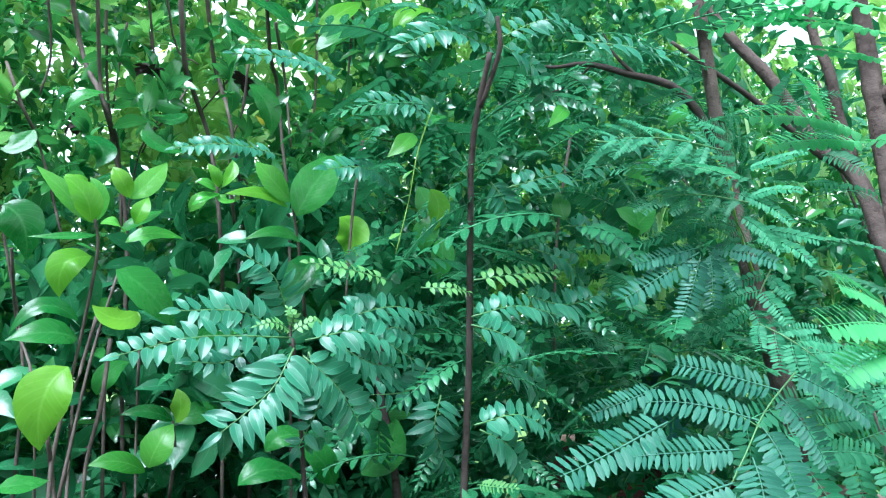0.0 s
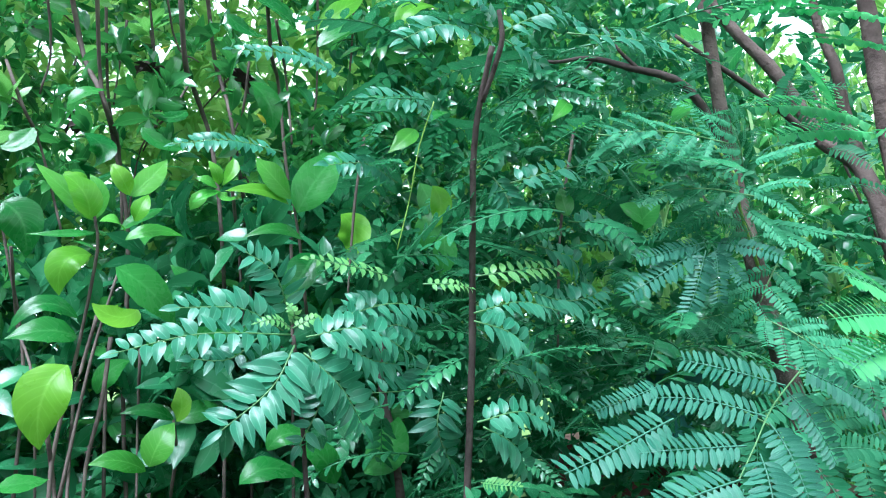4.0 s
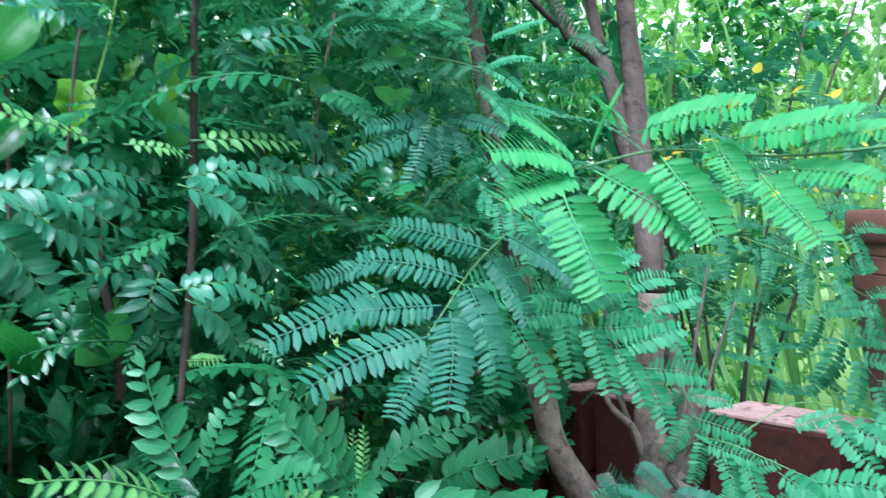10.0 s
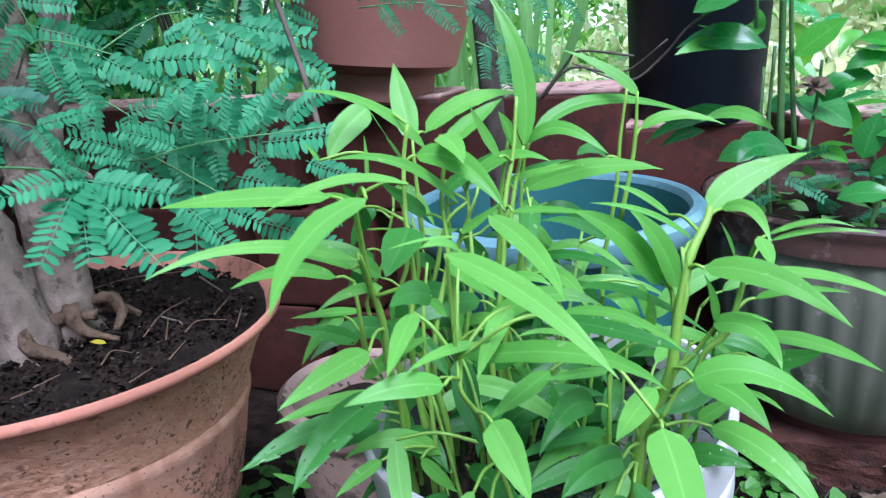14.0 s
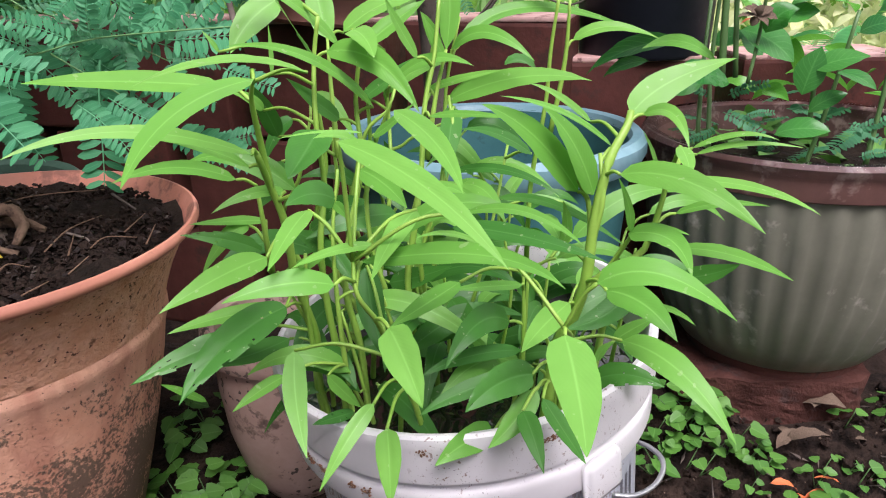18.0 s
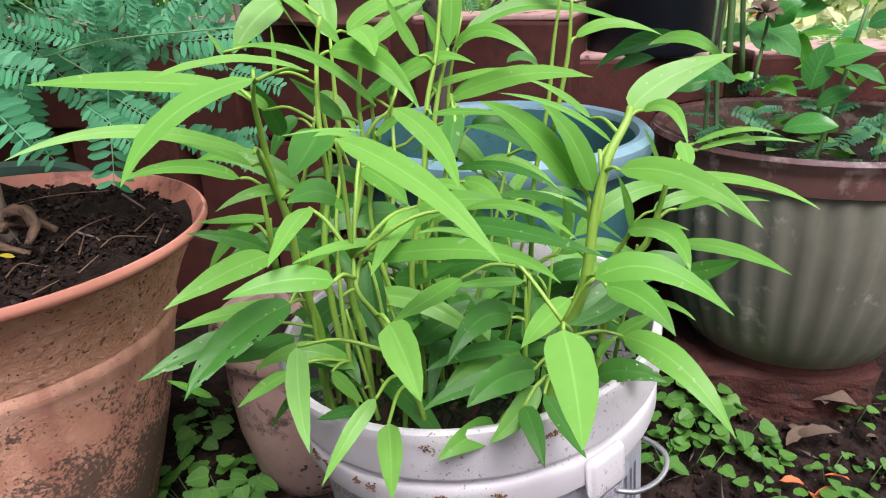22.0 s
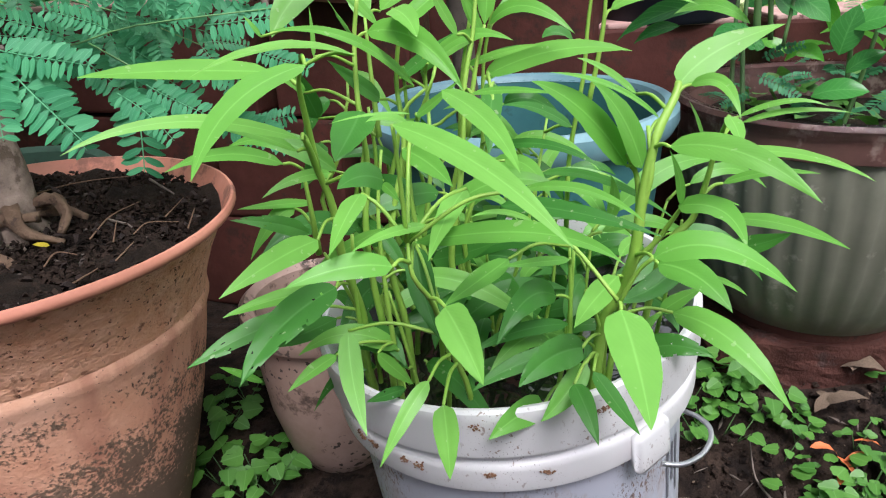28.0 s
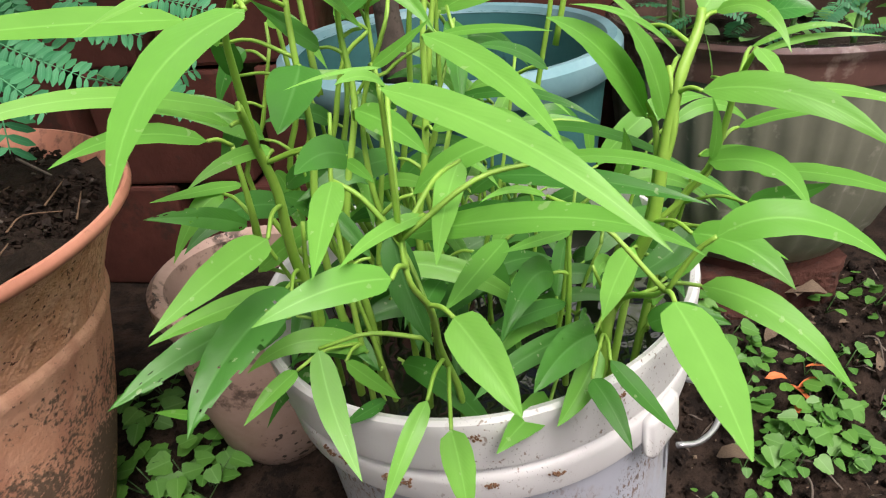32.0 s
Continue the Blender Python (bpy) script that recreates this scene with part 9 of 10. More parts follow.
scatter(tree, "pinna_fine", (-0.84, 0.12, 1.02), (0.26, 0.20, 0.38), 120, 0.105, 0, thicket, "pinna", True)
scatter(shrub, "gardenia", (-1.5, -0.50, 0.65), (0.20, 0.35, 0.55), 110, 0.065, 0.028, thicket)


# ---- hedge of thin stems behind ----
hedge = thing("stem_hedge", "tall hedge of thin brown stems with small glossy leaves", "hedge", at=(-1.9, 0.1, 0.0))
hrng = random.Random(11)

stem(hedge, "stem", [(-1.357, -0.603, 1.716), (-1.495, -0.525, 1.456), (-1.406, -0.509, 1.335), (-1.487, -0.471, 1.287), (-1.492, -0.444, 1.125), (-1.489, -0.449, 0.862), (-1.451, -0.447, 0.603)], 0.0045, 0.0032, MAT_TWIG, 7, 0.25)
stem(hedge, "stem", [(-1.236, -0.564, 1.659), (-1.399, -0.515, 1.387), (-1.406, -0.500, 1.309), (-1.502, -0.458, 1.277), (-1.504, -0.450, 1.126)], 0.0036, 0.0025, MAT_TWIG, 7, 0.25)
stem(hedge, "stem", [(-1.355, -0.519, 1.753), (-1.465, -0.489, 1.415), (-1.540, -0.460, 1.321)], 0.0029, 0.0021, MAT_TWIG, 7, 0.25)
stem(hedge, "stem", [(-1.189, -0.467, 1.675), (-1.285, -0.422, 1.388), (-1.368, -0.375, 1.350), (-1.397, -0.338, 1.280), (-1.342, -0.341, 1.112), (-1.453, -0.292, 0.909), (-1.311, -0.352, 0.613)], 0.0043, 0.0030, MAT_TWIG, 7, 0.25)
stem(hedge, "stem", [(-1.308, -0.404, 1.776), (-1.441, -0.319, 1.476), (-1.461, -0.295, 1.413), (-1.388, -0.301, 1.293), (-1.509, -0.220, 1.053), (-1.476, -0.236, 0.549)], 0.0042, 0.0029, MAT_TWIG, 7, 0.25)
stem(hedge, "stem", [(-1.219, -0.492, 1.682), (-1.367, -0.413, 1.448), (-1.381, -0.364, 1.410)], 0.0021, 0.0015, MAT_TWIG, 7, 0.25)
stem(hedge, "stem", [(-1.203, -0.332, 1.745), (-1.267, -0.291, 1.441), (-1.364, -0.229, 1.397), (-1.367, -0.218, 1.285), (-1.320, -0.230, 1.115), (-1.290, -0.247, 0.594)], 0.0036, 0.0025, MAT_TWIG, 7, 0.25)
stem(hedge, "stem", [(-1.331, -0.247, 1.496), (-1.423, -0.183, 1.424), (-1.385, -0.193, 1.293)], 0.0030, 0.0021, MAT_TWIG, 7, 0.25)
stem(hedge, "stem", [(-1.380, -0.476, 1.788), (-1.533, -0.395, 1.501), (-1.530, -0.391, 1.447)], 0.0026, 0.0018, MAT_TWIG, 7, 0.25)
stem(hedge, "stem", [(-1.418, -0.367, 1.386), (-1.413, -0.401, 1.323), (-1.519, -0.418, 1.286), (-1.536, -0.437, 1.131)], 0.0023, 0.0016, MAT_TWIG, 7, 0.25)
stem(hedge, "stem", [(-1.384, -0.274, 1.436), (-1.413, -0.274, 1.350), (-1.438, -0.285, 1.292), (-1.507, -0.260, 1.137)], 0.0026, 0.0018, MAT_TWIG, 7, 0.25)
stem(hedge, "stem", [(-1.552, -0.397, 1.442), (-1.475, -0.394, 1.362), (-1.552, -0.405, 1.290)], 0.0022, 0.0016, MAT_TWIG, 7, 0.25)
stem(hedge, "stem", [(-1.510, -0.626, 1.399), (-1.426, -0.613, 1.304), (-1.498, -0.576, 1.260), (-1.466, -0.548, 1.116)], 0.0029, 0.0020, MAT_TWIG, 7, 0.25)
stem(hedge, "stem", [(-1.439, -0.277, 1.432), (-1.541, -0.299, 1.386)], 0.0021, 0.0015, MAT_TWIG, 7, 0.25)
stem(hedge, "stem", [(-1.283, -0.347, 1.175), (-1.376, -0.298, 1.090), (-1.350, -0.300, 0.947)], 0.0030, 0.0021, MAT_TWIG, 7, 0.25)
stem(hedge, "stem", [(-1.295, -0.638, 1.074), (-1.386, -0.616, 0.974), (-1.270, -0.612, 0.893), (-1.345, -0.593, 0.659)], 0.0022, 0.0016, MAT_TWIG, 7, 0.25)
stem(hedge, "stem", [(-1.307, -0.531, 0.985), (-1.321, -0.548, 0.908), (-1.321, -0.556, 0.863), (-1.193, -0.589, 0.692)], 0.0029, 0.0020, MAT_TWIG, 7, 0.25)
stem(hedge, "stem", [(-1.222, -0.534, 0.953), (-1.204, -0.548, 0.870), (-1.205, -0.564, 0.796), (-1.186, -0.572, 0.690)], 0.0029, 0.0020, MAT_TWIG, 7, 0.25)
stem(hedge, "stem", [(-1.311, -0.473, 0.936), (-1.342, -0.467, 0.797), (-1.214, -0.502, 0.668)], 0.0022, 0.0016, MAT_TWIG, 7, 0.25)
stem(hedge, "stem", [(-1.173, -0.612, 0.845), (-1.210, -0.596, 0.767), (-1.123, -0.608, 0.712)], 0.0028, 0.0020, MAT_TWIG, 7, 0.25)
stem(hedge, "stem", [(-1.114, -0.211, 1.237), (-1.122, -0.226, 1.133), (-1.135, -0.236, 0.975)], 0.0025, 0.0017, MAT_TWIG, 7, 0.25)
stem(hedge, "stem", [(-0.961, 0.085, 1.253), (-0.977, 0.057, 1.089), (-0.991, 0.051, 0.896)], 0.0025, 0.0018, MAT_TWIG, 7, 0.25)
stem(hedge, "stem", [(-1.192, -0.239, 1.779), (-1.336, -0.165, 1.433), (-1.379, -0.157, 1.296)], 0.0026, 0.0018, MAT_TWIG, 7, 0.25)
stem(hedge, "stem", [(-1.151, -0.177, 1.783), (-1.369, -0.072, 1.487), (-1.429, -0.064, 1.367)], 0.0026, 0.0018, MAT_TWIG, 7, 0.25)
stem(hedge, "stem", [(-1.349, -0.633, 1.697), (-1.471, -0.571, 1.446), (-1.512, -0.578, 1.353)], 0.0022, 0.0016, MAT_TWIG, 7, 0.25)
stem(hedge, "stem", [(-1.441, -0.464, 1.482), (-1.472, -0.466, 1.422), (-1.511, -0.466, 1.353)], 0.0021, 0.0015, MAT_TWIG, 7, 0.25)

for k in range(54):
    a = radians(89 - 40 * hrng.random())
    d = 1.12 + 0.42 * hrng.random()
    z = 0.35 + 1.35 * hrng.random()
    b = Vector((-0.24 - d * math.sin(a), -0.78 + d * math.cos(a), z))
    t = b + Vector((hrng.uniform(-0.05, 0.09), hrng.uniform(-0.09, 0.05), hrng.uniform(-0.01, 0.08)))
    # Above 1.05 m about half the sprigs take the lighter leaf copy.
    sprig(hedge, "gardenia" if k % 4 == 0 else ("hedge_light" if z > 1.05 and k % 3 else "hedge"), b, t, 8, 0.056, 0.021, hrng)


tagged(new("undergrowth", leaf_cloud("undergrowth", MAT_CURRY_DARK, [((-2.15 + 0.12 * (k % 5) + 0.03 * (k // 3), -1.0 + 0.085 * (k // 3), 0.12 + 1.0 * ((k * 0.618) % 1.0)), (0.26, 0.26, 0.2)) for k in range(48)], 330, 0.062, 0.025, 13)), "dark dense undergrowth behind the shrubs", "foliage", kind="stuff")
foliage = tagged(new("hedge_foliage", leaf_cloud("hedge_foliage", MAT_HEDGE, [((-2.05 + 0.40 * math.sin(k * 3.7) + 0.16 * (k // 9), -0.75 + 0.21 * (k // 4) + 0.1 * math.sin(k), 0.25 + 1.9 * ((k * 0.618) % 1.0)), (0.26, 0.26, 0.2)) for k in range(44)], 520, 0.047, 0.018, 3)), "dense small glossy hedge leaves", "foliage", kind="stuff")
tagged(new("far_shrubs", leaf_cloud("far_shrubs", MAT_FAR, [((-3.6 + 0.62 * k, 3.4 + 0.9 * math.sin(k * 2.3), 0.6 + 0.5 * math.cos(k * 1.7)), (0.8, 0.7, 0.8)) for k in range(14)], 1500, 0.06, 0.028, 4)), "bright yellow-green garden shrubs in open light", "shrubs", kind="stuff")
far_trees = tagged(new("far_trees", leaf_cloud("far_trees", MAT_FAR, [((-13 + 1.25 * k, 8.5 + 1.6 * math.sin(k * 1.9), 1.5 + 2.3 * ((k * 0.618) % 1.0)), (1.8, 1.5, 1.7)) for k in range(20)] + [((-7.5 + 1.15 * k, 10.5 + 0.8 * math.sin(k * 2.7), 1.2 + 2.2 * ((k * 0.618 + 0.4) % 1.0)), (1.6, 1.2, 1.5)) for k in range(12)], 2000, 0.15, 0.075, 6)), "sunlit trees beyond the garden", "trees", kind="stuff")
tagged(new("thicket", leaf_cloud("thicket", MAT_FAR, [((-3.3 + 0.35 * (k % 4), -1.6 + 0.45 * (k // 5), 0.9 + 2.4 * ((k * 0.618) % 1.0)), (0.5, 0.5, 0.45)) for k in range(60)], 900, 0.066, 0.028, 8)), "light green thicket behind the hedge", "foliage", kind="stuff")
curry_thicket = tagged(new("curry_thicket", leaf_cloud("curry_thicket", MAT_CURRY_DARK, [((-1.62 + 0.075 * k, -0.18 + 0.055 * k + 0.1 * math.sin(k * 2.3), 0.45 + 1.15 * ((k * 0.618) % 1.0)), (0.17, 0.15, 0.2)) for k in range(13)] + [((-1.42 + 0.065 * k, 0.02 + 0.05 * k, 0.40 + 1.2 * ((k * 0.618 + 0.5) % 1.0)), (0.15, 0.15, 0.2)) for k in range(9)], 330, 0.036, 0.015, 33)), "dark fine curry leaf foliage", "foliage", kind="stuff")
tagged(new("garden_shrubs", leaf_cloud("garden_shrubs", MAT_HEDGE, [((-3.0 + 0.13 * k, 1.2 + 0.10 * k + 0.3 * math.sin(k * 2.7), 0.35 + 1.7 * ((k * 0.618) % 1.0)), (0.3, 0.3, 0.28)) for k in range(17)], 700, 0.055, 0.021, 23)), "mid-green leafy shrubs behind the parapet", "shrubs", kind="stuff")
sunlit = tagged(new("sunlit_bushes", leaf_cloud("sunlit_bushes", MAT_SUNLIT, [((0.2 + 0.42 * k, 2.9 + 0.5 * math.sin(k * 2.1), 0.12 + 0.6 * ((k * 0.618) % 1.0)), (0.45, 0.4, 0.32)) for k in range(14)], 800, 0.075, 0.036, 14)), "yellow-green bushes beyond the parapet, strong sun painted into their leaf colour", "bushes", kind="stuff")
reeds = thing("reed_clump", "clump of pale green strap-leaved reeds", "reeds", at=(-1.0, 1.75, 0.0))
rrng = random.Random(17)
for k in range(50):
    x, y = -1.05 + rrng.uniform(-0.9, 1.0), 2.3 + rrng.uniform(-0.3, 0.4)
    t = (x + rrng.uniform(-0.3, 0.3), y + rrng.uniform(-0.3, 0.2), rrng.uniform(1.0, 2.0))
    leaf(reeds, "reed", (x, y, 0.0), t, 0.016, rrng.uniform(-90, 90), (rrng.uniform(-1, 1), rrng.uniform(-1, 1), 0.3))
for k in range(70):
    x, y = -1.35 + rrng.uniform(-0.45, 0.45), 1.45 + rrng.uniform(-0.2, 0.25)
    t = (x + rrng.uniform(-0.35, 0.35), y + rrng.uniform(-0.3, 0.1), rrng.uniform(1.2, 2.1))
    leaf(reeds, "reed", (x, y, 0.1), t, 0.017, rrng.uniform(-90, 90), (rrng.uniform(-1, 1), rrng.uniform(-1, 1), 0.3))
for k in range(60):
    x, y = rrng.uniform(-0.75, 0.12), 1.75 + rrng.uniform(-0.2, 0.5)
    t = (x + rrng.uniform(-0.2, 0.2), y + rrng.uniform(-0.2, 0.1), rrng.uniform(1.1, 1.75))
    leaf(reeds, "reed", (x, y, 0.1), t, rrng.uniform(0.014, 0.028), rrng.uniform(-90, 90), (rrng.uniform(-1, 1), rrng.uniform(-1, 1), 0.3))
back_tree = thing("feathery_bush", "feathery-leaved bush with yellowing sprays behind the parapet", "bush", at=(-0.75, 1.25, 0.0))
for k in range(9):
    a = rrng.uniform(-1, 1)
    stem(back_tree, "stem", [(-0.75 + 0.1 * a, 1.25, 0.0), (-0.75 + 0.25 * a, 1.2 + rrng.uniform(-0.1, 0.1), 0.6), (-0.75 + 0.9 * a, 1.15 + rrng.uniform(-0.3, 0.3), 1.5)], 0.0055, 0.003, MAT_BARK_DARK, 7, 0.2)
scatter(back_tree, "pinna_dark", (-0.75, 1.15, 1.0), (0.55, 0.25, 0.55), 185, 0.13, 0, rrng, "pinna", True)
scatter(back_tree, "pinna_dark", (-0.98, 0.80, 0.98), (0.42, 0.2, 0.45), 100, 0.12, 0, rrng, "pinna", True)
scatter(back_tree, "yellow", (-0.6, 1.05, 1.05), (0.4, 0.2, 0.3), 30, 0.05, 0.02, rrng)


# ---- weeds and litter on the ground ----
def loose_soil(name, x0, x1, y0, y1, count, seed, mat=MAT_CHIP, big=0.004, long=1.0):
    """Crumbs and pebbles strewn over the ground."""
    rng = random.Random(seed)
    V, F = [], []
    for _ in range(count):
        x, y = rng.uniform(x0, x1), rng.uniform(y0, y1)
        c = Vector((x, y, ground_height(x, y) + 0.002 + 0.018 * noise.noise(Vector((x * 5, y * 5, 0)))))
        m = Euler((rng.uniform(-1, 1), rng.uniform(-1, 1), rng.uniform(0, 6))).to_matrix()
        k = 0.0012 + (big - 0.0012) * rng.random() ** 2
        o = len(V)
        V += [c + m @ (Vector(q) * k) for q in ((-long, 0, 0), (0, -0.8, 0), (long, 0.1, 0), (0, 0.9, 0), (0.1, 0, 0.7), (0, 0.1, -0.6))]
        F += [(o, o + 1, o + 4), (o + 1, o + 2, o + 4), (o + 2, o + 3, o + 4), (o + 3, o, o + 4), (o + 1, o, o + 5), (o + 2, o + 1, o + 5), (o + 3, o + 2, o + 5), (o, o + 3, o + 5)]
    return mesh_data(name, V, F, mat, None, False)


tagged(new("loose_soil", loose_soil("loose_soil", -0.40, 0.75, -0.15, 0.32, 2600, 8)), "loose dark crumbs of garden soil", "soil", kind="stuff")
tagged(new("soil_lumps", loose_soil("soil_lumps", 0.12, 0.75, -0.10, 0.36, 1500, 18, MAT_GROUND, 0.010)), "brown lumps of garden soil", "soil", kind="stuff")
tagged(new("grit", loose_soil("grit", 0.12, 0.75, -0.10, 0.36, 260, 28, MAT_DRY, 0.0036)), "pale grit and leaf crumbs on the soil", "grit", kind="stuff")
tagged(new("plant_debris", loose_soil("plant_debris", 0.12, 0.75, -0.10, 0.36, 170, 38, MAT_TWIG, 0.0024, 7.0)), "short brown stalks strewn on the soil", "debris", kind="stuff")
weeds = thing("weed_patch", "low heart-leaved weeds on the soil", "weeds", at=(0.25, 0.15, 0.0))
wr = random.Random(31)


def heart_leaf(seed):
    """A scalloped heart-shaped leaf of length 1, stalk end at the origin."""
    rng = random.Random(seed)
    n = 22
    verts, faces, uvs = [(0.30, 0.0, -0.03)], [], [(0.3, 0.5)]
    for k in range(n):
        a = 2 * math.pi * k / n
        r = 0.44 * (1 + 0.035 * math.cos(a * 11)) * (1 + 0.06 * rng.uniform(-1, 1))
        x = 0.42 + r * math.cos(a) * (1.28 if math.cos(a) > 0 else 0.95)
        y = r * math.sin(a) * (1.0 - 0.42 * math.cos(a))
        if k == n // 2:
            x = 0.08
        if k == 0:
            x = 1.0
        verts.append((x, y, 0.10 * abs(y) - 0.16 * (x - 0.35) ** 2 + 0.02 * rng.uniform(-1, 1)))
        uvs.append((x, 0.5 + y))
    for k in range(n):
        faces.append((0, 1 + k, 1 + (k + 1) % n))
    return mesh_data("leaf", verts, faces, MAT_WEED, uvs)


HEARTS = [heart_leaf(i) for i in range(5)]


def weed_plant(owner, x, y, size, leaves):
    """A weed: thin stalks from one root, a heart-shaped leaf on each, lower leaves smaller."""
    g = ground_height(x, y)
    o = owner.location
    high = size * wr.uniform(1.0, 2.0)
    for k in range(leaves):
        a = 2.4 * k + wr.uniform(-0.5, 0.5)
        s = size * wr.uniform(0.55, 1.15)
        reach = size * wr.uniform(0.3, 1.0)
        top = Vector((x + reach * math.cos(a), y + reach * math.sin(a), g + high * wr.uniform(0.45, 1.0)))
        end = top + Vector((math.cos(a), math.sin(a), wr.uniform(-0.5, 0.05))) * s
        part("leaf", HEARTS[wr.randrange(5)], owner, "", aim(top - o, end - o, s * wr.uniform(0.9, 1.1), (0.35 * math.cos(a), 0.35 * math.sin(a) - 0.25, 1), wr.uniform(-18, 18)))
        if k % 2 == 0:
            stem(owner, "stalk", [(x, y, g), top], 0.0009, 0.0006, MAT_CANE, 4, 0.0)


def weed_patch(owner, cx, cy, rx, ry, plants, size):
    for _ in range(plants):
        weed_plant(owner, cx + wr.uniform(-1, 1) * rx, cy + wr.uniform(-1, 1) * ry, size * wr.uniform(0.7, 1.25), wr.choice((3, 4, 5)))


weed_patch(weeds, 0.275, 0.255, 0.055, 0.055, 21, 0.023)
weed_patch(weeds, 0.315, 0.195, 0.035, 0.035, 7, 0.018)
weed_patch(weeds, 0.375, 0.110, 0.060, 0.035, 24, 0.021)
weed_patch(weeds, 0.440, 0.170, 0.045, 0.040, 9, 0.014)
weed_patch(weeds, 0.265, 0.075, 0.035, 0.030, 4, 0.012)
weed_patch(weeds, 0.520, 0.260, 0.050, 0.060, 7, 0.016)
weeds_two = thing("weed_patch", "low round-leaved weeds between the pots", "weeds", at=(-0.24, 0.0, 0.0))
weed_patch(weeds_two, -0.325, 0.190, 0.045, 0.035, 9, 0.026)
weed_patch(weeds_two, -0.330, 0.095, 0.060, 0.030, 8, 0.024)
weed_patch(weeds_two, -0.385, 0.310, 0.030, 0.040, 6, 0.024)
weed_patch(weeds_two, -0.235, 0.060, 0.040, 0.030, 4, 0.014)


litter = thing("dry_leaf", "curled dry brown leaves and twigs on the soil", "leaf litter", "litter", at=(0.44, 0.22, 0.075))
for k in range(9):
    x, y, a = 0.36 + 0.2 * wr.random(), 0.08 + 0.17 * wr.random(), wr.uniform(0, 6.283)
    g = ground_height(x, y)
    n = wr.uniform(0.018, 0.042)
    leaf(litter, "dry", (x, y, g + 0.008), (x + n * math.cos(a), y + n * math.sin(a), g + wr.uniform(0.012, 0.028)), n * 0.38, wr.uniform(-50, 50))
for k in range(8):
    x, y, a = 0.30 + 0.26 * wr.random(), 0.04 + 0.2 * wr.random(), wr.uniform(0, 6.283)
    n = wr.uniform(0.03, 0.07)
    e = (x + n * math.cos(a), y + n * math.sin(a))
    stem(litter, "twig", [(x, y, ground_height(x, y) + 0.006), (x + n * 0.5 * math.cos(a + 0.2), y + n * 0.5 * math.sin(a + 0.2), ground_height(x, y) + 0.014), (e[0], e[1], ground_height(*e) + 0.007)], 0.0016, 0.001, MAT_TWIG, 5, 0.3)
for bx, by, tx, ty, w in ((0.425, 0.300, 0.475, 0.262, 0.030), (0.455, 0.305, 0.435, 0.262, 0.018), (0.395, 0.235, 0.440, 0.225, 0.016), (0.270, 0.110, 0.300, 0.085, 0.022)):
    g = ground_height(bx, by)
    leaf(litter, "dry", (bx, by, g + 0.012), (tx, ty, g + 0.026), w, wr.uniform(-30, 30))
petals = thing("fallen_petals", "withered orange-red petals on the soil", "leaf litter", "litter", at=(0.42, 0.16, 0.04))
for k in range(5):
    a = wr.uniform(0, 6.283)
    x, y = 0.42 + wr.uniform(-0.04, 0.05), 0.165 + wr.uniform(-0.02, 0.03)
    g = ground_height(x, y)
    leaf(petals, "petal", (x, y, g + 0.012), (x + 0.032 * math.cos(a), y + 0.032 * math.sin(a), g + 0.02), 0.010, 0, (0, 0, 1), None, "petal")

dead = thing("withered_flower", "shrivelled black flower head on the hedge", "flower", "withered flowers", at=(-1.456, -0.419, 1.404))
for k in range(16):
    a, b = hrng.uniform(0, 6.283), hrng.uniform(-0.5, 1.0)
    c = dead.location
    o = leaf(dead, "dead", c, c + Vector((math.cos(a), math.sin(a), b)).normalized() * hrng.uniform(0.016, 0.034), 0.010, hrng.uniform(-40, 40), (0, 0, 1), None, "petal")
dead = thing("withered_flower", "shrivelled black flower head on the hedge", "flower", "withered flowers", at=(-1.512, -0.520, 1.309))
for k in range(16):
    a, b = hrng.uniform(0, 6.283), hrng.uniform(-0.5, 1.0)
    c = dead.location
    o = leaf(dead, "dead", c, c + Vector((math.cos(a), math.sin(a), b)).normalized() * hrng.uniform(0.016, 0.034), 0.010, hrng.uniform(-40, 40), (0, 0, 1), None, "petal")
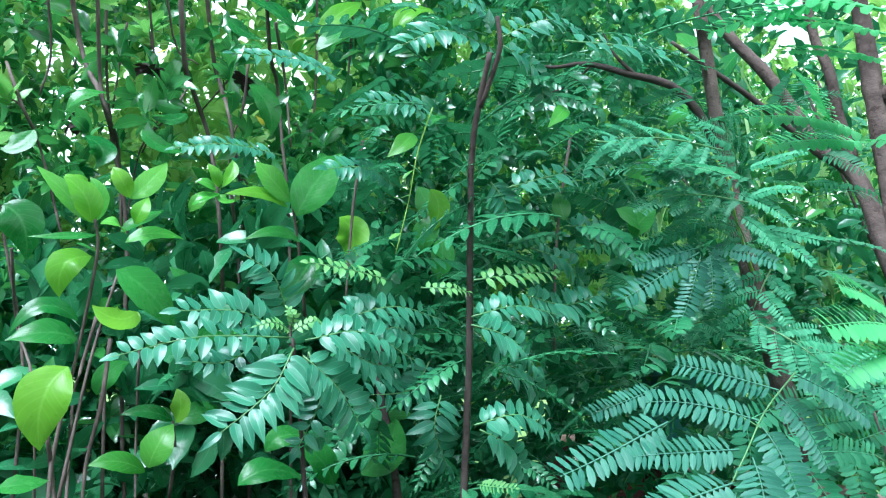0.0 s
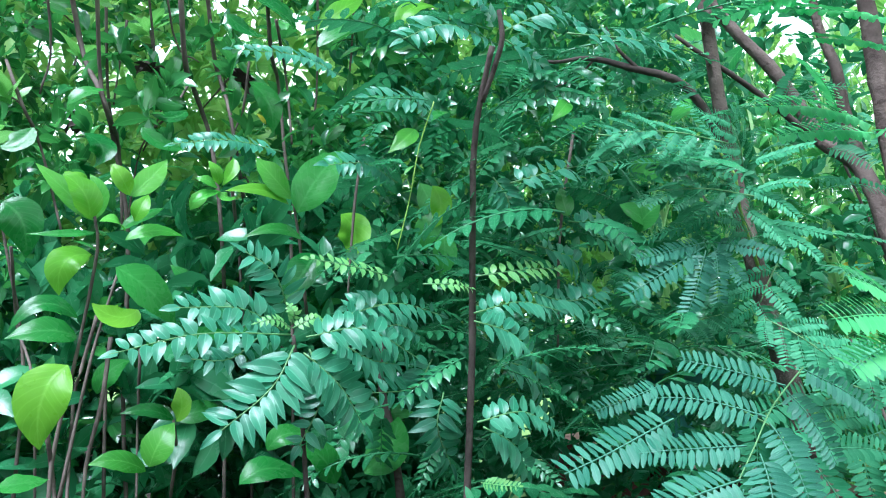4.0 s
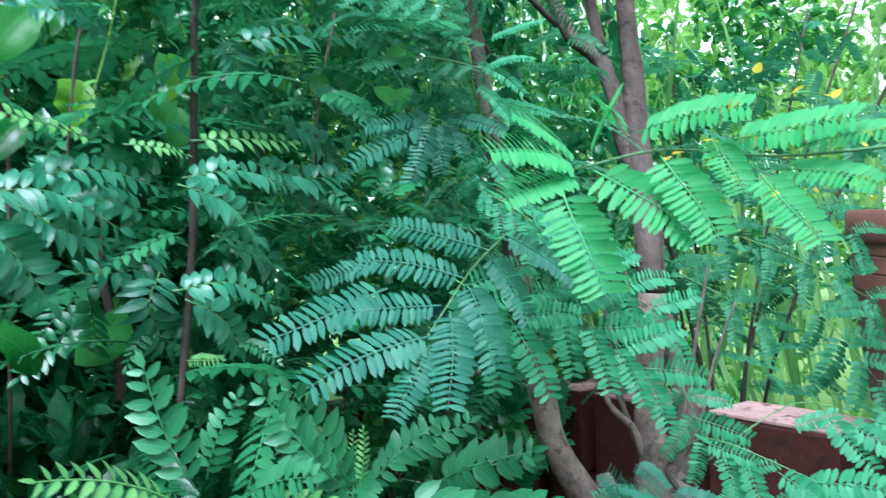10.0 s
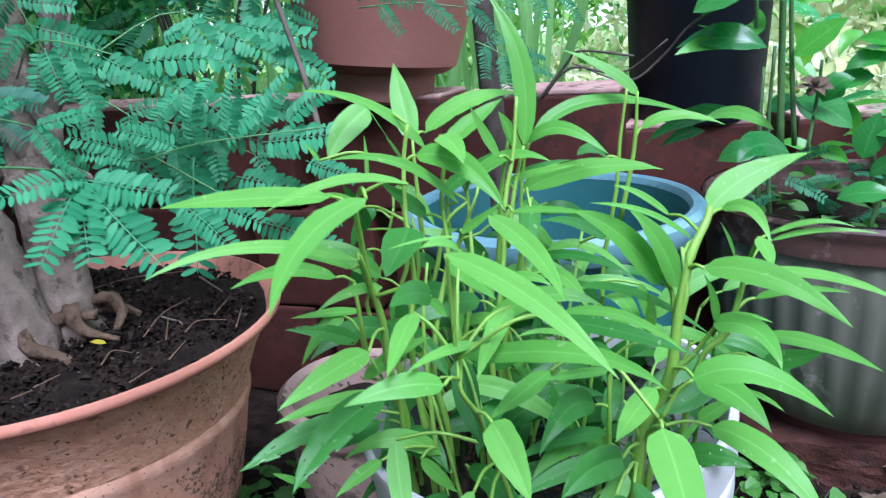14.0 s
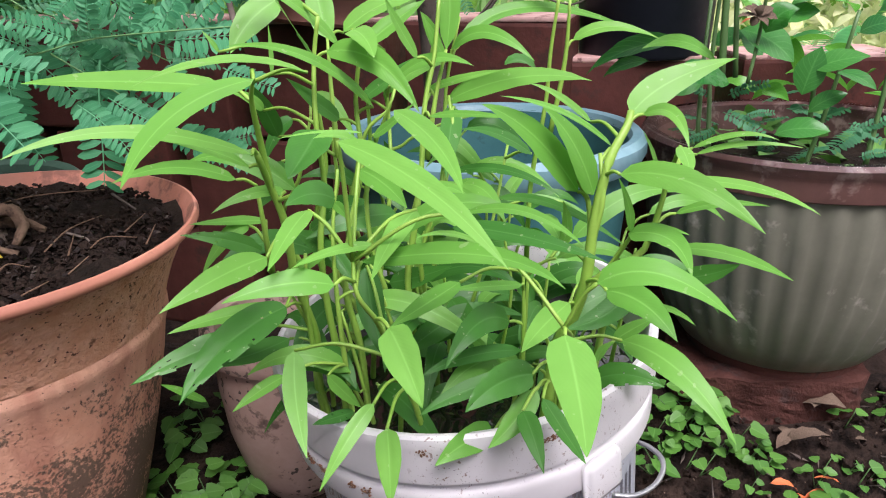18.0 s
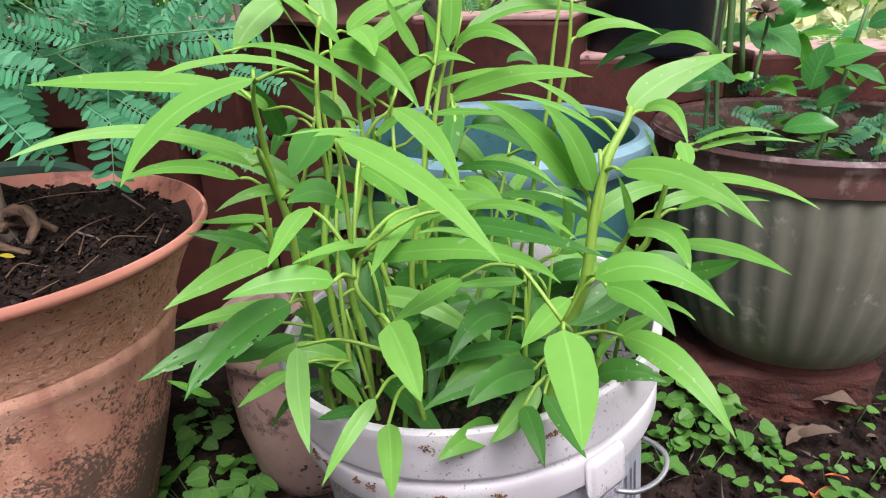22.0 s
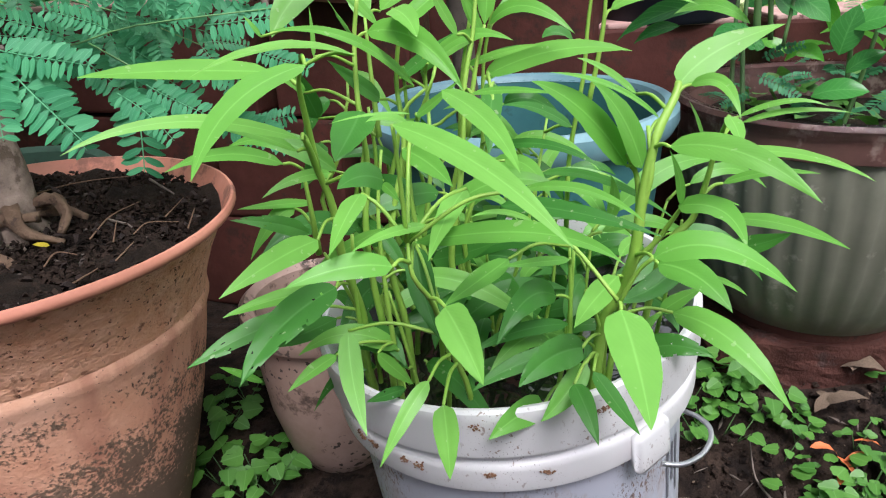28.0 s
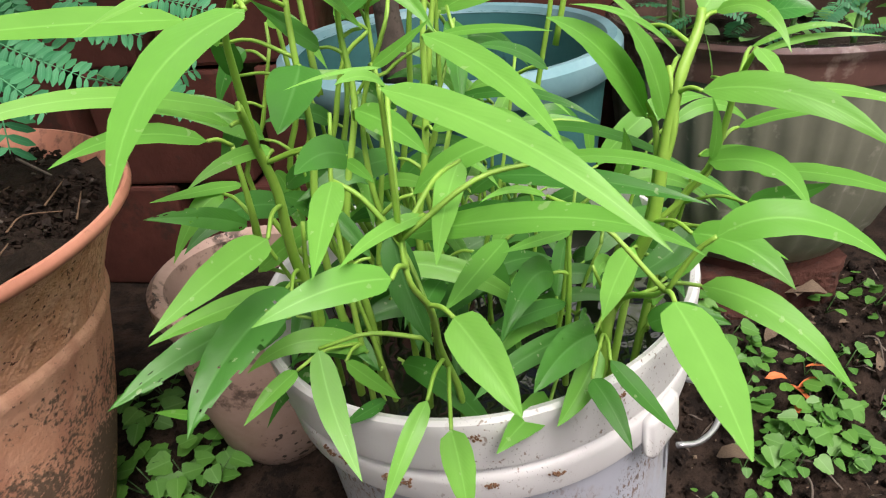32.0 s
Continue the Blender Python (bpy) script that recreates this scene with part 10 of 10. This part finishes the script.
dead = thing("withered_flower", "shrivelled black flower head on the hedge", "flower", "withered flowers", at=(-1.407, -0.275, 1.399))
for k in range(16):
    a, b = hrng.uniform(0, 6.283), hrng.uniform(-0.5, 1.0)
    c = dead.location
    o = leaf(dead, "dead", c, c + Vector((math.cos(a), math.sin(a), b)).normalized() * hrng.uniform(0.016, 0.034), 0.010, hrng.uniform(-40, 40), (0, 0, 1), None, "petal")
leaf(shrub, "gardenia", (-0.804, 0.267, 1.337), (-0.845, 0.212, 1.414), 0.060, up=(0.4, -0.4, 0.8))
leaf(shrub, "gardenia", (-0.814, 0.320, 1.341), (-0.837, 0.281, 1.408), 0.073, up=(0.4, -0.4, 0.8))
leaf(shrub, "gardenia", (-0.796, 0.229, 1.290), (-0.858, 0.199, 1.269), 0.058, up=(0.4, -0.4, 0.8))
leaf(shrub, "gardenia", (-0.787, 0.315, 1.390), (-0.829, 0.311, 1.343), 0.052, up=(0.4, -0.4, 0.8))
leaf(shrub, "gardenia", (-0.887, 0.242, 1.269), (-0.844, 0.261, 1.290), 0.060, up=(0.4, -0.4, 0.8))
leaf(shrub, "gardenia", (-0.863, 0.321, 1.256), (-0.882, 0.291, 1.315), 0.062, up=(0.4, -0.4, 0.8))
leaf(shrub, "gardenia", (-0.856, 0.109, 1.154), (-0.836, 0.113, 1.193), 0.053, up=(0.4, -0.4, 0.8))
leaf(shrub, "gardenia", (-0.845, 0.070, 1.073), (-0.814, 0.085, 1.111), 0.059, up=(0.4, -0.4, 0.8))
leaf(shrub, "gardenia", (-0.858, 0.053, 1.115), (-0.826, 0.084, 1.072), 0.042, up=(0.4, -0.4, 0.8))
leaf(shrub, "gardenia", (-0.949, 0.046, 1.111), (-0.952, 0.034, 1.155), 0.035, up=(0.4, -0.4, 0.8))
leaf(shrub, "gardenia", (-1.047, -0.131, 1.121), (-1.064, -0.140, 1.063), 0.042, up=(0.4, -0.4, 0.8))
leaf(shrub, "gardenia", (-1.094, -0.125, 1.173), (-1.088, -0.099, 1.112), 0.040, up=(0.4, -0.4, 0.8))
